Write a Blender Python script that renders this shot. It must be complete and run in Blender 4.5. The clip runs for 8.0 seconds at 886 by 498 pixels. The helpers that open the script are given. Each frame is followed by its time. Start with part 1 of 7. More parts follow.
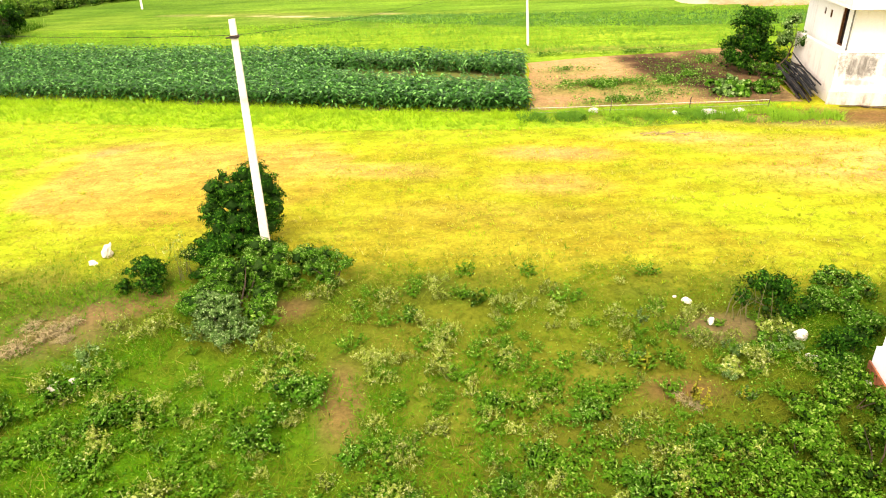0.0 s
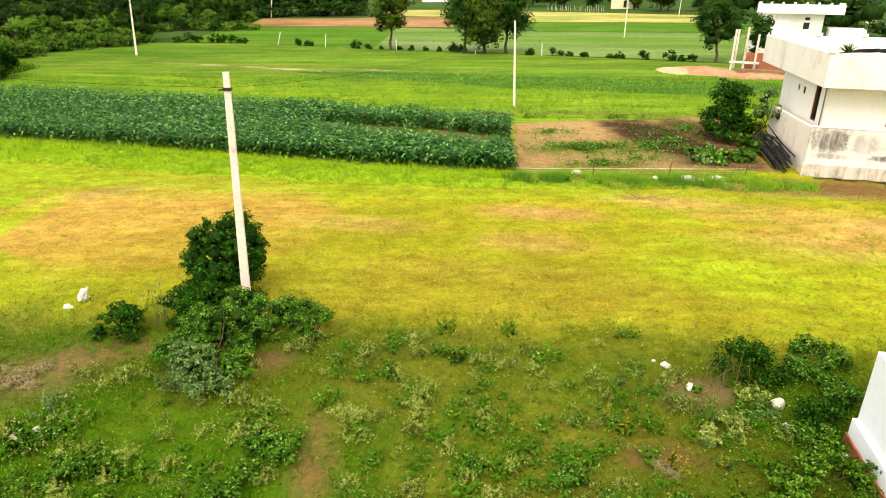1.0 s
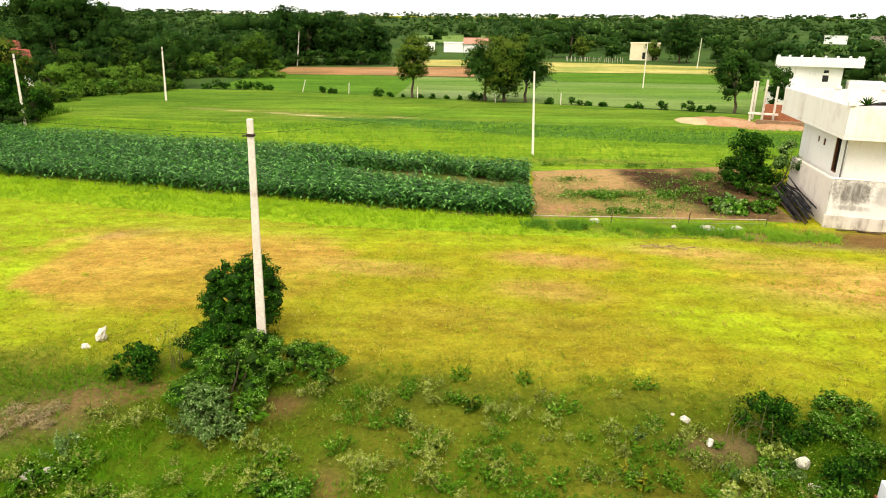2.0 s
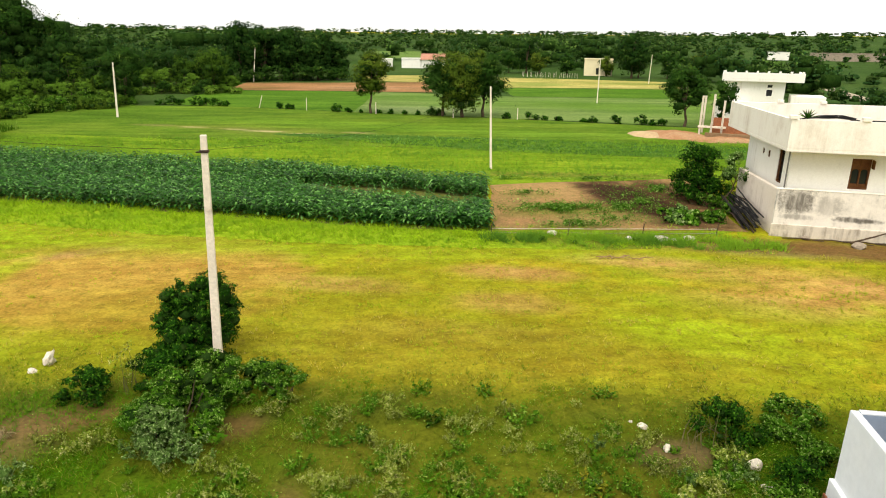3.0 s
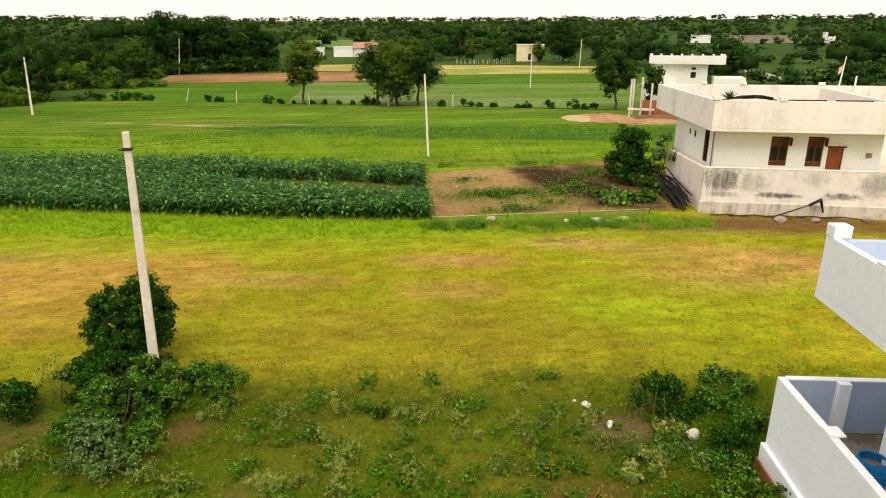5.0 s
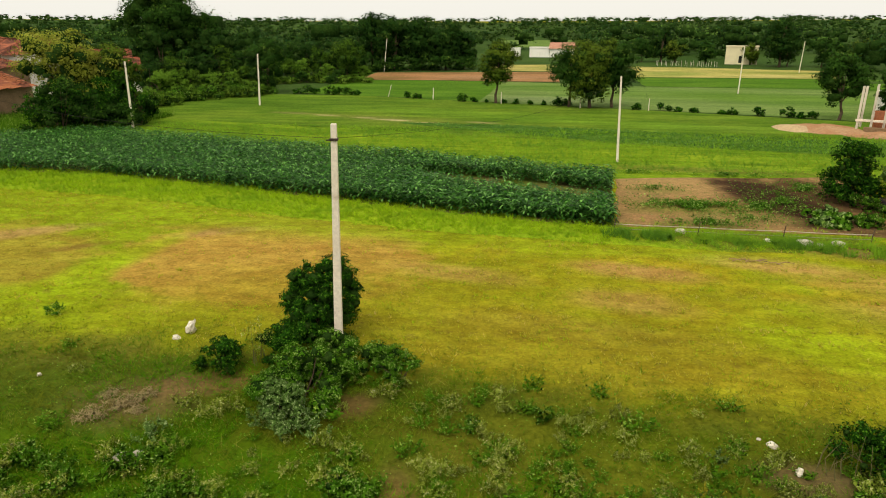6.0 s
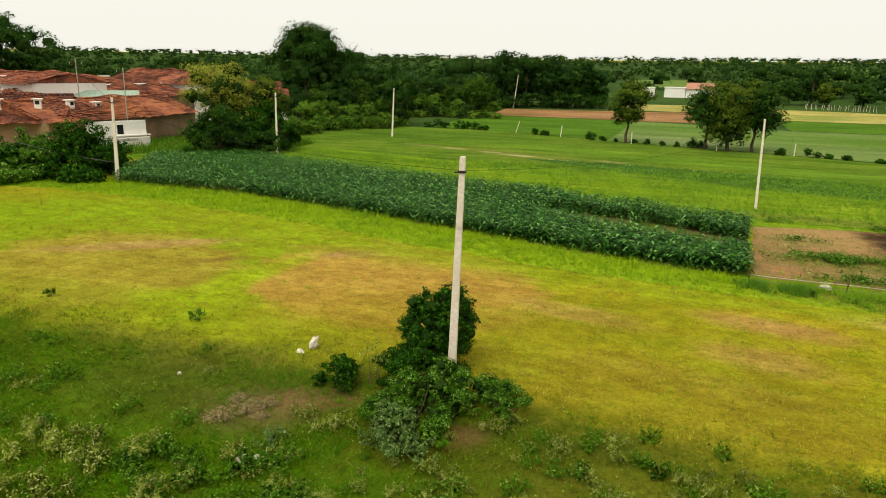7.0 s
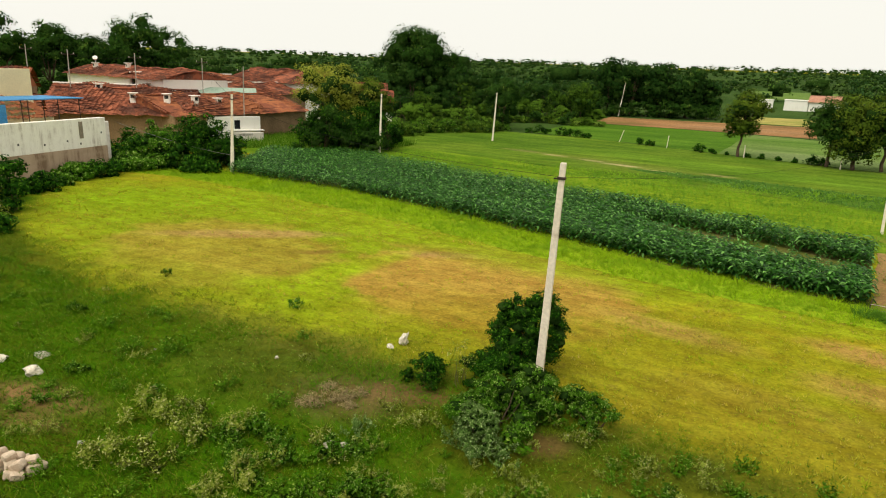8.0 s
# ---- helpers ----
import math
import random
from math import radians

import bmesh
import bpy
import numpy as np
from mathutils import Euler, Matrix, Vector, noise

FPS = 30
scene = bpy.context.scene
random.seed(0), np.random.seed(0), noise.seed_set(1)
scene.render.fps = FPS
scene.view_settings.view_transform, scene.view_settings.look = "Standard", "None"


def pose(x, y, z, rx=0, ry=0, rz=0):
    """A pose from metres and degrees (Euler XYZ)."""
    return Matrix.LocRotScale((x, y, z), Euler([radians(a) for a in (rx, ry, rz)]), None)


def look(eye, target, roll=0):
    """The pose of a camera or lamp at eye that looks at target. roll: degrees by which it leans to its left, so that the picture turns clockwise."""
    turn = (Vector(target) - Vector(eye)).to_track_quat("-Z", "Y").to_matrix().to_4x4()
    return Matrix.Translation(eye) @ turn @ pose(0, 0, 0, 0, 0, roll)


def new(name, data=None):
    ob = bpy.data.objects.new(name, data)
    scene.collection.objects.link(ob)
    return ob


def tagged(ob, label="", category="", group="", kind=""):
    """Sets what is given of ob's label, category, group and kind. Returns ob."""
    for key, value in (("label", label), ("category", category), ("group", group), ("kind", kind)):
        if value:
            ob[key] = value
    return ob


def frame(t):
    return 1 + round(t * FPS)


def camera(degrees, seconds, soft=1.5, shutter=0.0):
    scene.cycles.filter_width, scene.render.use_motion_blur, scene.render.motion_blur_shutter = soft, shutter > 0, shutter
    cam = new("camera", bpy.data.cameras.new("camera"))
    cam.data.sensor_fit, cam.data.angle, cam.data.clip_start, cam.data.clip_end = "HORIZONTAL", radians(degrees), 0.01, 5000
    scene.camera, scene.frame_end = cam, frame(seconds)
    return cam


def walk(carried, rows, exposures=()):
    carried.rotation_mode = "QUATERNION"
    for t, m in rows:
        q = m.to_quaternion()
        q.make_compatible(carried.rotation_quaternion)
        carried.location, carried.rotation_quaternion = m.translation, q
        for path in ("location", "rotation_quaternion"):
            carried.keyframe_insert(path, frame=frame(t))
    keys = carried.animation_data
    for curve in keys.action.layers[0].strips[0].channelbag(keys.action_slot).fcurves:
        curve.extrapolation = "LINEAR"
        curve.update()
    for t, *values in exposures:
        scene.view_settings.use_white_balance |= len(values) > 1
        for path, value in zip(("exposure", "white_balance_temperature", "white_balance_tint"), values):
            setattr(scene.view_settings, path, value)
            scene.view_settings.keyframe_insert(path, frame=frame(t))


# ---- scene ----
cam = camera(69.1, 8.0, soft=1.05)

# Standing place of the camera and its path: seconds, offset from the eye point, yaw, pitch, roll.
EYE = Vector((0.0, 0.0, 8.6))
PATH = [
    (0, -0.069, 0.000, -0.130, -0.165, -27.512, 2.295), (0.5, -0.080, -0.035, -0.063, 1.108, -25.084, 1.170),
    (1, -0.083, -0.009, -0.025, -0.749, -22.828, -0.238), (1.5, -0.072, 0.037, -0.002, -1.310, -21.498, -0.785),
    (1.7, -0.061, 0.036, 0.012, -0.237, -20.275, -0.305),
    (1.975, -0.043, 0.012, 0.012, 0.97, -18.96, -0.55), (2.25, -0.025, -0.012, 0.012, 1.74, -18.34, -0.80), (2.525, -0.006, -0.036, 0.011, 1.52, -18.07, -1.05), (2.8, 0.012, -0.059, 0.011, -0.266, -17.799, -1.296),
    (3, 0.030, -0.046, 0.011, -2.500, -17.520, -0.695), (3.5, 0.039, 0.004, 0.025, -9.000, -17.741, -0.497),
    (4, 0.073, -0.021, -0.005, -10.247, -18.859, -0.765), (4.2, 0.100, -0.001, -0.006, -11.629, -18.871, -0.014),
    (4.475, 0.092, 0.006, 0.004, -12.31, -18.74, 0.03), (4.75, 0.083, 0.012, 0.014, -10.85, -18.62, 0.08), (5.025, 0.075, 0.019, 0.024, -7.78, -18.49, 0.13),
    (5.3, 0.066, 0.025, 0.034, -3.663, -18.364, 0.178), (5.5, 0.024, -0.005, 0.026, -0.399, -18.204, 0.030),
    (6, 0.044, 0.083, 0.023, 8.356, -18.462, -0.003), (6.5, 0.017, 0.060, 0.012, 14.732, -17.463, -0.481),
    (7, -0.015, 0.010, 0.017, 19.523, -15.505, -0.877), (7.5, 0.002, -0.030, 0.012, 24.485, -15.178, -1.478),
    (8, -0.026, -0.042, -0.012, 28.444, -15.338, -2.134)]
walk(cam, [(t, pose(EYE.x + x, EYE.y + y, EYE.z + z, 90 + p, r, w)) for t, x, y, z, w, p, r in PATH],
     [(0, 0.57, 6850, 17), (0.5, 0.62, 6850, 19), (1.0, -0.02, 6700, 11), (1.5, -0.06, 6650, 12), (3, -0.46, 6600, 10), (4.2, -0.63, 6650, 14),
      (5.5, -0.79, 6900, 14), (6, -0.89, 6900, 8), (6.5, -0.88, 6900, 7), (8, -0.82, 6800, 7)])

# ---- light: bright overcast day, soft sun from the south ----
SUN_DIR = Vector((-0.16, -0.5, 0.85)).normalized()
world = bpy.data.worlds.new("overcast_sky")
scene.world = world
world.use_nodes = True
wn, wl = world.node_tree.nodes, world.node_tree.links
sky = wn.new("ShaderNodeTexSky")
sky.sky_type, sky.sun_disc = "NISHITA", False
sky.sun_elevation = math.asin(SUN_DIR.z)
sky.sun_rotation = math.atan2(SUN_DIR.x, SUN_DIR.y)
sky.dust_density = 4.0
dim = wn.new("ShaderNodeMix")
dim.data_type, dim.blend_type = "RGBA", "MULTIPLY"
dim.inputs["Factor"].default_value = 1.0
dim.inputs["B"].default_value = (0.11, 0.11, 0.11, 1)
wl.new(sky.outputs["Color"], dim.inputs["A"])
veil = wn.new("ShaderNodeMix")
veil.data_type = "RGBA"
veil.inputs["Factor"].default_value = 0.9
# cloud cover, brighter overhead than at the horizon
geo = wn.new("ShaderNodeTexCoord")
sep = wn.new("ShaderNodeSeparateXYZ")
wl.new(geo.outputs["Generated"], sep.inputs[0])
rise = wn.new("ShaderNodeMapRange")
rise.inputs["From Min"].default_value, rise.inputs["From Max"].default_value = 0.0, 1.0
wl.new(sep.outputs["Z"], rise.inputs["Value"])
cloud = wn.new("ShaderNodeMix")
cloud.data_type = "RGBA"
cloud.inputs["A"].default_value = (1.84, 1.82, 1.75, 1)
cloud.inputs["B"].default_value = (1.9, 1.85, 1.73, 1)
wl.new(rise.outputs["Result"], cloud.inputs["Factor"])
wl.new(cloud.outputs["Result"], veil.inputs["B"])
wl.new(dim.outputs["Result"], veil.inputs["A"])
wl.new(veil.outputs["Result"], wn["Background"].inputs["Color"])
wn["Background"].inputs["Strength"].default_value = 1.0
sun = new("sun", bpy.data.lights.new("sun", "SUN"))
sun.data.energy, sun.data.angle, sun.data.color = 3.8, radians(45), (1.0, 0.95, 0.84)
sun.matrix_world = look(SUN_DIR * 50, (0, 0, 0))

# ---- materials ----


def material(name, rough=0.85, metal=0.0):
    m = bpy.data.materials.new(name)
    m.use_nodes = True
    b = m.node_tree.nodes["Principled BSDF"]
    b.inputs["Roughness"].default_value = rough
    b.inputs["Metallic"].default_value = metal
    b.inputs["Specular IOR Level"].default_value = 0.015
    return m, m.node_tree.nodes, m.node_tree.links, b


def rgb(c):
    return (c[0], c[1], c[2], 1.0)


def noise_tex(n, l, vec, scale, detail=4.0, rough=0.6):
    t = n.new("ShaderNodeTexNoise")
    t.inputs["Scale"].default_value = scale
    t.inputs["Detail"].default_value = detail
    t.inputs["Roughness"].default_value = rough
    if vec is not None:
        l.new(vec, t.inputs["Vector"])
    return t.outputs["Fac"]


def remap(n, l, val, lo, hi, a=0.0, b=1.0):
    t = n.new("ShaderNodeMapRange")
    t.interpolation_type = "SMOOTHSTEP"
    for k, x in zip(("From Min", "From Max", "To Min", "To Max"), (lo, hi, a, b)):
        t.inputs[k].default_value = x
    l.new(val, t.inputs["Value"])
    return t.outputs["Result"]


def blend(n, l, fac, a, b, mode="MIX"):
    t = n.new("ShaderNodeMix")
    t.data_type, t.blend_type = "RGBA", mode
    for sock, x in ((t.inputs["Factor"], fac), (t.inputs["A"], a), (t.inputs["B"], b)):
        if isinstance(x, (int, float)):
            sock.default_value = x
        elif isinstance(x, tuple):
            sock.default_value = rgb(x)
        else:
            l.new(x, sock)
    return t.outputs["Result"]


def times(n, l, a, b, op="MULTIPLY"):
    t = n.new("ShaderNodeMath")
    t.operation = op
    for sock, x in zip(t.inputs, (a, b)):
        if isinstance(x, (int, float)):
            sock.default_value = x
        else:
            l.new(x, sock)
    return t.outputs["Value"]


def bump(n, l, b, height, strength, dist):
    t = n.new("ShaderNodeBump")
    t.inputs["Strength"].default_value = strength
    t.inputs["Distance"].default_value = dist
    l.new(height, t.inputs["Height"])
    l.new(t.outputs["Normal"], b.inputs["Normal"])


def mottled(name, c1, c2, big, small, rough=0.85, relief=0.3, dist=0.02, c3=None, metal=0.0, amp=1.0):
    """Two-scale mottled surface in object space."""
    m, n, l, b = material(name, rough, metal)
    co = n.new("ShaderNodeTexCoord").outputs["Object"]
    f1 = remap(n, l, noise_tex(n, l, co, big, 5), 0.35, 0.65)
    f2 = noise_tex(n, l, co, small, 6, 0.7)
    col = blend(n, l, f1, c1, c2)
    if c3:
        col = blend(n, l, remap(n, l, noise_tex(n, l, co, big * 2.7, 5), 0.55, 0.72), col, c3)
    dark = blend(n, l, remap(n, l, f2, 0.3, 0.7), tuple([1 - 0.28 * amp] * 3), tuple([1 + 0.15 * amp] * 3))
    col = blend(n, l, 1.0, col, dark, "MULTIPLY")
    l.new(col, b.inputs["Base Color"])
    bump(n, l, b, f2, relief, dist)
    return m


def leafy(name, c1, c2, c3=None, rough=0.6, trans=0.25, patch=0.0, patch_col=None, tone=0.0):
    """Foliage: colour varies from leaf to leaf, and light passes through."""
    m, n, l, b = material(name, rough)
    geo = n.new("ShaderNodeNewGeometry")
    isl = geo.outputs["Random Per Island"]
    if tone:
        co = n.new("ShaderNodeTexCoord").outputs["Object"]
        isl = times(n, l, times(n, l, isl, 0.22), times(n, l, remap(n, l, noise_tex(n, l, co, tone, 3, 0.6), 0.3, 0.7), 0.78), "ADD")
    col = blend(n, l, isl, c1, c2)
    if c3:
        col = blend(n, l, remap(n, l, isl, 0.74, 1.0), col, c3)
    info = n.new("ShaderNodeObjectInfo").outputs["Random"]
    col = blend(n, l, remap(n, l, info, 0, 1, 0.0, 0.45), col, blend(n, l, 1.0, col, (0.75, 0.85, 0.7), "MULTIPLY"))
    if patch_col:
        co = n.new("ShaderNodeTexCoord").outputs["Object"]
        col = blend(n, l, remap(n, l, noise_tex(n, l, co, patch, 4), 0.42, 0.62), col, patch_col)
    l.new(col, b.inputs["Base Color"])
    tr = n.new("ShaderNodeBsdfTranslucent")
    l.new(col, tr.inputs["Color"])
    mix = n.new("ShaderNodeMixShader")
    mix.inputs[0].default_value = trans
    l.new(b.outputs[0], mix.inputs[1])
    l.new(tr.outputs[0], mix.inputs[2])
    l.new(mix.outputs[0], n["Material Output"].inputs["Surface"])
    return m


def oval(n, l, co, wob, cx, cy, rx, ry, turn, soft):
    """Mask that is 1 inside an uneven ellipse on the ground."""
    mp = n.new("ShaderNodeMapping")
    mp.vector_type = "TEXTURE"
    mp.inputs["Location"].default_value = (cx, cy, 0)
    mp.inputs["Rotation"].default_value = (0, 0, radians(turn))
    mp.inputs["Scale"].default_value = (rx, ry, 1000.0)
    l.new(co, mp.inputs["Vector"])
    ln = n.new("ShaderNodeVectorMath")
    ln.operation = "LENGTH"
    l.new(mp.outputs["Vector"], ln.inputs[0])
    d = times(n, l, ln.outputs["Value"], wob, "ADD")
    return remap(n, l, d, 1.0 + soft, 1.0 - soft)


def patchy_ground(name, base1, base2, patches, big=0.25, wobble=0.5, swaths=None):
    """Ground cover with uneven bare, dry or lush patches: (cx, cy, rx, ry, turn, soft, colour, strength); swaths: (turn, width, darker, lighter)."""
    m, n, l, b = material(name, 0.95)
    co = n.new("ShaderNodeTexCoord").outputs["Object"]
    f1 = remap(n, l, noise_tex(n, l, co, big, 6, 0.65), 0.36, 0.64)
    col = blend(n, l, f1, base1, base2)
    wob = times(n, l, times(n, l, noise_tex(n, l, co, 0.6, 5, 0.65), 0.5, "SUBTRACT"), wobble * 2)
    for cx, cy, rx, ry, turn, soft, c, k in patches:
        f = times(n, l, oval(n, l, co, wob, cx, cy, rx, ry, turn, soft), k)
        col = blend(n, l, f, col, c)
    if swaths:
        turn, wide, lo, hi = swaths
        for k, (ln, wd) in enumerate(((0.12, 0.8), (0.4, 1.9))):
            mp = n.new("ShaderNodeMapping")
            mp.inputs["Rotation"].default_value = (0, 0, radians(-turn))
            mp.inputs["Scale"].default_value = (ln / wide, wd / wide, 1.0)
            mp.inputs["Location"].default_value = (3.7 * k, 1.3 * k, 0)
            l.new(co, mp.inputs["Vector"])
            g = remap(n, l, noise_tex(n, l, mp.outputs["Vector"], 1.0, 5, 0.65), 0.32, 0.68)
            col = blend(n, l, 1.0, col, blend(n, l, g, lo, hi), "MULTIPLY")
    fine = noise_tex(n, l, co, 9.0, 6, 0.75)
    mid = noise_tex(n, l, co, 1.7, 5, 0.7)
    col = blend(n, l, 1.0, col, blend(n, l, remap(n, l, fine, 0.28, 0.72), (0.6, 0.62, 0.6), (1.28, 1.25, 1.2)), "MULTIPLY")
    col = blend(n, l, 1.0, col, blend(n, l, remap(n, l, mid, 0.3, 0.7), (0.8, 0.82, 0.8), (1.15, 1.12, 1.1)), "MULTIPLY")
    l.new(col, b.inputs["Base Color"])
    bump(n, l, b, times(n, l, fine, mid, "ADD"), 0.6, 0.06)
    return m


def weathered_wall(name, paint, stain, amount=0.5, streak=1.0, low=None, spread=0.0):
    """Lime-washed wall with black rain streaks and blotches; low: height below which the wash is worn."""
    m, n, l, b = material(name, 0.9)
    co = n.new("ShaderNodeTexCoord").outputs["Object"]
    mp = n.new("ShaderNodeMapping")
    mp.inputs["Scale"].default_value = (2.2, 2.2, 0.22)
    l.new(co, mp.inputs["Vector"])
    s = remap(n, l, noise_tex(n, l, mp.outputs["Vector"], 1.6 * streak, 6, 0.7), 0.48 - spread, 0.75 - spread)
    blot = remap(n, l, noise_tex(n, l, co, 0.55, 6, 0.7), 0.45 - spread, 0.68 - spread * 0.5)
    f = times(n, l, times(n, l, s, blot), amount * 2.0)
    grime = remap(n, l, noise_tex(n, l, co, 1.3, 6, 0.75), 0.56 - spread * 0.6, 0.74)
    f = times(n, l, f, times(n, l, grime, amount * 0.6), "MAXIMUM")
    col = blend(n, l, f, paint, stain)
    fine = noise_tex(n, l, co, 14.0, 5, 0.7)
    col = blend(n, l, 1.0, col, blend(n, l, fine, (0.86, 0.85, 0.83), (1.08, 1.08, 1.08)), "MULTIPLY")
    if low is not None:
        sep = n.new("ShaderNodeSeparateXYZ")
        l.new(co, sep.inputs[0])
        h = times(n, l, sep.outputs["Z"], times(n, l, noise_tex(n, l, co, 0.9, 5), 0.8), "SUBTRACT")
        col = blend(n, l, remap(n, l, h, low + 0.1 - 0.4, low - 0.1 - 0.4), col, stain)
    l.new(col, b.inputs["Base Color"])
    bump(n, l, b, fine, 0.25, 0.01)
    return m


def stained_wall(name, paint, stain, blots):
    """Old wash with soot-dark damp stains at given places of the wall: (along, height, half length, half height, strength)."""
    m, n, l, b = material(name, 0.9)
    co = n.new("ShaderNodeTexCoord").outputs["Object"]
    mp = n.new("ShaderNodeMapping")
    mp.inputs["Scale"].default_value = (2.0, 2.0, 0.35)
    l.new(co, mp.inputs["Vector"])
    run = noise_tex(n, l, mp.outputs["Vector"], 1.6, 6, 0.7)
    patch = noise_tex(n, l, co, 1.1, 6, 0.7)
    rough = noise_tex(n, l, co, 3.2, 6, 0.75)
    wob = times(n, l, times(n, l, rough, 0.5, "SUBTRACT"), 2.2)
    f = times(n, l, times(n, l, remap(n, l, run, 0.45, 0.75), remap(n, l, patch, 0.42, 0.68)), 0.55)
    for x, z, rx, rz, k in blots:
        sub = n.new("ShaderNodeMapping")
        sub.vector_type = "TEXTURE"
        sub.inputs["Location"].default_value = (x, 0, z)
        sub.inputs["Scale"].default_value = (rx, 1000.0, rz)
        l.new(co, sub.inputs["Vector"])
        ln = n.new("ShaderNodeVectorMath")
        ln.operation = "LENGTH"
        l.new(sub.outputs["Vector"], ln.inputs[0])
        q = remap(n, l, times(n, l, ln.outputs["Value"], wob, "ADD"), 1.15, 0.35)
        f = times(n, l, f, times(n, l, times(n, l, q, k), remap(n, l, run, 0.3, 0.6, 0.45, 1.0)), "MAXIMUM")
    col = blend(n, l, remap(n, l, patch, 0.35, 0.7), paint, tuple(c * 0.86 for c in paint))
    col = blend(n, l, f, col, stain)
    fine = noise_tex(n, l, co, 14.0, 5, 0.7)
    col = blend(n, l, 1.0, col, blend(n, l, fine, (0.86, 0.85, 0.83), (1.08, 1.08, 1.08)), "MULTIPLY")
    l.new(col, b.inputs["Base Color"])
    bump(n, l, b, fine, 0.25, 0.01)
    return m


# ground tones and where they lie: (x, y, half length, half width, turn, softness, tone, strength)
TONE_A = (0.20, 0.285, 0.011)
TONE_B = (0.33, 0.235, 0.04)
TONE_C = (0.2, 0.12, 0.03)
TONE_D = (0.17, 0.1, 0.03)
TONE_E = (0.38, 0.25, 0.09)
TONE_F = (0.40, 0.24, 0.055)
TONE_G = (0.34, 0.19, 0.08)
TONE_H = (0.47, 0.25, 0.105)
TONE_I = (0.47, 0.25, 0.105)
TONE_J = (0.47, 0.25, 0.105)
TONE_K = (0.47, 0.25, 0.105)
TONE_L = (0.47, 0.25, 0.105)
TONE_M = (0.47, 0.25, 0.105)
TONE_N = (0.28, 0.215, 0.02)
TONE_O = (0.235, 0.195, 0.016)
TONE_P = (0.19, 0.145, 0.055)
TONE_Q = (0.22, 0.2, 0.012)
TONE_R = (0.27, 0.36, 0.012)
TONE_S = (0.21, 0.32, 0.01)
TONE_T = (0.2, 0.27, 0.01)
TONE_U = (0.23, 0.31, 0.012)
TONE_V = (0.22, 0.29, 0.012)
TONE_W = (0.16, 0.11, 0.045)
TONE_X = (0.16, 0.09, 0.038)
TONE_Y = (0.17, 0.09, 0.038)
TONE_Z = (0.15, 0.08, 0.035)
TONE_a = (0.15, 0.1, 0.05)
TONE_b = (0.14, 0.075, 0.03)
TONE_c = (0.27, 0.15, 0.07)
TONE_d = (0.154, 0.141, 0.028)
TONE_e = (0.091, 0.104, 0.013)
TONE_f = (0.075, 0.09, 0.012)
TONE_g = (0.06, 0.165, 0.004)
TONE_h = (0.075, 0.17, 0.004)
TONE_i = (0.112, 0.148, 0.008)
TONE_j = (0.19, 0.17, 0.022)
HAY_DRY = [
    (-26, 25, 20, 9, -5, 0.5, TONE_A, 0.85), (-23.6, 21.3, 6.6, 5.0, -17, 0.16, TONE_B, 0.7), (-19.2, 23.6, 1.1, 0.35, 35, 0.7, TONE_C, 0.7),
    (-15.8, 25.4, 1.2, 0.3, 50, 0.7, TONE_D, 0.8), (-24.5, 24.2, 4.5, 0.8, 35, 0.5, TONE_E, 0.8), (-10.7, 24.2, 6.4, 5.4, -20, 0.14, TONE_F, 0.9),
    (-14, 26.8, 2, 0.6, 30, 0.5, TONE_G, 0.8), (-2.7, 22.8, 2.3, 0.8, -10, 0.6, TONE_H, 0.65), (4, 24, 2.2, 0.8, -10, 0.6, TONE_I, 0.8),
    (3.4, 20.9, 1.8, 0.9, -10, 0.6, TONE_J, 0.8), (9.3, 25.6, 2.4, 0.8, -10, 0.6, TONE_K, 0.8)]
HAY_MIXED = [
    (13, 20.6, 3, 1.2, -10, 0.7, TONE_L, 0.7), (17.5, 21.6, 3.6, 1.2, -10, 0.7, TONE_M, 0.7), (14, 23.6, 4, 1.2, -10, 0.8, TONE_L, 0.45), (1.5, 18.4, 3, 0.8, -6, 0.8, TONE_J, 0.4), (-8.5, 19.8, 4.5, 2.6, 10, 0.6, TONE_N, 0.7),
    (1, 17, 8.5, 2.1, -4, 0.5, TONE_O, 0.8), (16, 27.2, 6, 1.3, -12, 0.5, TONE_P, 0.9), (22, 26.4, 6.5, 1.5, -14, 0.5, TONE_Y, 0.85), (3.5, 20.5, 9, 3.5, -10, 0.6, TONE_Q, 0.55),
    (9.2, 18.1, 3.0, 1.4, -22, 0.5, TONE_R, 0.7), (11.0, 20.4, 3.6, 0.9, -14, 0.7, TONE_R, 0.4), (-17, 18.6, 2.6, 1.1, 0, 0.5, TONE_R, 0.7), (-35, 28, 8, 4, 40, 0.5, TONE_S, 0.8),
    (-16.6, 21.8, 0.9, 4.2, -12, 0.5, TONE_R, 0.75), (-20, 17.2, 14, 1.6, 0, 0.6, TONE_T, 0.4), (-18, 29.6, 14, 2.2, -9, 0.6, TONE_U, 0.8), (2, 27, 10, 1.2, -5, 0.6, TONE_V, 0.7)]
HAY_PATCHES = HAY_DRY + HAY_MIXED
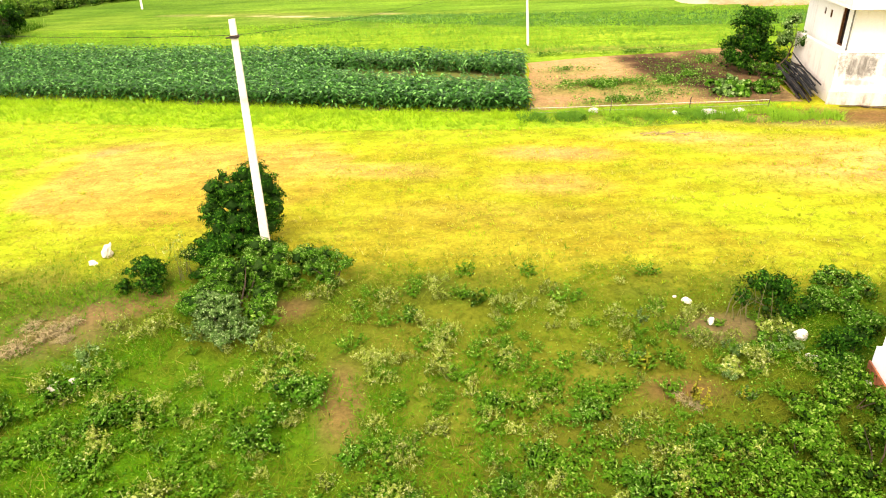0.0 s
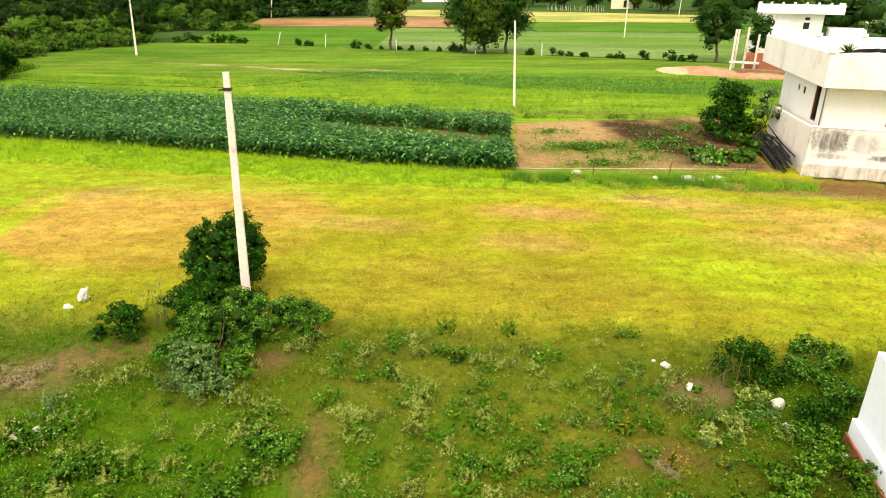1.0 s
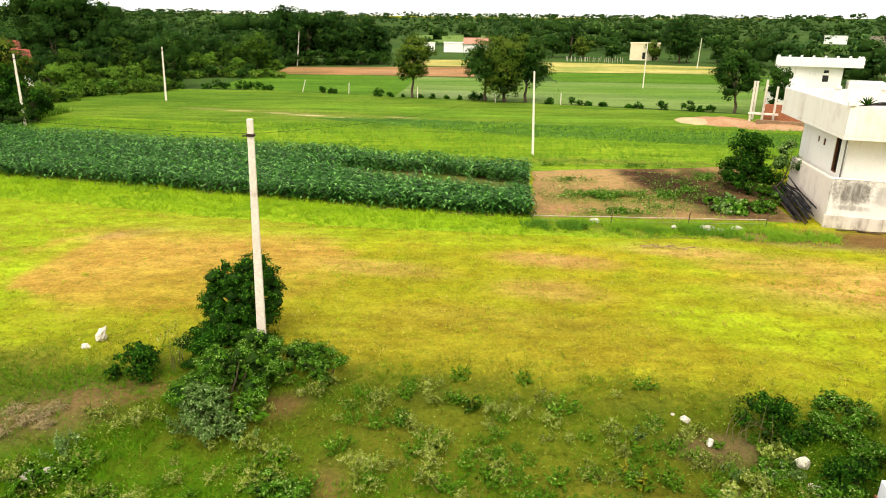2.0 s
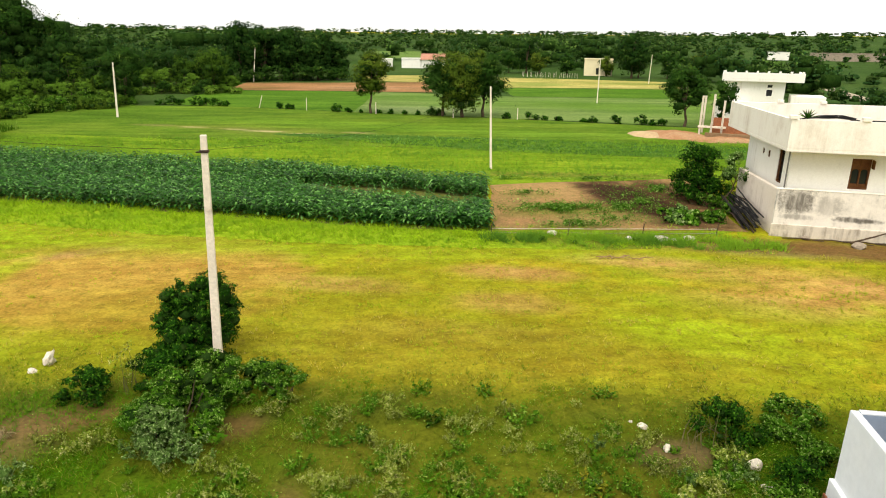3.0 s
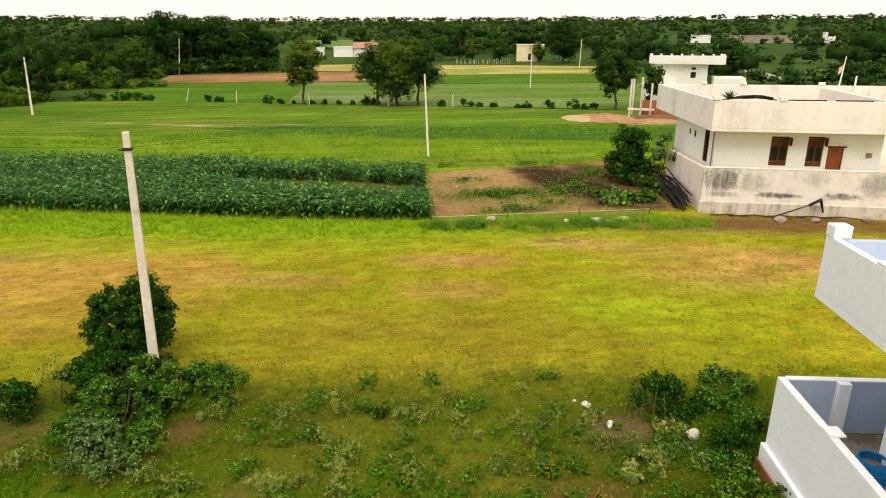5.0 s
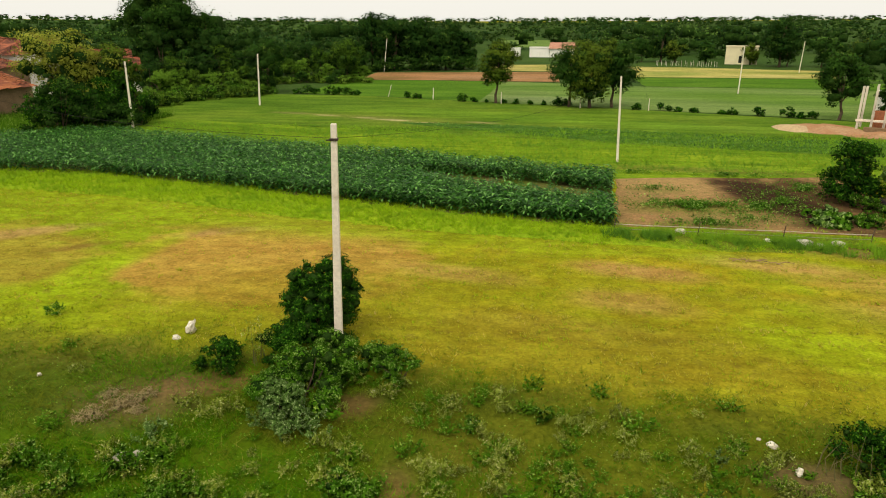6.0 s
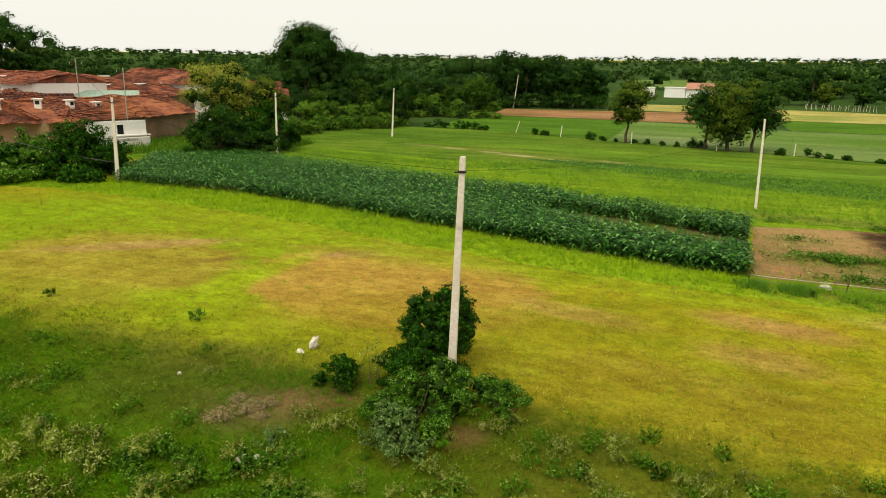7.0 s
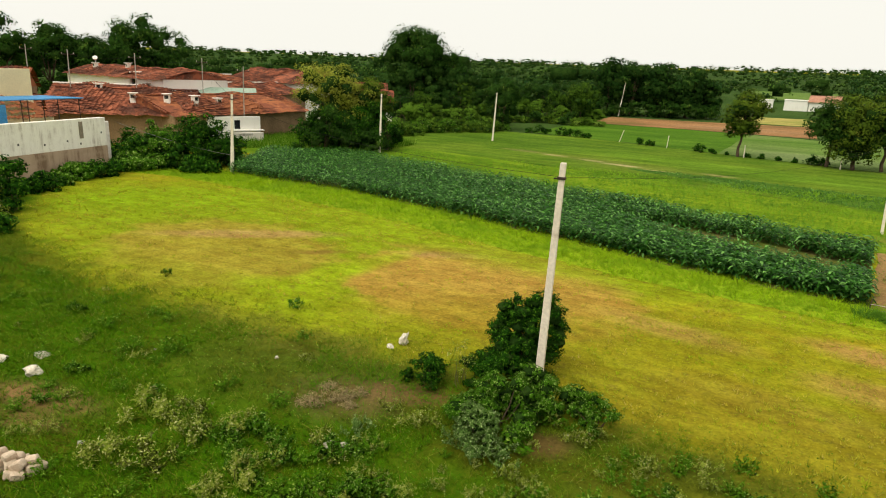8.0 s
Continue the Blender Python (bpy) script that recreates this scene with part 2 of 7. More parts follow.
SCRUB_PATCHES = [
    (-9.6, 12.8, 1.5, 1.1, 15, 0.7, TONE_W, 0.75), (-8.2, 13.8, 1.6, 0.6, 20, 0.4, TONE_X, 0.8), (-2.4, 9.9, 0.5, 1.2, 10, 0.6, TONE_Y, 0.75),
    (-4.2, 13.3, 0.7, 0.5, 30, 0.7, TONE_Z, 0.7), (5.9, 12, 1.2, 0.6, 0, 0.5, TONE_a, 0.8), (4.3, 9.9, 0.75, 0.4, 0, 0.7, TONE_b, 0.85),
    (-16.3, 8.5, 1.7, 0.6, 10, 0.6, TONE_c, 0.85), (-15.4, 7.6, 1.2, 0.35, 12, 0.6, TONE_c, 0.6), (-14.5, 15.4, 4.5, 1.2, 0, 0.5, TONE_d, 0.6), (1, 14.7, 9, 1.1, -4, 0.6, TONE_e, 0.7),
    (-11.5, 13.8, 4.5, 2.2, 20, 0.6, TONE_f, 0.7), (-7.5, 9.2, 5.5, 2.2, 5, 0.6, TONE_g, 0.8), (-20, 12.0, 9, 3.2, 8, 0.8, TONE_h, 0.7), (-22, 15.2, 4.0, 0.9, 0, 0.8, TONE_O, 0.6), (-16, 14.0, 3.0, 0.7, 8, 0.8, TONE_O, 0.5), (-25.5, 13.2, 3.0, 0.6, -10, 0.8, TONE_O, 0.4), (-14, 11.4, 3.6, 2.0, 20, 0.8, TONE_g, 0.6),
    (2.5, 12.5, 3, 1.6, 0, 0.5, TONE_i, 0.6), (0.8, 10.6, 3.4, 2.6, 0, 0.7, TONE_j, 0.75)]

# border between the scrub in front and the mown field behind it, as y over x
HAY_FRONT = [(-44, 25.5), (-39.5, 21.5), (-35, 18.6), (-30, 16.6), (-25, 15.4), (-18, 15.4), (-14, 15.4), (-9.8, 15.9), (-5, 15.6), (0, 15.0), (6, 14.3), (11, 13.5), (20, 11.5), (40, 7)]


def field_ground(name):
    """Scrub that passes softly into the mown field along the border."""
    m, n, l, b = material(name, 0.95)
    co = n.new("ShaderNodeTexCoord").outputs["Object"]
    big = noise_tex(n, l, co, 0.3, 6, 0.65)
    soft = times(n, l, times(n, l, noise_tex(n, l, co, 0.6, 5, 0.65), 0.5, "SUBTRACT"), 1.0)
    f1 = remap(n, l, big, 0.36, 0.64)
    scrub = blend(n, l, f1, (0.034, 0.085, 0.003), (0.088, 0.094, 0.008))
    hay = blend(n, l, f1, (0.375, 0.30, 0.02), (0.27, 0.305, 0.012))
    hay = blend(n, l, remap(n, l, noise_tex(n, l, co, 0.85, 5, 0.6), 0.47, 0.62, 0.0, 0.6), hay, (0.19, 0.225, 0.010))
    for cx, cy, rx, ry, turn, sf, c, k in HAY_PATCHES:
        hay = blend(n, l, times(n, l, oval(n, l, co, soft, cx, cy, rx, ry, turn, sf), k), hay, c)
    for cx, cy, rx, ry, turn, sf, c, k in reversed(SCRUB_PATCHES):
        scrub = blend(n, l, times(n, l, oval(n, l, co, soft, cx, cy, rx, ry, turn, sf), k), scrub, c)
    hay = blend(n, l, remap(n, l, noise_tex(n, l, co, 2.4, 6, 0.78), 0.52, 0.66, 0.0, 0.7), hay, (0.17, 0.135, 0.022))
    for k, (ln, wd) in enumerate(((0.3, 0.6), (0.9, 1.3))):
        mp = n.new("ShaderNodeMapping")
        mp.inputs["Rotation"].default_value = (0, 0, radians(9))
        mp.inputs["Scale"].default_value = (ln, wd, 1.0)
        mp.inputs["Location"].default_value = (2.1 * k, 0.7 * k, 0)
        l.new(co, mp.inputs["Vector"])
        g = remap(n, l, noise_tex(n, l, mp.outputs["Vector"], 1.0, 5, 0.65), 0.34, 0.66)
        hay = blend(n, l, 1.0, hay, blend(n, l, g, (0.88, 0.84, 0.82), (1.09, 1.12, 1.1)), "MULTIPLY")
    rows = n.new("ShaderNodeTexWave")
    rows.bands_direction = "Y"
    rows.inputs["Scale"].default_value, rows.inputs["Distortion"].default_value = 0.55, 9.0
    rows.inputs["Detail"].default_value, rows.inputs["Detail Scale"].default_value = 4.0, 1.6
    l.new(co, rows.inputs["Vector"])
    hay = blend(n, l, 1.0, hay, blend(n, l, rows.outputs["Fac"], (0.95, 0.945, 0.94), (1.03, 1.03, 1.02)), "MULTIPLY")
    sep = n.new("ShaderNodeSeparateXYZ")
    l.new(co, sep.inputs[0])
    curve = n.new("ShaderNodeFloatCurve")
    pts = curve.mapping.curves[0].points
    for i, (x, y) in enumerate(HAY_FRONT):
        u, v = (x + 50) / 100, y / 50
        if i < 2:
            pts[i].location = (u, v)
        else:
            pts.new(u, v)
    curve.mapping.update()
    l.new(remap_lin(n, l, sep.outputs["X"], -50, 50), curve.inputs["Value"])
    d = times(n, l, sep.outputs["Y"], times(n, l, curve.outputs["Value"], 50.0), "SUBTRACT")
    d = times(n, l, d, times(n, l, soft, 4.0), "ADD")
    col = blend(n, l, remap(n, l, d, -1.5, 1.5), scrub, hay)
    fine = noise_tex(n, l, co, 9.0, 6, 0.75)
    mid = noise_tex(n, l, co, 1.7, 5, 0.7)
    col = blend(n, l, 1.0, col, blend(n, l, remap(n, l, fine, 0.28, 0.72), (0.68, 0.7, 0.66), (1.22, 1.2, 1.15)), "MULTIPLY")
    col = blend(n, l, 1.0, col, blend(n, l, remap(n, l, mid, 0.3, 0.7), (0.84, 0.86, 0.84), (1.14, 1.12, 1.1)), "MULTIPLY")
    l.new(col, b.inputs["Base Color"])
    bump(n, l, b, times(n, l, fine, mid, "ADD"), 0.5, 0.05)
    return m


def remap_lin(n, l, val, lo, hi):
    t = n.new("ShaderNodeMapRange")
    t.inputs["From Min"].default_value, t.inputs["From Max"].default_value = lo, hi
    l.new(val, t.inputs["Value"])
    return t.outputs["Result"]


M_GROUND = field_ground("scrub_and_hay_ground")
M_VERGE = patchy_ground("verge_grass", (0.21, 0.33, 0.014), (0.26, 0.36, 0.016), [(12, 28.4, 8, 1.9, -6, 0.4, (0.12, 0.15, 0.018), 0.85)], 0.3)
M_CORNSOIL = mottled("crop_soil", (0.10, 0.13, 0.02), (0.16, 0.125, 0.05), 0.5, 6, 0.95, 0.5)
M_PLOT = patchy_ground("tilled_soil", (0.32, 0.185, 0.085), (0.25, 0.17, 0.07), [
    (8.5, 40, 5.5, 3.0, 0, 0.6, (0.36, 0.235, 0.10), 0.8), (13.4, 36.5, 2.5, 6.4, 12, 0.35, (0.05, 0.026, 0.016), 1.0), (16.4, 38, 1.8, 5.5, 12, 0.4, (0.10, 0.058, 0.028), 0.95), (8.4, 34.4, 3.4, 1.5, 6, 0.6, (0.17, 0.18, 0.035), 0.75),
    (8.2, 31.0, 2.2, 0.7, 0, 0.6, (0.15, 0.16, 0.035), 0.6), (10.5, 32.6, 2.2, 1.0, 0, 0.6, (0.26, 0.21, 0.07), 0.7), (7, 38.2, 1.6, 1.0, 0, 0.6, (0.2, 0.2, 0.05), 0.5)], 0.4, 0.6)
M_MEADOW = patchy_ground("meadow", (0.085, 0.165, 0.014), (0.125, 0.20, 0.02), [
    (-12, 66.5, 9, 2.2, -12, 0.8, (0.17, 0.195, 0.04), 0.45), (-20, 70, 8, 1.4, -12, 0.7, (0.17, 0.19, 0.04), 0.6), (-11, 65.4, 1.5, 0.5, -12, 0.6, (0.42, 0.36, 0.19), 0.8), (-15.2, 67.4, 2.0, 0.6, -12, 0.6, (0.42, 0.37, 0.2), 0.8),
    (-8.4, 64.2, 1.6, 0.5, -12, 0.6, (0.38, 0.33, 0.16), 0.8), (-18.6, 68.8, 1.2, 0.5, -12, 0.6, (0.38, 0.34, 0.17), 0.7), (-23.5, 70.5, 1.4, 0.5, -12, 0.6, (0.35, 0.31, 0.15), 0.7), (-5.6, 66.6, 1.5, 0.6, -12, 0.6, (0.3, 0.27, 0.12), 0.6), (-28, 72, 2.4, 0.8, -12, 0.6, (0.26, 0.25, 0.09), 0.6),
    (-16, 77, 14, 3, -12, 0.6, (0.13, 0.235, 0.02), 0.7), (-38, 84, 20, 9, -8, 0.6, (0.07, 0.14, 0.014), 0.7), (6, 69, 16, 2.6, -14, 0.6, (0.12, 0.225, 0.02), 0.7)], 0.12, 0.7, (-12, 2.6, (0.78, 0.82, 0.74), (1.2, 1.16, 1.15)))
M_LIGHT = patchy_ground("light_grass", (0.175, 0.275, 0.016), (0.135, 0.24, 0.016), [(-30, 58, 20, 3.2, -15, 0.6, (0.10, 0.185, 0.016), 0.7), (-6, 52, 22, 2.0, -15, 0.6, (0.20, 0.30, 0.016), 0.7), (16, 48.5, 14, 1.6, -12, 0.6, (0.20, 0.29, 0.018), 0.6), (10, 44.6, 9, 1.0, -3, 0.6, (0.17, 0.17, 0.035), 0.6)], 0.15, 0.6, (-13, 1.6, (0.8, 0.84, 0.76), (1.18, 1.14, 1.15)))
M_DARKCROP = patchy_ground("dark_crop", (0.06, 0.135, 0.02), (0.085, 0.17, 0.022), [], 0.2, 0.5, (-13, 1.2, (0.75, 0.8, 0.75), (1.25, 1.2, 1.2)))
M_PADDY = patchy_ground("paddy", (0.065, 0.15, 0.012), (0.085, 0.175, 0.016), [], 0.1, 0.5, (-8, 4.0, (0.85, 0.88, 0.85), (1.12, 1.1, 1.1)))
M_PALE = patchy_ground("pale_field", (0.145, 0.215, 0.06), (0.115, 0.20, 0.04), [(2, 92, 9, 5, -14, 0.7, (0.19, 0.245, 0.105), 0.8), (22, 84, 10, 4, -16, 0.7, (0.175, 0.25, 0.075), 0.7), (-1, 112, 8, 6, 0, 0.7, (0.10, 0.19, 0.03), 0.7), (30, 100, 16, 7, -8, 0.7, (0.10, 0.195, 0.022), 0.75)], 0.08, 0.5, (-10, 5.0, (0.84, 0.88, 0.84), (1.14, 1.1, 1.12)))
M_REDSOIL = patchy_ground("red_soil", (0.33, 0.175, 0.085), (0.25, 0.145, 0.065), [(-10, 140, 12, 5, 0, 0.6, (0.37, 0.22, 0.12), 0.7), (-32, 135, 6, 5, 0, 0.6, (0.2, 0.14, 0.05), 0.6)], 0.1, 0.6, (0, 4.0, (0.82, 0.84, 0.84), (1.14, 1.12, 1.1)))
M_STRAW = patchy_ground("straw_field", (0.42, 0.36, 0.12), (0.30, 0.30, 0.08), [(30, 156, 7, 6, -10, 0.6, (0.21, 0.27, 0.06), 0.8), (48, 150, 7, 4, -10, 0.6, (0.50, 0.42, 0.17), 0.7), (54, 160, 9, 5, -10, 0.6, (0.22, 0.27, 0.06), 0.7)], 0.1, 0.6, (-8, 5.0, (0.8, 0.84, 0.8), (1.15, 1.12, 1.12)))
M_FARGREEN = patchy_ground("far_green", (0.036, 0.078, 0.016), (0.055, 0.10, 0.022), [], 0.03)
M_ORANGE = mottled("orange_soil", (0.37, 0.19, 0.095), (0.42, 0.26, 0.145), 0.3, 4, 0.95, 0.5)

M_HAYBLADE = leafy("hay_blades", (0.54, 0.41, 0.04), (0.21, 0.28, 0.012), (0.60, 0.44, 0.14), trans=0.1, patch=0.45, patch_col=(0.28, 0.37, 0.012))
M_VERGEBLADE = leafy("verge_blades", (0.24, 0.41, 0.010), (0.37, 0.52, 0.014), (0.14, 0.30, 0.010), trans=0.15, patch=0.5, patch_col=(0.185, 0.34, 0.012))
M_MEADOWBLADE = leafy("meadow_blades", (0.145, 0.30, 0.016), (0.215, 0.375, 0.02), trans=0.1, patch=0.2, patch_col=(0.085, 0.20, 0.016))
M_GRASS = leafy("scrub_blades", (0.058, 0.135, 0.003), (0.125, 0.18, 0.007), (0.27, 0.25, 0.045), trans=0.1, patch=0.5, patch_col=(0.12, 0.14, 0.010))
M_LUSH = leafy("lush_blades", (0.05, 0.165, 0.003), (0.09, 0.225, 0.004), (0.17, 0.30, 0.013), trans=0.1)
M_CORN = leafy("crop_leaf", (0.008, 0.050, 0.004), (0.062, 0.205, 0.021), (0.205, 0.425, 0.10), 0.5, 0.1)
M_CORN.node_tree.nodes["Principled BSDF"].inputs["Specular IOR Level"].default_value = 0.07
M_WEED = leafy("weed_leaf", (0.04, 0.13, 0.005), (0.125, 0.26, 0.013), (0.30, 0.42, 0.07), trans=0.3)
M_WEEDPALE = leafy("pale_weed_leaf", (0.19, 0.27, 0.025), (0.40, 0.45, 0.08), (0.66, 0.64, 0.29), trans=0.35)
M_WEEDGREY = leafy("grey_weed_leaf", (0.07, 0.145, 0.026), (0.175, 0.285, 0.066), (0.42, 0.52, 0.23), trans=0.28)
M_WEEDGOLD = leafy("yellow_weed_leaf", (0.28, 0.26, 0.02), (0.20, 0.23, 0.02), (0.45, 0.33, 0.03), trans=0.25)
M_DRY = leafy("dry_stalks", (0.27, 0.20, 0.095), (0.44, 0.345, 0.18), (0.12, 0.09, 0.04), trans=0.15)
M_BUSHMID = leafy("mid_bush_leaf", (0.032, 0.115, 0.005), (0.105, 0.24, 0.015), (0.32, 0.46, 0.11), trans=0.28)
M_BUSH = leafy("bush_leaf", (0.008, 0.040, 0.0025), (0.025, 0.092, 0.005), (0.10, 0.235, 0.018), 0.5, 0.16)
M_TREE = leafy("tree_leaf", (0.014, 0.048, 0.007), (0.045, 0.108, 0.013), (0.15, 0.225, 0.036), 0.6, 0.14, tone=0.5)
M_TREEDARK = leafy("shady_tree_leaf", (0.009, 0.034, 0.006), (0.03, 0.078, 0.011), (0.105, 0.17, 0.03), 0.6, 0.12, tone=0.5)
M_TREEWARM = leafy("olive_tree_leaf", (0.050, 0.092, 0.009), (0.115, 0.165, 0.016), (0.24, 0.26, 0.04), 0.6, 0.14, tone=0.5)
M_TREEYEL = leafy("yellow_tree_leaf", (0.25, 0.29, 0.03), (0.42, 0.44, 0.065), (0.60, 0.57, 0.15), 0.6, 0.35, tone=0.5)
M_WOODS = leafy("far_woods_leaf", (0.018, 0.058, 0.016), (0.045, 0.105, 0.027), (0.10, 0.175, 0.045), 0.8, 0.12, tone=0.12)
M_WOODSLIGHT = leafy("far_woods_light_leaf", (0.07, 0.15, 0.026), (0.13, 0.225, 0.043), (0.20, 0.285, 0.065), 0.8, 0.12, tone=0.12)
M_WOODFRESH = leafy("fresh_shrub_leaf", (0.085, 0.185, 0.016), (0.165, 0.285, 0.03), (0.28, 0.385, 0.065), 0.8, 0.2, tone=0.3)
M_WOODMID = leafy("woodland_leaf", (0.042, 0.10, 0.009), (0.09, 0.165, 0.015), (0.18, 0.25, 0.032), 0.8, 0.14, tone=0.3)
M_WOODSOLIVE = leafy("far_woods_olive_leaf", (0.042, 0.084, 0.019), (0.084, 0.137, 0.031), (0.14, 0.19, 0.048), 0.8, 0.12, tone=0.12)
# dark green for crown cores: the shade between leaves, put into the colour
M_SHADECORE = mottled("inner_foliage", (0.014, 0.040, 0.006), (0.03, 0.066, 0.011), 0.9, 3.5, 0.9, 0.8, 0.25, (0.045, 0.085, 0.015))
M_BARK = mottled("bark", (0.12, 0.085, 0.055), (0.07, 0.05, 0.035), 2.0, 14, 0.95, 0.6)
M_STEM = mottled("green_stem", (0.10, 0.12, 0.04), (0.16, 0.13, 0.06), 2.0, 14, 0.9, 0.3)
M_CONCRETE = mottled("pole_concrete", (0.86, 0.76, 0.63), (0.77, 0.67, 0.54), 0.7, 10, 0.9, 0.3, 0.006, (0.58, 0.48, 0.37), amp=0.5)
M_POLEGREY = mottled("weathered_pole_concrete", (0.46, 0.42, 0.36), (0.36, 0.33, 0.28), 0.7, 10, 0.9, 0.3, 0.006)
M_ROOFPINK = mottled("faded_roof_tile", (0.48, 0.25, 0.17), (0.40, 0.20, 0.14), 0.6, 5.0, 0.9, 0.4, 0.02)
M_IRON = mottled("dark_iron", (0.05, 0.045, 0.04), (0.09, 0.06, 0.045), 3, 20, 0.6, 0.2, 0.004, None, 0.7)
M_WIRE = mottled("wire", (0.30, 0.29, 0.27), (0.22, 0.21, 0.20), 3, 20, 0.5, 0.1, 0.002, None, 0.8)
M_WHITE = weathered_wall("white_lime_wash", (0.90, 0.88, 0.82), (0.42, 0.37, 0.29), 0.28)
M_CREAM = weathered_wall("roof_parapet_wash", (0.91, 0.87, 0.79), (0.55, 0.44, 0.33), 0.3, 0.3, spread=0.06)
M_STAINED = stained_wall("stained_wall_wash", (0.87, 0.81, 0.73), (0.15, 0.135, 0.115), [
    (0.9, 1.75, 1.1, 0.75, 0.95), (2.3, 1.6, 0.9, 0.6, 0.5), (3.6, 1.02, 1.25, 0.17, 1.0), (6.5, 1.05, 0.9, 0.2, 1.0), (7.9, 1.7, 0.9, 0.7, 0.6), (5.2, 1.9, 0.8, 0.5, 0.35), (10.5, 1.6, 1.6, 0.7, 0.6), (9.3, 1.0, 0.8, 0.15, 0.9), (13, 1.1, 1.5, 0.25, 0.9), (1.0, 1.0, 0.9, 0.2, 0.6)])
M_SIDEWASH = weathered_wall("side_wall_wash", (0.84, 0.75, 0.66), (0.48, 0.38, 0.30), 0.35, 0.5, spread=0.06)
M_VILLAGEWASH = weathered_wall("village_wall_wash", (0.95, 0.91, 0.82), (0.36, 0.28, 0.2), 0.4, 0.7, spread=0.06)
M_BAREMORTAR = weathered_wall("bare_mortar", (0.50, 0.37, 0.26), (0.24, 0.16, 0.1), 0.6, 0.4, spread=0.1)
M_FOOT = weathered_wall("wall_foot_wash", (0.70, 0.63, 0.53), (0.26, 0.21, 0.16), 0.55, 0.7, spread=0.08)
M_BLUEWHITE = mottled("pale_blue_wash", (0.86, 0.89, 0.93), (0.89, 0.91, 0.93), 0.6, 5, 0.85, 0.05, 0.004, amp=0.15)
# pale blue, with the shade of the inner faces darkened into it
M_BLUEIN = mottled("shaded_blue_plaster", (0.42, 0.50, 0.65), (0.48, 0.55, 0.68), 0.6, 5, 0.85, 0.05, 0.004, amp=0.2)
M_SCREED = mottled("cement_floor", (0.33, 0.27, 0.20), (0.20, 0.17, 0.13), 1.2, 12, 0.9, 0.3, 0.01)
M_BRICK = mottled("red_plinth", (0.42, 0.15, 0.07), (0.33, 0.13, 0.07), 1.5, 9, 0.95, 0.5)
M_BLUE = mottled("blue_plastic", (0.015, 0.19, 0.48), (0.02, 0.24, 0.55), 1.0, 12, 0.4, 0.05, 0.002)
M_BLUESHEET = mottled("blue_tin_sheet", (0.05, 0.22, 0.46), (0.08, 0.29, 0.55), 0.8, 9, 0.45, 0.1, 0.004)
M_TEAK = mottled("brown_window_wood", (0.17, 0.075, 0.03), (0.12, 0.05, 0.02), 2.0, 16, 0.55, 0.2, 0.004)
M_DOOR = mottled("orange_brown_door", (0.36, 0.10, 0.03), (0.28, 0.085, 0.03), 2.0, 16, 0.5, 0.2, 0.004)
M_MUD = mottled("mud_wall", (0.32, 0.21, 0.12), (0.24, 0.16, 0.09), 0.6, 6, 0.95, 0.4)
M_STONE = mottled("rubble_stone", (0.40, 0.33, 0.26), (0.30, 0.25, 0.19), 1.2, 7, 0.95, 0.6, 0.04)
M_ROCK = mottled("pale_rock", (0.62, 0.56, 0.46), (0.48, 0.42, 0.34), 2.0, 12, 0.95, 0.5, 0.02)
M_YELLOWWASH = mottled("cream_yellow_wash", (0.86, 0.76, 0.50), (0.80, 0.70, 0.45), 0.6, 9, 0.9, 0.1, 0.005, amp=0.25)
M_PLASTIC = mottled("white_sack", (0.78, 0.72, 0.60), (0.6, 0.53, 0.41), 4.0, 24, 0.6, 0.5, 0.02, (0.5, 0.43, 0.31))
M_PIPE = mottled("black_pipe", (0.018, 0.018, 0.02), (0.04, 0.038, 0.036), 2, 20, 0.8, 0.1, 0.002)
M_GREENTIN = mottled("faded_green_sheet", (0.30, 0.42, 0.33), (0.38, 0.46, 0.38), 0.7, 8, 0.7, 0.2, 0.006)
M_ROAD = mottled("dirt_road", (0.42, 0.36, 0.27), (0.36, 0.30, 0.22), 0.3, 3, 0.95, 0.3)
M_FLAG = mottled("red_white_cloth", (0.65, 0.12, 0.08), (0.75, 0.6, 0.5), 2.0, 9, 0.8, 0.1)
m_glass, _n, _l, _b = material("dark_window_glass", 0.08)
_b.inputs["Base Color"].default_value = (0.02, 0.022, 0.025, 1)
_b.inputs["Specular IOR Level"].default_value = 0.5
M_GLASS = m_glass

# ---- building helpers ----
RNG = np.random.default_rng(7)


def terrain(x, y):
    r = math.hypot(x, y)
    if r < 130:
        return 0.0
    if r < 190:
        return 0.02 * (r - 130) ** 2 / 120
    return 0.6 + 0.02 * (min(r, 500) - 190) + 0.036 * (min(max(r, 500), 1100) - 500)


def mesh_np(name, V, F, NV, mat):
    """A mesh from arrays of vertices and of equal-sized faces; NV: soft vertex normals, or None."""
    V, F = np.asarray(V, dtype=np.float32), np.asarray(F, dtype=np.int32)
    me = bpy.data.meshes.new(name)
    k = F.shape[1]
    me.vertices.add(len(V))
    me.vertices.foreach_set("co", V.ravel())
    me.loops.add(F.size)
    me.loops.foreach_set("vertex_index", F.ravel())
    me.polygons.add(len(F))
    me.polygons.foreach_set("loop_start", np.arange(0, F.size, k, dtype=np.int32))
    me.update(calc_edges=True)
    if NV is not None:
        me.polygons.foreach_set("use_smooth", np.ones(len(F), dtype=bool))
        NV = np.asarray(NV) / (np.linalg.norm(NV, axis=1, keepdims=True) + 1e-9)
        me.normals_split_custom_set_from_vertices(NV.astype(np.float32).tolist())
    me.materials.append(mat)
    return me


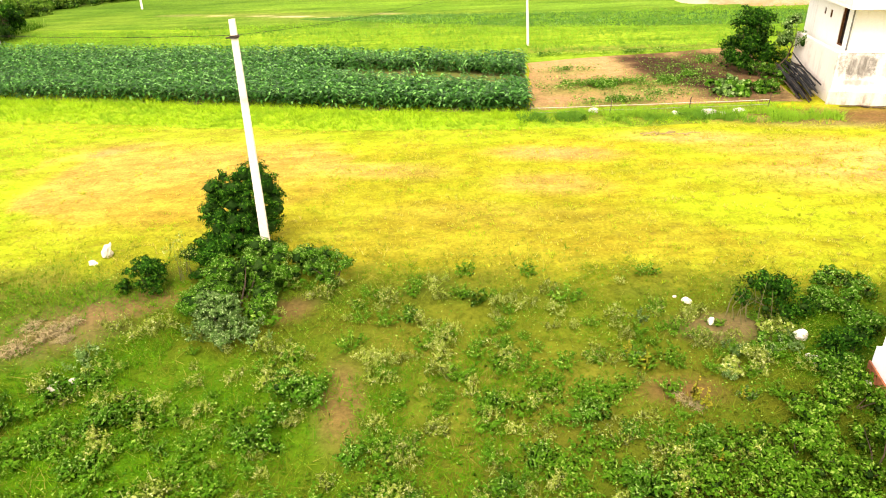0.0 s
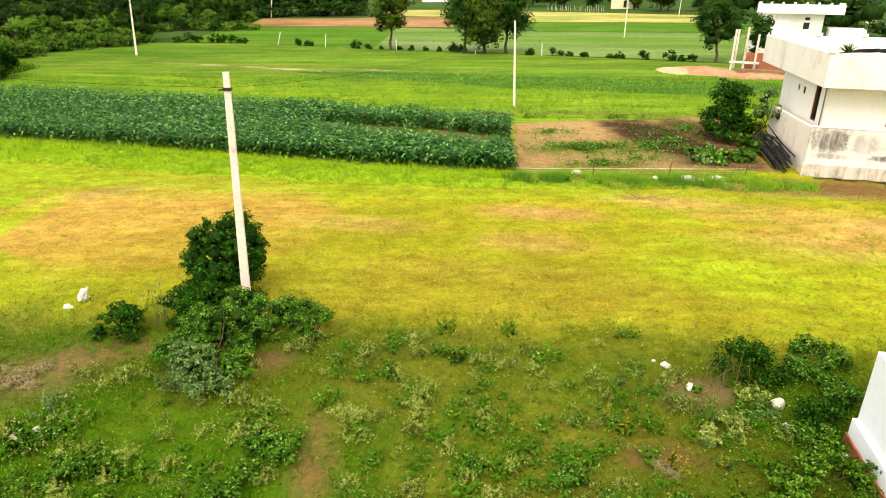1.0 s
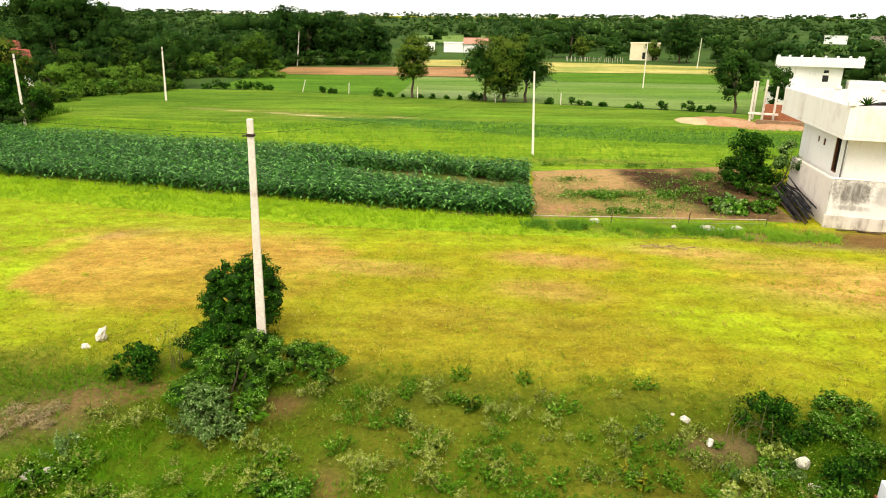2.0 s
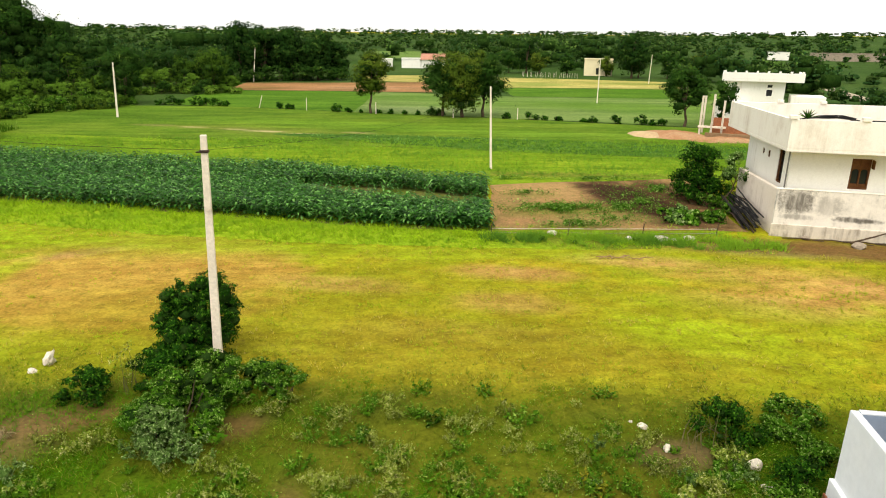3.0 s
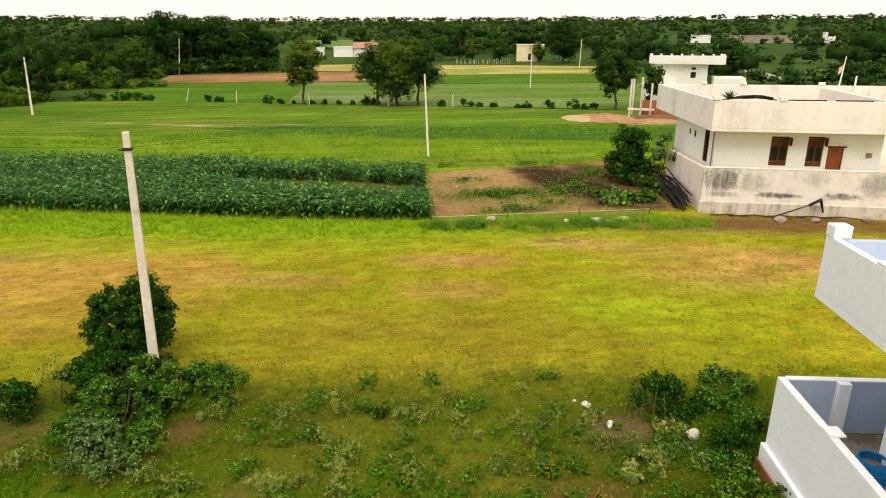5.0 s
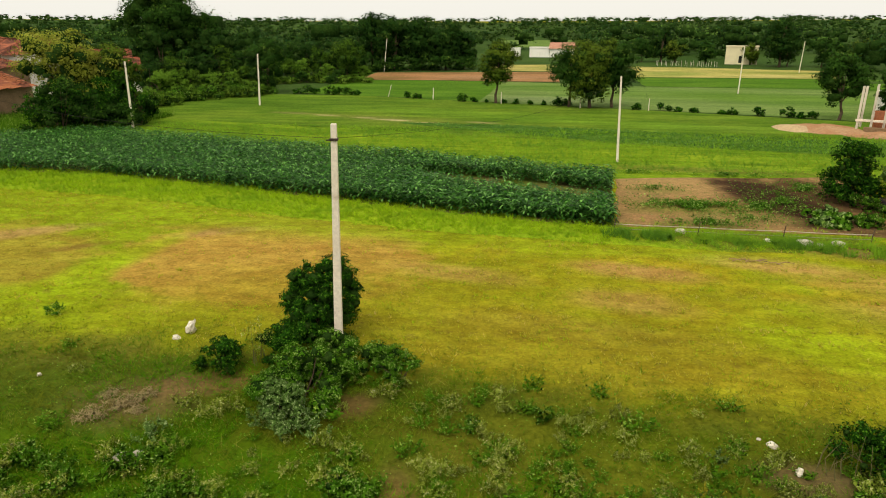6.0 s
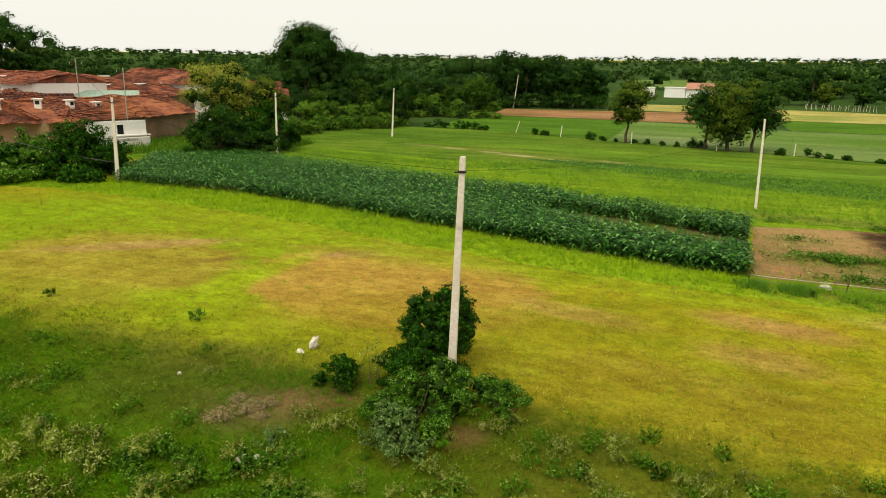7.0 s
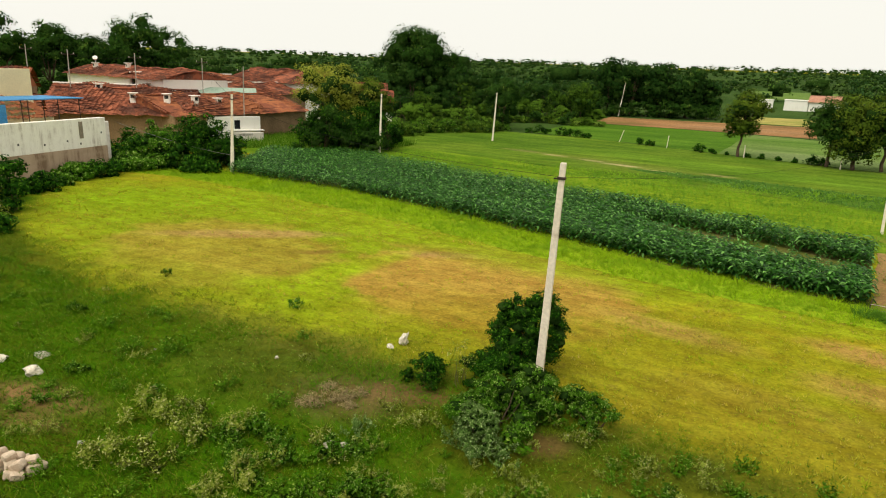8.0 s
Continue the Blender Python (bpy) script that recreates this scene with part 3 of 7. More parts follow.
def thing(name, label, category, at=(0, 0, 0), rz=0.0, group="", kind=""):
    ob = new(name)
    ob.empty_display_size = 0.2
    ob.matrix_basis = pose(at[0], at[1], at[2], 0, 0, rz)
    return tagged(ob, label, category, group, kind)


def part(name, bm, mat, parent, label=""):
    me = bm
    if isinstance(bm, bmesh.types.BMesh):
        me = bpy.data.meshes.new(name)
        bmesh.ops.recalc_face_normals(bm, faces=bm.faces)
        bm.to_mesh(me)
        bm.free()
        me.materials.append(mat)
    ob = new(name, me)
    ob.parent = parent
    return tagged(ob, label)


def solo(name, bm, mat, label, category, group="", kind=""):
    ob = part(name, bm, mat, None)
    return tagged(ob, label, category, group, kind)


def add_box(bm, lo, hi, bevel=0.0, m=None):
    c = [(a + b) / 2 for a, b in zip(lo, hi)]
    s = [abs(b - a) for a, b in zip(lo, hi)]
    mat = Matrix.Translation(c) @ Matrix.Diagonal((*s, 1))
    r = bmesh.ops.create_cube(bm, size=1.0, matrix=(m @ mat) if m else mat)
    if bevel:
        es = list({e for v in r["verts"] for e in v.link_edges})
        bmesh.ops.bevel(bm, geom=es, offset=bevel, segments=2, affect="EDGES", profile=0.5)


def box(lo, hi, bevel=0.0, m=None):
    bm = bmesh.new()
    add_box(bm, lo, hi, bevel, m)
    return bm


def add_prism(bm, pts, z0, z1, bevel=0.0):
    """An upright prism over a plan outline."""
    lo = [bm.verts.new((x, y, z0)) for x, y in pts]
    hi = [bm.verts.new((x, y, z1)) for x, y in pts]
    k = len(pts)
    bm.faces.new(lo[::-1])
    bm.faces.new(hi)
    for i in range(k):
        bm.faces.new((lo[i], lo[(i + 1) % k], hi[(i + 1) % k], hi[i]))
    if bevel:
        bmesh.ops.bevel(bm, geom=list({e for v in lo + hi for e in v.link_edges}), offset=bevel, segments=2, affect="EDGES", profile=0.5)


def prism(pts, z0, z1, bevel=0.0):
    bm = bmesh.new()
    add_prism(bm, pts, z0, z1, bevel)
    return bm


def add_tube(bm, pts, radii, sides=7):
    """A tapered tube along points."""
    pts = [Vector(p) for p in pts]
    rings = []
    for i, p in enumerate(pts):
        d = (pts[min(i + 1, len(pts) - 1)] - pts[max(i - 1, 0)]).normalized()
        a = d.orthogonal().normalized() if i == 0 else (a - d * a.dot(d)).normalized()
        b = d.cross(a)
        rings.append([bm.verts.new(p + radii[i] * (math.cos(2 * math.pi * k / sides) * a + math.sin(2 * math.pi * k / sides) * b)) for k in range(sides)])
    for r0, r1 in zip(rings, rings[1:]):
        for k in range(sides):
            bm.faces.new((r0[k], r0[(k + 1) % sides], r1[(k + 1) % sides], r1[k]))
    bm.faces.new(rings[0][::-1])
    bm.faces.new(rings[-1])


def tube(pts, radii, sides=7):
    bm = bmesh.new()
    add_tube(bm, pts, radii, sides)
    return bm


def leaf_cards(P, N, size, rng, width=0.5, fold=0.15, soft=None, share=0.7, toward=(0, -1, 0.5), axis=None):
    """Folded diamond leaves at P, whose faces look along N: vertices and quads."""
    k = len(P)
    N = N / (np.linalg.norm(N, axis=1, keepdims=True) + 1e-9)
    R = rng.normal(size=(k, 3)) if axis is None else axis
    A = R - N * (R * N).sum(1, keepdims=True)
    A /= np.linalg.norm(A, axis=1, keepdims=True) + 1e-9
    B = np.cross(N, A)
    s = (size * rng.uniform(0.65, 1.35, k))[:, None]
    V = np.stack([P - A * s * 0.5, P + B * s * width * 0.5 + N * s * fold, P + A * s * 0.5 - N * s * fold * 0.6, P - B * s * width * 0.5 + N * s * fold], 1)
    S = N if soft is None else N * (1 - share) + soft * share
    F = np.arange(4 * k).reshape(k, 4)
    front = (np.cross(V[:, 2] - V[:, 0], V[:, 3] - V[:, 1]) * np.asarray(toward)).sum(1) > 0
    F = np.where(front[:, None], F, F[:, ::-1])
    return V.reshape(-1, 3), F, np.repeat(S, 4, axis=0)


def sphere_quads(n):
    """A unit ball of square faces: the sides of a cube, pushed out."""
    g = np.tan(np.linspace(-np.pi / 4, np.pi / 4, n + 1))
    a, b = np.meshgrid(g, g, indexing="ij")
    V, F, o = [], [], 0
    for ax in range(3):
        for sg in (-1, 1):
            q = np.empty((n + 1, n + 1, 3))
            q[..., ax], q[..., (ax + 1) % 3], q[..., (ax + 2) % 3] = sg, a, b * sg
            V.append(q.reshape(-1, 3) / np.linalg.norm(q.reshape(-1, 3), axis=1, keepdims=True))
            i = (np.arange(n)[:, None] * (n + 1) + np.arange(n)).ravel() + o
            F.append(np.stack([i, i + n + 1, i + n + 2, i + 1], 1))
            o += (n + 1) ** 2
    return np.concatenate(V), np.concatenate(F)


BALLS = {n: sphere_quads(n) for n in (1, 2, 3)}


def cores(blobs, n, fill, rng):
    """The dense inside of each clump of a crown, coloured dark in place of shade."""
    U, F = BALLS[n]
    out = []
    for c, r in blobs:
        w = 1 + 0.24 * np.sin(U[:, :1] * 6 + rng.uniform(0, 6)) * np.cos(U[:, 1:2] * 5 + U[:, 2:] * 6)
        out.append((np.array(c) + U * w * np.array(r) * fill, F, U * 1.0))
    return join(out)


def sprays(rng, blobs, count, sub=9, rs=0.36, inner=0.2, droop=0.25):
    """Leaves gathered in small sprays over the skins of clumps: points, faces' directions, soft directions, leaf axes."""
    w = np.array([b[1][0] * b[1][1] + b[1][0] * b[1][2] for b in blobs])
    n = rng.multinomial(count, w / w.sum())
    mid = np.mean([b[0] for b in blobs], axis=0)
    P, N, S, A = [], [], [], []
    for (c, r), k in zip(blobs, n):
        c, r = np.array(c), np.array(r)
        d = rng.normal(size=(sub, 3)) + [0, 0, 0.35]
        d /= np.linalg.norm(d, axis=1, keepdims=True)
        e = d * rng.uniform(0.7, 0.95, (sub, 1))
        i = rng.integers(0, sub, k)
        u = rng.normal(size=(k, 3)) + [0, 0, 0.3]
        u /= np.linalg.norm(u, axis=1, keepdims=True)
        q = (e[i] + u * [1, 1, 0.7] * (rs * rng.uniform(0.5, 1.0, (k, 1)))) * r
        ins = rng.random(k) < inner
        v = rng.normal(size=(ins.sum(), 3))
        q[ins] = v / np.linalg.norm(v, axis=1, keepdims=True) * rng.uniform(0.3, 0.85, (ins.sum(), 1)) * r
        out = c - mid
        P.append(c + q)
        S.append(u * 0.8 + d[i] * 0.75 + 0.5 * out / (np.linalg.norm(out) + 0.3))
        N.append(u + d[i] * 0.5 + rng.normal(size=(k, 3)) * 0.35 + [0, 0, 0.25])
        A.append(u + d[i] * 0.5 + rng.normal(size=(k, 3)) * 0.5 - [0, 0, droop])
    return tuple(np.concatenate(x) for x in (P, N, S, A))


def blades(rng, X, Y, Z, h, w, n, lean=0.45):
    """Tufts of n blades of grass, one bent triangle pair each."""
    k = len(X)
    X, Y, Z, h = (np.repeat(np.asarray(a, dtype=float) * np.ones(k), n) for a in (X, Y, Z, h))
    k *= n
    a = rng.uniform(0, 2 * np.pi, k)
    f = rng.uniform(0, 2 * np.pi, k)
    h = h * rng.uniform(0.5, 1.3, k)
    ox, oy = np.cos(a) * h * 0.22, np.sin(a) * h * 0.22
    le = lean * h * rng.uniform(0.3, 1.4, k)
    wx, wy = np.cos(f) * w * 0.5, np.sin(f) * w * 0.5
    b0 = np.stack([X + ox - wx, Y + oy - wy, Z - 0.01], 1)
    b1 = np.stack([X + ox + wx, Y + oy + wy, Z - 0.01], 1)
    tip = np.stack([X + ox + np.cos(a) * le, Y + oy + np.sin(a) * le, Z + h], 1)
    V = np.stack([b0, b1, tip], 1).reshape(-1, 3)
    NV = np.repeat(rng.normal(size=(k, 3)) * 0.28 + [0, 0, 1.0], 3, axis=0)
    F = np.arange(3 * k).reshape(k, 3)
    front = (np.cross(b1 - b0, tip - b0) * [0, -1, 0.4]).sum(1) > 0
    return V, np.where(front[:, None], F, F[:, ::-1]), NV


def join(parts):
    V, F, S, o = [], [], [], 0
    for v, f, s in parts:
        V.append(v)
        F.append(f + o)
        S.append(s)
        o += len(v)
    return np.concatenate(V), np.concatenate(F), np.concatenate(S)

# ---- land ----


def sheet(name, front, back, off, mat, label, category="field", nv=6, wob=0.25):
    """A piece of ground between two lines of points, laid on the terrain."""
    k = 5
    fr = [Vector(front[i]).lerp(Vector(front[i + 1]), j / k) for i in range(len(front) - 1) for j in range(k)] + [Vector(front[-1])]
    bk = [Vector(back[i]).lerp(Vector(back[i + 1]), j / k) for i in range(len(back) - 1) for j in range(k)] + [Vector(back[-1])]
    bm = bmesh.new()
    grid = []
    for i, (a, b) in enumerate(zip(fr, bk)):
        row = []
        for j in range(nv + 1):
            p = a.lerp(b, j / nv)
            if j in (0, nv) or i in (0, len(fr) - 1):
                p = p + Vector((noise.noise((p.x * 0.7, p.y * 0.7, off * 50)), noise.noise((p.x * 0.7, p.y * 0.7, 9 + off * 50)))) * wob
            row.append(bm.verts.new((p.x, p.y, terrain(p.x, p.y) + off * 0.36)))
        grid.append(row)
    for r0, r1 in zip(grid, grid[1:]):
        for j in range(nv):
            bm.faces.new((r0[j], r1[j], r1[j + 1], r0[j + 1]))
    return solo(name, bm, mat, label, category, kind="structure")


bm = bmesh.new()
radii = [0.0, 4, 8, 14, 22, 32, 46, 62, 80, 100, 120, 130, 140, 150, 160, 170, 180, 190, 220, 260, 320, 400, 500, 600, 800, 1100, 1700, 3000, 4500]
rings = []
for r in radii:
    rings.append([bm.verts.new((r * math.cos(a), r * math.sin(a), terrain(r, 0))) for a in (2 * math.pi * k / 120 for k in range(120))] if r else [bm.verts.new((0, 0, 0))] * 120)
for r0, r1 in zip(rings, rings[1:]):
    for k in range(120):
        vs = [r0[k], r1[k], r1[(k + 1) % 120], r0[(k + 1) % 120]]
        bm.faces.new(list(dict.fromkeys(vs)))
solo("ground", bm, M_GROUND, "uneven scrubby ground with weeds and bare earth", "ground", kind="structure")

HAY_NEAR = [(x, y - 1.6) for x, y in HAY_FRONT]
HAY_BACK = [(-47, 33), (-42, 34), (-35, 33.6), (-29, 33), (-20, 31.6), (-15, 30.4), (-10, 29.2), (-5, 28.2), (0, 27.6), (6, 27.2), (11, 27), (20, 28.2), (40, 22)]
CORN_FRONT = [(-40.0, 37.7), (-28.5, 37.5), (-19, 35.4), (-10, 33), (-2.5, 31), (3.8, 29.9)]
CORN_BACK = [(-46, 48.5), (-38.5, 53.6), (-24, 49.6), (-11, 46.0), (-3.4, 43.0), (4.8, 40.6)]
sheet("far_land", [(-600, 60), (-200, 60), (0, 60), (200, 60), (600, 60)], [(-900, 1000), (-400, 1000), (0, 1000), (400, 1000), (900, 1000)], 0.03, M_FARGREEN, "distant green farmland and woods floor", "farmland", 70, 0)
sheet("hay_field", HAY_NEAR, [(x, y + 1.8) for x, y in HAY_BACK], 0.012, M_GROUND, "mown yellow-green hay field with dry brown patches", "field", 8, 0.5)
sheet("grass_verge", HAY_BACK[:-2], [(-48, 39)] + [(-43, 38.5), (-40, 38.2), (-30, 38), (-19, 36), (-14, 34.8), (-10, 33.6), (-5, 32.4), (0, 31), (4.5, 30.4), (16, 30)], 0.024, M_VERGE, "bright green grass verge along the crop", "verge", 4, 0.4)
sheet("crop_bed", CORN_FRONT, CORN_BACK, 0.036, M_CORNSOIL, "dark soil under the leafy crop", "soil", 6, 0.2)
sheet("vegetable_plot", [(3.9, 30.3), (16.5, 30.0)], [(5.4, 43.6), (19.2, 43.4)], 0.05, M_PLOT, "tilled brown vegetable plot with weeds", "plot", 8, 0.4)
sheet("light_grass_strip", [(-52, 47), (-38, 52), (-24, 48.5), (-10, 44.5), (5, 41), (19, 43.4), (32, 41)], [(-50, 69), (-38, 65), (-24, 61.5), (-10, 59.2), (6.7, 55.2), (21.8, 51.8), (36, 49)], 0.06, M_LIGHT, "light green strip of tall grass", "grass strip", 6, 0.4)
sheet("dark_crop_strip", [(-14, 65), (-4, 59.8), (6.7, 55.3), (21.8, 52), (33, 50)], [(-14, 65.6), (-4, 65.2), (7.6, 63), (24.8, 59.4), (36, 57)], 0.09, M_DARKCROP, "strip of low dark green crop", "crop", 4, 0.5)
sheet("meadow", [(-56, 70), (-40, 65.3), (-24, 61.6), (-14, 59.8), (-4, 57.4), (6.7, 54.9), (21.8, 51.6), (36, 48.8)], [(-58, 96), (-40, 95), (-28, 95), (-16, 91), (-6, 87), (8, 82.5), (26, 75.5), (38, 71)], 0.075, M_MEADOW, "rough green meadow with pale bare spots", "meadow", 6, 0.4)
sheet("paddy_field", [(-36, 97), (-20, 93), (-8, 88)], [(-38, 128), (-18, 128), (-7, 127)], 0.11, M_PADDY, "smooth dark green paddy field", "field", 6, 0.4)
sheet("pale_field", [(-8, 88), (4, 84), (13, 81)], [(-7, 127), (6, 123), (18, 118)], 0.11, M_PALE, "pale grey-green young crop field", "field", 6, 0.4)
sheet("green_field", [(13, 81), (26, 76.5), (48, 67)], [(18, 118), (38, 117), (62, 112)], 0.12, M_PALE, "pale green flat field", "field", 6, 0.4)
sheet("green_field", [(18, 118.6), (38, 117.6), (62, 112.6)], [(19, 143), (40, 143), (68, 140)], 0.13, M_PADDY, "deeper green flat field", "field", 6, 0.4)
sheet("red_soil_field", [(-36, 129), (-18, 129), (3.5, 127)], [(-38, 152), (-18, 155), (4, 160)], 0.14, M_REDSOIL, "bare ploughed red soil field", "field", 6, 0.5)
sheet("straw_field", [(-12, 162), (4, 161)], [(-14, 186), (5, 188)], 0.15, M_STRAW, "dry straw-coloured field strip", "field", 5, 0.5)
sheet("straw_field", [(19, 144), (38, 144), (58, 142)], [(23, 182), (45, 176), (68, 166)], 0.15, M_STRAW, "dry straw-coloured field strip", "field", 6, 0.8)
sheet("far_field", [(-22, 305), (18, 308)], [(-26, 412), (22, 414)], 0.25, M_PALE, "distant light green field among trees", "field", 12, 1)
sheet("dirt_road", [(80.5, 116), (83.5, 114.5)], [(96, 156), (99.5, 154.5)], 0.2, M_ROAD, "pale dirt road through the trees", "road", 8, 0.3)

# ---- poles and wires ----


def pole(at, top, name="utility_pole", label="tall tapered grey concrete utility pole", base=(0.24, 0.17), tip=(0.15, 0.11), band=True, turn=0.0, group="utility poles", shaft=None):
    """A tapered rectangular concrete pole from its foot to its top, with an iron clamp."""
    z0 = terrain(*at)
    ob = thing(name, label, "utility pole", (at[0], at[1], z0), turn, group)
    d = (Vector(top) - Vector((at[0], at[1], z0)))
    d.rotate(Euler((0, 0, -radians(turn))))
    bm = bmesh.new()
    lo = [bm.verts.new((sx * base[0] / 2, sy * base[1] / 2, -0.1)) for sx, sy in ((-1, -1), (1, -1), (1, 1), (-1, 1))]
    hi = [bm.verts.new(d + Vector((sx * tip[0] / 2, sy * tip[1] / 2, 0))) for sx, sy in ((-1, -1), (1, -1), (1, 1), (-1, 1))]
    bm.faces.new(lo[::-1]), bm.faces.new(hi)
    for i in range(4):
        bm.faces.new((lo[i], lo[(i + 1) % 4], hi[(i + 1) % 4], hi[i]))
    bmesh.ops.bevel(bm, geom=bm.edges[:], offset=0.012, segments=1, affect="EDGES")
    part("shaft", bm, shaft or M_CONCRETE, ob)
    if band:
        c = d * (1 - 0.4 / d.length)
        part("clamp", box((c.x - tip[0] * 0.7, c.y - tip[1] * 0.8, c.z - 0.035), (c.x + tip[0] * 0.7, c.y + tip[1] * 0.8, c.z + 0.035), 0.008), M_IRON, ob, "dark iron band")
        part("bracket", tube([(c.x - 0.2, c.y - 0.02, c.z - 0.02), (c.x + 0.13, c.y - 0.09, c.z + 0.01)], [0.02, 0.02], 6), M_IRON, ob, "rusty iron pin")
    return ob


def wire(a, b, sag, r, name="overhead_wire", label="thin dark overhead electric wire", mat=None):
    pts = [Vector(a).lerp(Vector(b), i / 14) - Vector((0, 0, sag * 4 * (i / 14) * (1 - i / 14))) for i in range(15)]
    return solo(name, tube(pts, [r] * 15, 4), mat or M_WIRE, label, "wire")


pole((-5.34, 16.13), (-5.10, 16.0, 6.47), turn=8)
pole((5.70, 46.7), (5.50, 46.8, 5.9), label="thin pale utility pole standing in green grass", base=(0.17, 0.12), tip=(0.11, 0.09), band=False)
pole((-38.6, 57.6), (-38.5, 57.7, 6.2), label="pale concrete utility pole behind the crop", turn=30)
pole((-40.1, 38.2), (-39.95, 38.4, 6.3), label="grey concrete utility pole at the crop's corner", turn=30, base=(0.28, 0.2))
pole((-35.3, 79.6), (-35.05, 79.7, 6.3), label="grey concrete utility pole in the meadow", turn=20)
pole((-37.0, 155.5), (-36.2, 156, 7.8), label="distant leaning utility pole by the red field", band=False)
pole((29.9, 106), (29.9, 106, 7.0), label="thin pale pole in the green field", base=(0.16, 0.12), tip=(0.12, 0.1), band=False)
pole((58.1, 161.7), (58.3, 161.7, 7.2), label="thin pole near the distant woods", base=(0.16, 0.12), tip=(0.12, 0.1), band=False)
for x, y, h in ((-68.1, 50.8, 9.4), (-71.9, 45.3, 9.5), (-56.5, 56.0, 8.4), (-66.2, 58.8, 9.2), (-82.0, 46.6, 10.0)):
    ob = pole((x, y), (x + 0.25, y, h), label="grey utility pole among the tiled houses", base=(0.13, 0.11), tip=(0.09, 0.07), band=False, turn=40, shaft=M_POLEGREY)
    part("cross_arm", box((-0.55, -0.05, h - 0.55), (0.85, 0.03, h - 0.47), 0.008), M_IRON, ob, "iron cross arm")
    for k in (-0.45, 0.15, 0.75):
        part("insulator", tube([(k, -0.01, h - 0.47), (k, -0.01, h - 0.3)], [0.04, 0.03], 6), M_ROCK, ob, "pale porcelain insulator")
for a, b in (((-82.0, 46.6, 9.6), (-71.9, 45.3, 9.1)), ((-71.9, 45.3, 9.1), (-68.1, 50.8, 9.0)), ((-68.1, 50.8, 9.0), (-66.2, 58.8, 8.8)), ((-66.2, 58.8, 8.8), (-56.5, 56.0, 8.0)), ((-56.5, 56.0, 8.0), (-38.5, 57.7, 6.0)), ((-38.5, 57.7, 6.0), (-35.05, 79.7, 6.1)), ((-66.2, 58.8, 8.8), (-39.95, 38.4, 6.1))):
    wire(a, b, 0.35, 0.012, mat=M_PIPE)
wire((-5.12, 16.0, 6.1), (-39.95, 38.4, 6.0), 0.75, 0.007, mat=M_PIPE)
wire((-5.12, 16.0, 6.1), (5.5, 46.8, 5.6), 0.7, 0.005, mat=M_PIPE)
wire((-39.95, 38.3, 1.4), (-52, 36.5, 3.4), 0.25, 0.018, "service_cable", "sagging pale service cable tied to a pole")

# wire fence along the vegetable plot
fence = thing("wire_fence", "low wire fence with thin posts along the plot", "fence", (0, 0, 0))
for i, x in enumerate((3.7, 7.4, 11.0, 14.6)):
    part("post", tube([(x, 29.3 - 0.05 * i, -0.05), (x + 0.04, 29.3 - 0.05 * i, 0.62)], [0.025, 0.02], 6), M_BARK, fence)
for h in (0.16, 0.37):
    pts = [(3.7 + 10.9 * k / 12, 29.3 - 0.15 * k / 12, h - 0.02 * math.sin(math.pi * (k % 4) / 4)) for k in range(13)]
    part("strand", tube(pts, [0.014 if h > 0.3 else 0.008] * 13, 5), M_ROCK if h > 0.3 else M_WIRE, fence)

# ---- white house on the raised plot ----
HOUSE = (17.4, 29.35)
HYAW = -17.5
SX = -0.133


def holed_wall(x0, x1, y0, y1, z0, z1, holes):
    """A wall along x with rectangular openings (xa, xb, za, zb) right through it."""
    bm = bmesh.new()
    xs = sorted({x0, x1, *(h[0] for h in holes), *(h[1] for h in holes)})
    for a, b in zip(xs, xs[1:]):
        cuts = sorted((h[2], h[3]) for h in holes if h[0] <= a and b <= h[1])
        z = z0
        for lo, hi in cuts + [(z1, z1)]:
            if lo > z:
                add_box(bm, (a, y0, z), (b, y1, lo))
            z = hi
    bmesh.ops.remove_doubles(bm, verts=bm.verts[:], dist=0.0005)
    return bm


wall = thing("boundary_wall", "tall rain-stained whitewashed retaining wall", "wall", (HOUSE[0], HOUSE[1], 0), HYAW)
part("wall_face", prism([(0, 0), (17, 0), (17, 0.25), (0.0, 0.25)], -0.1, 2.3, 0.02), M_STAINED, wall)
part("side_face", prism([(0.0, 0.253), (0.22, 0.253), (0.22 + SX * 6, 6), (SX * 6, 6)], -0.1, 2.26, 0.04), M_SIDEWASH, wall, "pinkish worn whitewash")
part("coping", prism([(-0.02, -0.02), (17, -0.02), (17, 0.26), (-0.02, 0.26)], 2.302, 2.335, 0.01), M_CREAM, wall)
part("footing", prism([(-0.1, -0.1), (17, -0.1), (17, -0.004), (-0.1, -0.004)], -0.1, 0.62, 0.03), M_FOOT, wall, "pale plastered footing")

house = thing("white_house", "single-storey whitewashed house with flat parapet roof", "house", (HOUSE[0], HOUSE[1], 0), HYAW)
WINS = [(3.08, 3.9, 2.39, 3.83), (4.76, 5.5, 2.39, 3.85)]
DOORH = (5.72, 6.43, 1.35, 3.39)
part("front_wall", holed_wall(0.47, 8.1, 0.6, 0.83, 0, 4.14, WINS + [DOORH]), M_WHITE, house)
sw = Matrix.Translation((0.47, 0.6, 0)) @ Matrix.Rotation(math.atan2(1, SX), 4, "Z")
bm = holed_wall(0.24, 6.2, -0.23, 0.0, 0, 4.14, [(0.82, 1.5, 2.3, 4.0), (2.75, 3.05, 3.3, 3.65), (3.6, 3.85, 3.35, 3.65)])
bm.transform(sw)
part("side_wall", bm, M_WHITE, house)
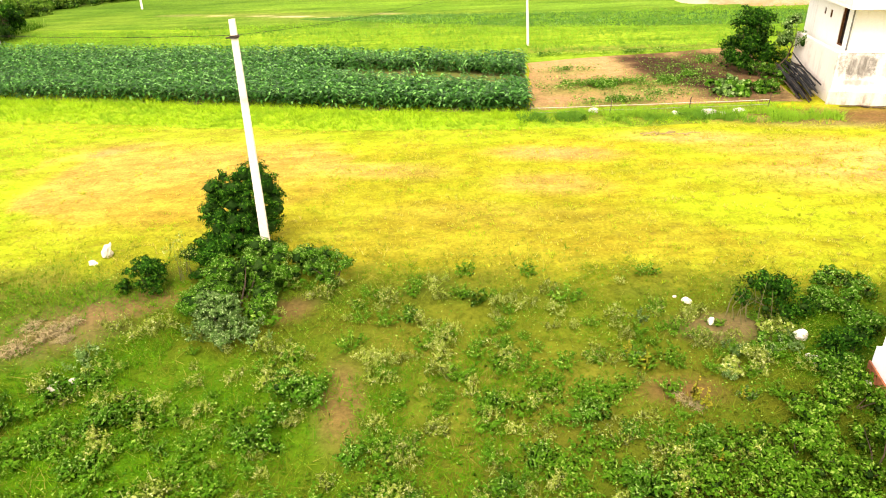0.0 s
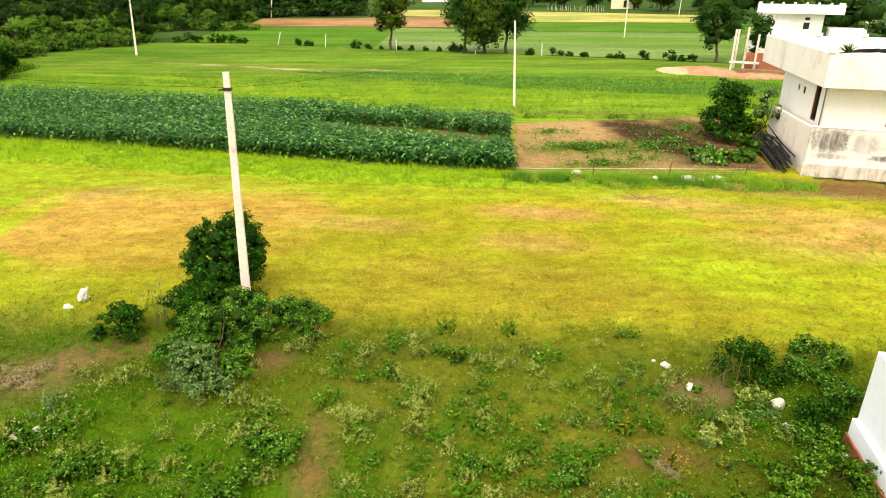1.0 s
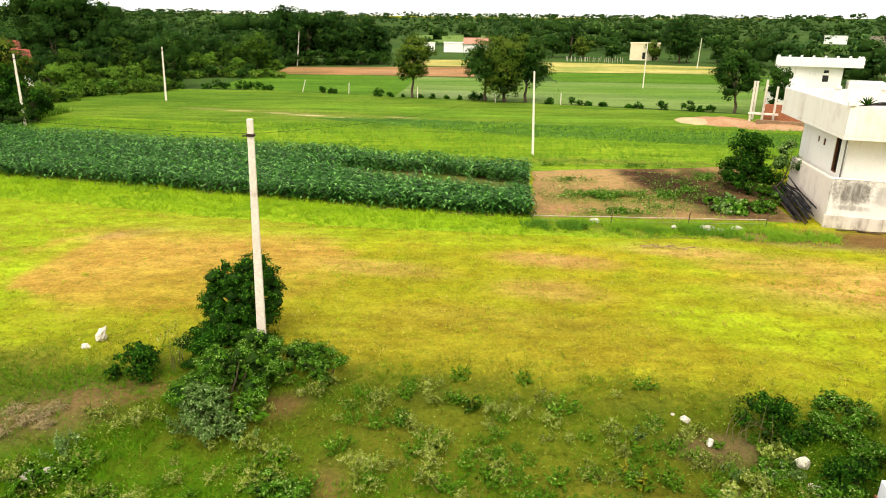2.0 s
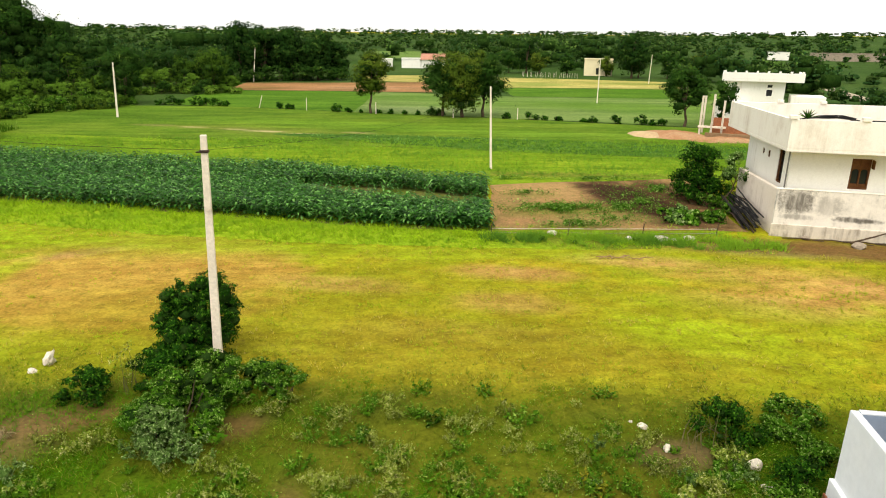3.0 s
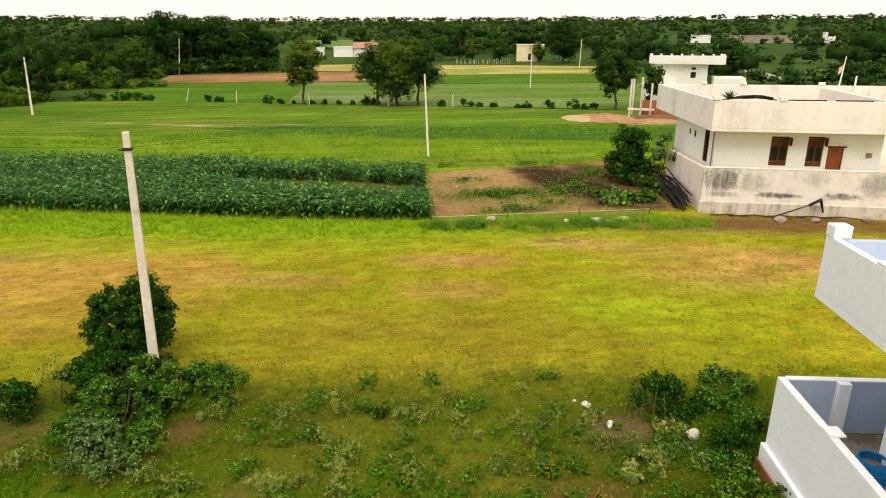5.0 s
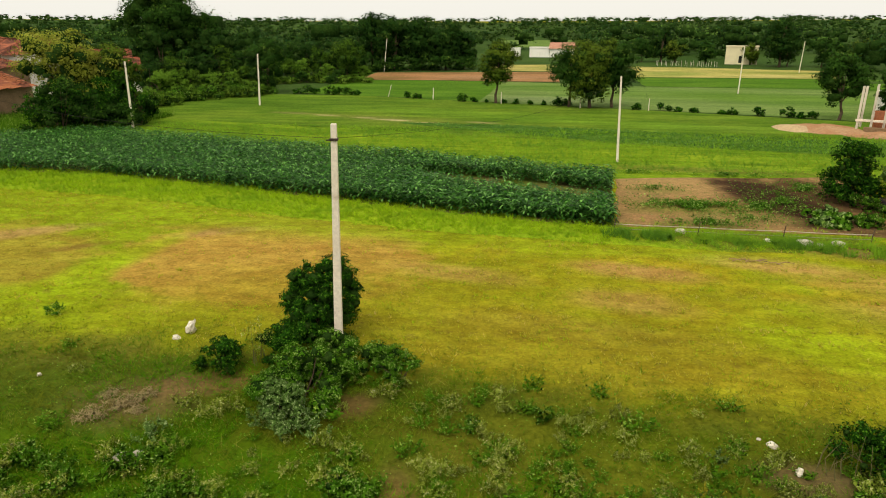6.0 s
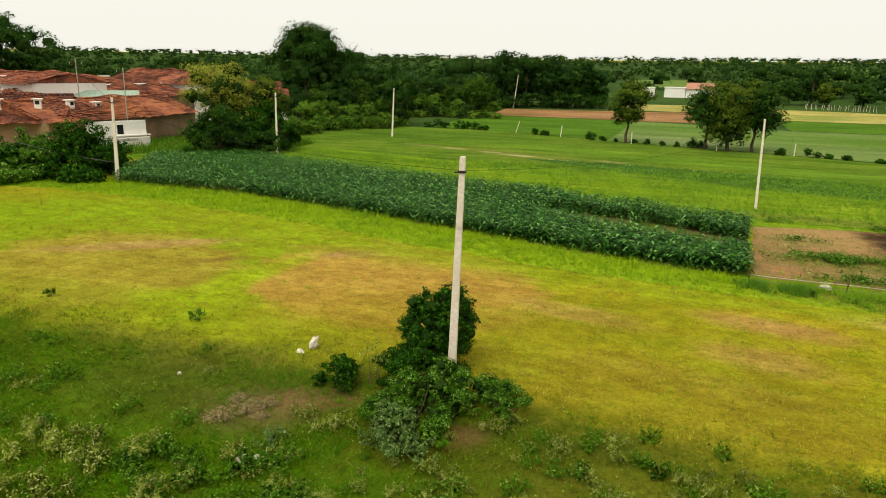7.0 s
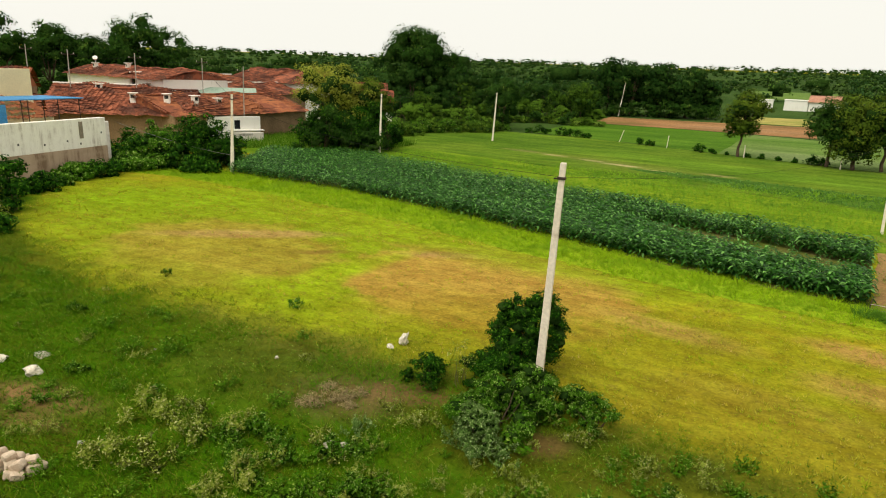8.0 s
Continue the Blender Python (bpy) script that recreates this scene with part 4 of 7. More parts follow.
part("back_wall", box((-0.2, 6.6, 0), (8.1, 6.83, 4.14)), M_WHITE, house)
part("end_wall", box((7.87, 0.832, 0), (8.1, 6.598, 4.14)), M_WHITE, house)
part("inner_floor", box((0.5, 0.85, 1.2), (7.85, 6.55, 1.3)), M_SCREED, house)
part("roof_slab", prism([(-0.02, -0.42), (8.5, -0.42), (8.5, 9.9), (-1.1, 9.9)], 4.144, 4.30, 0.015), M_CREAM, house)
for y0, y1 in ((-0.42, -0.1), (9.6, 9.9)):
    part("edge_beam", box((8.504, y0, 4.144), (14, y1, 4.30), 0.015), M_CREAM, house)
    part("beam_pillar", box((13.7, y0 + 0.02, 0), (13.98, y1 - 0.02, 4.14), 0.015), M_CREAM, house)
part("roof_floor", prism([(0.2, -0.2), (8.25, -0.2), (8.25, 9.7), (-0.8, 9.7)], 4.304, 4.33), M_SCREED, house, "grey cement roof floor")
for nm, pts in (("front_parapet", [(-0.02, -0.42), (14, -0.42), (14, -0.27), (0.13, -0.27)]), ("side_parapet", [(-0.02, -0.42), (0.128, -0.268), (-0.95, 9.75), (-1.1, 9.9)]),
                ("back_parapet", [(-1.1, 9.9), (-0.948, 9.752), (14, 9.75), (14, 9.9)])):
    part(nm, prism(pts, 4.304, 5.62, 0.015), M_CREAM, house)
part("middle_parapet", prism([(8.3, -0.265), (8.45, -0.265), (8.45, 9.745), (8.3, 9.745)], 4.304, 5.5, 0.012), M_CREAM, house)
for x, y in ((0.05, -0.35), (3.0, -0.345), (8.35, -0.345), (1.6, 9.82), (3.9, 9.82), (8.35, 9.82)):
    part("parapet_post", box((x - 0.16, y - 0.14, 5.624), (x + 0.16, y + 0.14, 5.8), 0.02), M_CREAM, house)


def window_at(parent, x0, x1, y, z0, z1):
    w = part("window", box((x0, y + 0.14, z0), (x1, y + 0.16, z1)), M_GLASS, parent, "dark glazed window")
    for nm, a, b, c, d in (("frame", x0, x0 + 0.07, z0, z1), ("frame", x1 - 0.07, x1, z0, z1), ("frame", x0 + 0.072, x1 - 0.072, z0, z0 + 0.07), ("frame", x0 + 0.072, x1 - 0.072, z1 - 0.07, z1),
                           ("mullion", (x0 + x1) / 2 - 0.03, (x0 + x1) / 2 + 0.03, z0 + 0.072, z1 - 0.072)):
        part(nm, box((a, y + 0.02, c), (b, y + 0.12, d), 0.006), M_TEAK, w, "brown wooden bar")
    t = z0 + (z1 - z0) * 0.68
    part("transom", box((x0 + 0.074, y + 0.03, t), (x1 - 0.074, y + 0.11, t + 0.08), 0.006), M_TEAK, w)
    for a, b in ((x0 + 0.075, (x0 + x1) / 2 - 0.032), ((x0 + x1) / 2 + 0.032, x1 - 0.075)):
        part("upper_panel", box((a, y + 0.05, t + 0.082), (b, y + 0.09, z1 - 0.074), 0.008), M_TEAK, w, "carved brown wooden panel")
        part("lower_panel", box((a, y + 0.05, z0 + 0.074), (b, y + 0.09, z0 + 0.26), 0.008), M_TEAK, w, "carved brown wooden panel")
        arch = [(a, t), (b, t)] + [(b - (b - a) * q / 8, t - 0.03 - 0.1 * abs(2 * q / 8 - 1) ** 2.2) for q in range(9)]
        bm = bmesh.new()
        fr, bk = ([bm.verts.new((p, y + yy, q)) for p, q in arch] for yy in (0.05, 0.09))
        bm.faces.new(fr), bm.faces.new(bk[::-1])
        for q in range(len(arch)):
            bm.faces.new((fr[q], fr[(q + 1) % len(arch)], bk[(q + 1) % len(arch)], bk[q]))
        part("arch", bm, M_TEAK, w, "arched brown wooden head")
    return w


for x0, x1, z0, z1 in WINS:
    window_at(house, x0, x1, 0.6, z0, z1)
    part("shutter", box((x1 + 0.002, 0.22, z1 - 0.42), (x1 + 0.03, 0.598, z1 - 0.02), 0.006), M_TEAK, house, "brown wooden shutter standing open")
dr = part("door", box((DOORH[0] + 0.05, 0.66, DOORH[2]), (DOORH[1] - 0.05, 0.70, DOORH[3] - 0.05), 0.004), M_DOOR, house, "orange-brown wooden door")
for a, b in ((DOORH[0], DOORH[0] + 0.048), (DOORH[1] - 0.048, DOORH[1])):
    part("door_frame", box((a, 0.63, DOORH[2]), (b, 0.75, DOORH[3]), 0.005), M_TEAK, dr)
part("door_frame", box((DOORH[0] - 0.03, 0.55, DOORH[3] - 0.048), (DOORH[1] + 0.1, 0.75, DOORH[3] + 0.03), 0.005), M_TEAK, dr)
for z in (1.6, 2.45):
    part("door_panel", box((DOORH[0] + 0.13, 0.645, z), (DOORH[1] - 0.13, 0.658, z + 0.65), 0.01), M_DOOR, dr)
part("meter_box", box((7.45, 0.5, 2.9), (7.68, 0.598, 3.12), 0.01), M_SCREED, house, "small grey meter box")
for a, b, z0, z1 in ((0.82, 1.5, 2.3, 4.0), (2.75, 3.05, 3.3, 3.65), (3.6, 3.85, 3.35, 3.65)):
    bm = box((a, -0.15, z0), (b, -0.13, z1))
    bm.transform(sw)
    w = part("side_window", bm, M_GLASS, house, "dark narrow window")
    for p0, p1, q0, q1 in ((a, a + 0.06, z0, z1), (b - 0.06, b, z0, z1), (a + 0.062, b - 0.062, z0, z0 + 0.06), (a + 0.062, b - 0.062, z1 - 0.06, z1)):
        bm = box((p0, -0.12, q0), (p1, -0.03, q1), 0.005)
        bm.transform(sw)
        part("frame", bm, M_TEAK, w)
part("down_pipe", tube([(0.36, 0.52, 5.0), (0.36, 0.52, 1.2)], [0.035, 0.035], 8), M_WIRE, house, "grey rain pipe")
# yard wing behind the house's open end
part("yard_floor", box((8.15, 0.3, 0), (17, 6.8, 2.2)), M_SIDEWASH, house, "pale worn yard floor")
part("yard_wall", prism([(8.6, 4.6), (17, 3.2), (17, 3.4), (8.6, 4.8)], 2.204, 3.6, 0.02), M_WHITE, house)
part("yard_post", box((11.6, 3.6, 2.204), (11.95, 4.02, 3.9), 0.02), M_CREAM, house)
part("yard_store", box((10.2, 2.9, 2.204), (10.75, 3.5, 2.95), 0.03), M_SCREED, house, "grey box standing in the yard")
part("roof_beam", tube([(9.2, 2.5, 4.1), (12, 4.6, 3.7)], [0.06, 0.06], 6), M_BARK, house)

pipes = thing("pipe_roll", "black plastic pipes laid along the roof parapet", "pipe", (HOUSE[0], HOUSE[1], 0), HYAW)
for k in range(8):
    y, lift = -0.36 + 0.035 * (k % 4), 0.05 * (k % 3)
    part("pipe", tube([(0.3 + 0.09 * k, y, 5.64 + 0.01 * k), (0.9 + 0.09 * k, y + 0.04, 5.7 + lift), (1.7 + 0.07 * k, y + 0.12, 5.74 + lift), (2.3 + 0.05 * k, y + 0.06, 5.69 + lift * 0.5), (2.75 - 0.05 * k, y, 5.645)], [0.024] * 5, 6), M_PIPE, pipes)
for x0, x1 in ((3.25, 4.9), (5.3, 6.9)):
    part("pipe", tube([(x0, -0.33, 5.645), (x1, -0.33, 5.645)], [0.035, 0.035], 6), M_PIPE, pipes)
agave = thing("potted_plant", "small spiky plant growing on the roof corner", "plant", (0, 0, 0))
agave.matrix_basis = pose(HOUSE[0], HOUSE[1], 0, 0, 0, HYAW)
bm = bmesh.new()
for k in range(14):
    a, e = 2.4 * k, 0.35 + 0.075 * k
    d = Vector((math.cos(a) * math.cos(e), math.sin(a) * math.cos(e), math.sin(e)))
    add_tube(bm, [Vector((0.62, -0.3, 5.66)), Vector((0.62, -0.3, 5.66)) + d * 0.28, Vector((0.62, -0.3, 5.62)) + d * 0.5], [0.03, 0.03, 0.004], 4)
part("leaves", bm, M_BUSH, agave)
flag = thing("flag_pole", "thin roof pole with a small red and white flag", "flag", (0, 0, 0))
flag.matrix_basis = pose(HOUSE[0], HOUSE[1], 0, 0, 0, HYAW)
part("pole", tube([(9.3, 9.8, 5.5), (9.42, 9.8, 7.3)], [0.045, 0.03], 6), M_CREAM, flag)
bm = bmesh.new()
grid = [[bm.verts.new((9.4 - 0.26 * i / 5, 9.8 + 0.04 * math.sin(i * 1.5), 6.9 - 0.4 * j / 3 - 0.25 * i / 5)) for j in range(4)] for i in range(6)]
for i in range(5):
    for j in range(3):
        bm.faces.new((grid[i][j], grid[i + 1][j], grid[i + 1][j + 1], grid[i][j + 1]))
part("cloth", bm, M_FLAG, flag, "faded red and white cloth")
ob = solo("roof_pole", tube([(10.1, 9.6, 5.4), (10.1, 9.6, 6.2)], [0.06, 0.05], 6), M_CREAM, "short pale pole on the roof parapet", "pole")
ob.matrix_basis = pose(HOUSE[0], HOUSE[1], 0, 0, 0, HYAW)

# stacked poles and pipes beside the house
stack = thing("stick_stack", "heap of dark sticks and pipes leaning on the wall", "stack", (HOUSE[0], HOUSE[1], 0), HYAW)
r = random.Random(3)
for k in range(34):
    a = r.uniform(0.0, 1.0)
    x = -0.35 - r.random() * 0.75
    z = 0.06 + r.random() * 0.95 * (1 + x + 0.35 if x > -0.9 else 0.5)
    y0, ln = r.uniform(-0.2, 1.6), r.uniform(3.5, 5.0)
    part("stick", tube([(x + r.uniform(-0.1, 0.1), y0, max(0.05, z - 0.15)), (x + SX * ln * 0.5, y0 + ln / 2, z + 0.1), (x + SX * ln + r.uniform(-0.15, 0.1), y0 + ln, max(0.08, z + r.uniform(-0.1, 0.5)))], [0.035, 0.04, 0.03], 5),
         M_PIPE if k % 4 else M_BARK, stack)
br = thing("dead_branch", "dead forked branch lying against the wall", "branch", (0, 0, 0))
part("stem", tube([(20.3, 27.7, 0.1), (21.4, 27.6, 0.45), (22.3, 27.55, 0.75)], [0.05, 0.04, 0.02], 5), M_BARK, br)
part("twig", tube([(22.0, 27.5, 0.66), (22.5, 27.4, 0.95), (22.75, 27.4, 0.3)], [0.08, 0.1, 0.04], 5), M_PIPE, br)
part("twig", tube([(20.6, 27.6, 0.1), (21.1, 27.2, 0.12)], [0.03, 0.015], 5), M_BARK, br)
for x, y, s in ((20.4, 27.2, 0.3), (22.0, 26.9, 0.22), (18.7, 28.6, 0.2), (24.5, 26.6, 0.25)):
    bm = bmesh.new()
    bmesh.ops.create_icosphere(bm, subdivisions=2, radius=s)
    for v in bm.verts:
        v.co *= 1 + 0.3 * noise.noise(v.co * 4 + Vector((x, y, 0)))
        v.co.z *= 0.6
    ob = solo("stone", bm, M_STONE, "brown stone lying by the wall", "stone")
    ob.location = (x, y, s * 0.35)
for k in range(5):
    x = 17.6 + 1.3 * k
    solo("dry_stick", tube([(x, 28.7 - 0.33 * k, 0.06), (x + 0.8, 28.5 - 0.33 * k, 0.1), (x + 1.7, 28.1 - 0.33 * k, 0.05)], [0.03, 0.035, 0.02], 5), M_BARK, "dry stick lying along the foot of the wall", "stick", "sticks by the wall")

# ---- pale blue house beside the field ----
NB = (8.151, 9.602)
NYAW = -11.67
blue = thing("pale_blue_house", "newly painted pale blue and white house", "house", (NB[0], NB[1], 0), NYAW)
part("terrace_slab", box((0, -7, 4.16), (2.1, 0, 4.30)), M_BLUEWHITE, blue)
part("terrace_parapet", box((0.0, -7, 4.304), (0.13, -0.002, 5.32), 0.012), M_BLUEWHITE, blue, "white painted parapet")
part("terrace_parapet", box((0.134, -0.13, 4.304), (2.1, 0.0, 5.24), 0.012), M_BLUEIN, blue, "pale blue parapet, shade in its colour")
part("parapet_pillar", box((-0.01, -0.26, 5.323), (0.29, 0.012, 5.53), 0.012), M_BLUEWHITE, blue)
part("parapet_pillar", box((0.0, -1.75, 5.323), (0.2, -1.5, 5.37), 0.012), M_BLUEWHITE, blue)
part("parapet_pillar", box((1.0, -2.6, 4.304), (1.34, -2.2, 5.1), 0.015), M_BLUEWHITE, blue)
part("main_wall", box((1.128, -7, 1.004), (1.36, -0.927, 4.156)), M_BLUEWHITE, blue)
part("main_wall", box((1.364, -1.16, 1.004), (6.0, -0.93, 4.156)), M_BLUEIN, blue)
part("roof", box((2.104, -7, 4.16), (6, -1.1, 4.298)), M_BLUEIN, blue)
part("down_pipe", tube([(1.09, -1.55, 4.15), (1.09, -1.55, 1.02)], [0.03, 0.03], 8), M_WIRE, blue, "grey rain pipe")
part("wall_joint", box((1.116, -1.5, 2.55), (1.126, -0.93, 2.575)), M_WIRE, blue, "thin dark joint line")
part("wall_band", box((1.10, -7, 1.95), (1.126, -1.62, 2.0), 0.006), M_BLUEIN, blue)
part("courtyard_floor", box((-0.02, -7, 0.4), (6, 0.5, 1.0)), M_SCREED, blue, "damp brown cement floor")
part("plinth", box((-0.13, -7, -0.1), (-0.01, 0.69, 0.62), 0.02), M_BLUEWHITE, blue)
part("plinth_course", box((-0.17, -7, -0.1), (-0.132, 0.71, 0.25), 0.01), M_BRICK, blue, "red brick course at the foot")
part("courtyard_wall", box((-0.05, -7, 0.624), (0.1, 0.65, 2.17), 0.012), M_BLUEWHITE, blue, "white painted courtyard wall")
part("courtyard_wall", box((0.103, 0.52, 1.004), (6.0, 0.65, 2.16), 0.012), M_BLUEIN, blue, "pale blue courtyard wall, shade in its colour")
part("wall_cap", box((0.103, 0.51, 2.163), (6.0, 0.66, 2.19), 0.008), M_BLUEWHITE, blue, "white painted wall top")
part("courtyard_pillar", box((1.02, 0.37, 1.004), (1.25, 0.518, 2.18), 0.012), M_BLUEWHITE, blue)
part("courtyard_pillar", box((-0.06, -1.4, 2.173), (0.22, -1.1, 2.21), 0.012), M_BLUEWHITE, blue)
drum = thing("blue_drum", "open blue plastic water drum standing on cement", "drum", (8.81, 8.31, 1.0), 0)
bm = bmesh.new()
SC = 0.66
prof = [(0.0, 0.02), (0.27, 0.0), (0.30, 0.06), (0.31, 0.3), (0.325, 0.32), (0.31, 0.34), (0.31, 0.6), (0.325, 0.62), (0.31, 0.64), (0.30, 0.82), (0.27, 0.9), (0.28, 0.92), (0.25, 0.92), (0.25, 0.86), (0.28, 0.8), (0.28, 0.1), (0.0, 0.08)]
rings = [[bm.verts.new((0.86 * rr * math.cos(2 * math.pi * k / 28), 0.86 * rr * math.sin(2 * math.pi * k / 28), z * SC)) for k in range(28)] for rr, z in prof[1:-1]]
for r0, r1 in zip(rings, rings[1:]):
    for k in range(28):
        bm.faces.new((r0[k], r0[(k + 1) % 28], r1[(k + 1) % 28], r1[k]))
bm.faces.new(rings[0][::-1]), bm.faces.new(rings[-1])
part("barrel", bm, M_BLUE, drum)
part("content", tube([(0, 0, 0.3), (0, 0, 0.46)], [0.2, 0.21], 20), M_SCREED, drum, "brown muddy water")
rail = thing("white_rail", "white painted two-bar railing", "railing", (NB[0], NB[1], 0), NYAW)
for z in (4.85, 5.25):
    part("bar", tube([(2.13, -0.05, z), (5.5, -0.05, z)], [0.025, 0.025], 8), M_BLUEWHITE, rail)
for x in (2.15, 3.7, 5.4):
    part("rail_post", tube([(x, -0.05, 4.26), (x, -0.05, 5.3)], [0.025, 0.025], 8), M_BLUEWHITE, rail)
part("rail_base", box((2.104, -1.095, 4.16), (5.9, 0.0, 4.26)), M_BLUEIN, rail)

# ---- far white house, unfinished frame, small far buildings ----
far = thing("far_white_house", "white flat-roofed house beyond the fields", "house", (36.6, 76.8, 0), -27)
part("front_wall", holed_wall(0.0, 6.6, 0.4, 0.65, 0, 5.1, [(4.7, 5.3, 3.5, 4.2), (4.75, 5.25, 4.45, 4.75), (0.9, 1.15, 3.6, 4.0), (1.6, 1.8, 3.8, 4.3), (2.6, 3.0, 2.4, 2.8), (3.7, 4.05, 2.3, 2.65)]), M_WHITE, far)
part("side_wall", box((0.0, 0.652, 0), (0.25, 7, 5.1)), M_WHITE, far)
part("side_wall", box((6.35, 0.652, 0), (6.6, 7, 5.1)), M_WHITE, far)
part("roof_slab", box((-0.2, -0.3, 5.104), (8.4, 7.4, 5.3), 0.02), M_WHITE, far)
part("parapet", box((-0.2, -0.3, 5.304), (8.4, -0.1, 6.1), 0.02), M_WHITE, far)
part("parapet", box((-0.2, -0.098, 5.304), (0.0, 7.4, 6.1), 0.02), M_WHITE, far)
part("parapet", box((8.2, -0.098, 5.304), (8.4, 7.4, 6.1), 0.02), M_WHITE, far)
for a, b, c, d in ((4.7, 5.3, 3.5, 4.2), (4.75, 5.25, 4.45, 4.75), (0.9, 1.15, 3.6, 4.0), (1.6, 1.8, 3.8, 4.3), (2.6, 3.0, 2.4, 2.8), (3.7, 4.05, 2.3, 2.65)):
    part("window", box((a, 0.55, c), (b, 0.57, d)), M_GLASS, far, "dark window")
for k in range(8):
    part("parapet_knob", box((-0.15 + 1.17 * k, -0.28, 6.104), (0.1 + 1.17 * k, -0.12, 6.3), 0.03), M_WHITE, far)
part("porch", box((7.3, -0.5, 0), (10.8, 4, 3.6), 0.03), M_WHITE, far, "lower white wing")
part("front_step", box((-0.6, -1.2, 0), (3.0, 0.3, 2.9), 0.03), M_WHITE, far, "white terrace block")
frm = thing("building_frame", "unfinished concrete frame with bare red brickwork", "construction", (29.6, 66.0, 0), -27)
for x, y, h in ((0, 0, 4.1), (1.1, -0.1, 4.3), (2.1, -0.3, 3.7), (0.1, 3.2, 3.9)):
    part("pillar", box((x - 0.1, y - 0.1, 0), (x + 0.1, y + 0.1, h), 0.015), M_FOOT, frm)
part("beam", box((-0.2, -0.14, 0.9), (2.5, 0.1, 1.1), 0.015), M_CONCRETE, frm)
part("brick_wall", box((1.2, 0.5, 0), (5.6, 0.8, 1.9), 0.02), M_BRICK, frm, "dark red brick wall")
part("slab", box((0.6, -1.0, 0), (6.5, -0.6, 0.5), 0.03), M_MUD, frm)


def heap(name, x, y, rx, ry, h, mat, label):
    bm = bmesh.new()
    n = 18
    g = [[None] * (n + 1) for _ in range(n + 1)]
    for i in range(n + 1):
        for j in range(n + 1):
            a, b = 2 * i / n - 1, 2 * j / n - 1
            d = math.hypot(a, b)
            z = h * max(0, 1 - d) ** 0.8 * (1 + 0.6 * noise.noise((a * 3 + x, b * 3 + y, 0)))
            g[i][j] = bm.verts.new((a * rx, b * ry, z if d < 1 else -0.1))
    for i in range(n):
        for j in range(n):
            bm.faces.new((g[i][j], g[i + 1][j], g[i + 1][j + 1], g[i][j + 1]))
    ob = solo(name, bm, mat, label, "heap")
    ob.location = (x, y, terrain(x, y) + 0.08)
    return ob


M_SAND = mottled("pale_sand", (0.52, 0.39, 0.22), (0.46, 0.33, 0.19), 0.4, 5, 0.95, 0.3)
heap("earth_mound", 24.4, 66.5, 1.9, 2.6, 0.3, M_SAND, "low heap of pale sandy soil")
heap("earth_mound", 27.0, 66.5, 3.4, 3.6, 0.35, M_ORANGE, "low heap of orange earth")
heap("earth_mound", 30.5, 62.5, 3.5, 2.0, 0.3, M_ORANGE, "spread orange earth by the unfinished frame")


def plain_house(name, label, x, y, yaw, L, D, h, mat, roof_mat=None, wins=()):
    ob = thing(name, label, "house", (x, y, terrain(x, y)), yaw)
    part("front_wall", holed_wall(0, L, 0, 0.25, -0.3, h, list(wins)), mat, ob)
    part("back_wall", box((0, D - 0.25, -0.3), (L, D, h)), mat, ob)
    for a in (0, L - 0.25):
        part("side_wall", box((a, 0.252, -0.3), (a + 0.25, D - 0.252, h)), mat, ob)
    for a, b, c, d in wins:
        part("window", box((a, 0.15, c), (b, 0.17, d)), M_GLASS, ob)
    if roof_mat:
        bm = bmesh.new()
        v = [bm.verts.new(p) for p in ((-0.4, -0.5, h), (L + 0.4, -0.5, h), (L + 0.4, D + 0.5, h), (-0.4, D + 0.5, h), (0, D / 2, h + D * 0.28), (L, D / 2, h + D * 0.28))]
        for f in ((0, 1, 5, 4), (2, 3, 4, 5), (1, 2, 5), (3, 0, 4), (3, 2, 1, 0)):
            bm.faces.new([v[i] for i in f])
        part("roof", bm, roof_mat, ob, "red tiled hip roof")
    else:
        part("roof", box((-0.15, -0.15, h + 0.004), (L + 0.15, D + 0.15, h + 0.25), 0.03), mat, ob)
    return ob


plain_house("yellow_house", "small cream-yellow flat-roofed house at the woods", 49.8, 193, -14, 8.0, 6, 4.6, M_YELLOWWASH, None, ((3.4, 4.2, 0.4, 2.2),))
plain_house("white_cottage", "small low white cottage among fields", -11.8, 229, 0, 4.6, 5, 2.6, M_WHITE)
plain_house("white_cottage", "long white flat-roofed cottage among fields", -4.0, 226, -2, 6.4, 6, 3.0, M_WHITE)
plain_house("white_cottage", "white cottage with a red tiled roof", 2.6, 225.5, -2, 8.4, 7, 2.8, M_WHITE, M_ROOFPINK)
stakes = random.Random(44)
for row in range(2):
    for k in range(13):
        x = 31.0 + 1.15 * k + stakes.uniform(-0.25, 0.25)
        y = 186.0 - 0.42 * (x - 31) + 3.0 * row
        z = terrain(x, y)
        solo("crop_stake", tube([(x, y, z - 0.1), (x + stakes.uniform(-0.15, 0.15), y, z + stakes.uniform(1.1, 1.5))], [0.05, 0.045], 6), M_FOOT, "pale stake standing in a row by the straw field", "stake", "stakes in rows")
plain_house("white_shed", "small white shed among the far trees", 170, 315, -25, 9, 6, 3.6, M_WHITE)
plain_house("long_shed", "long low grey shed among the far trees", 186, 308, -31, 34, 8, 3.4, M_STONE)
plain_house("white_shed", "small pale shed behind the far trees", 222, 290, -35, 6, 6, 4.6, M_WHITE)

# ---- village of tiled houses ----


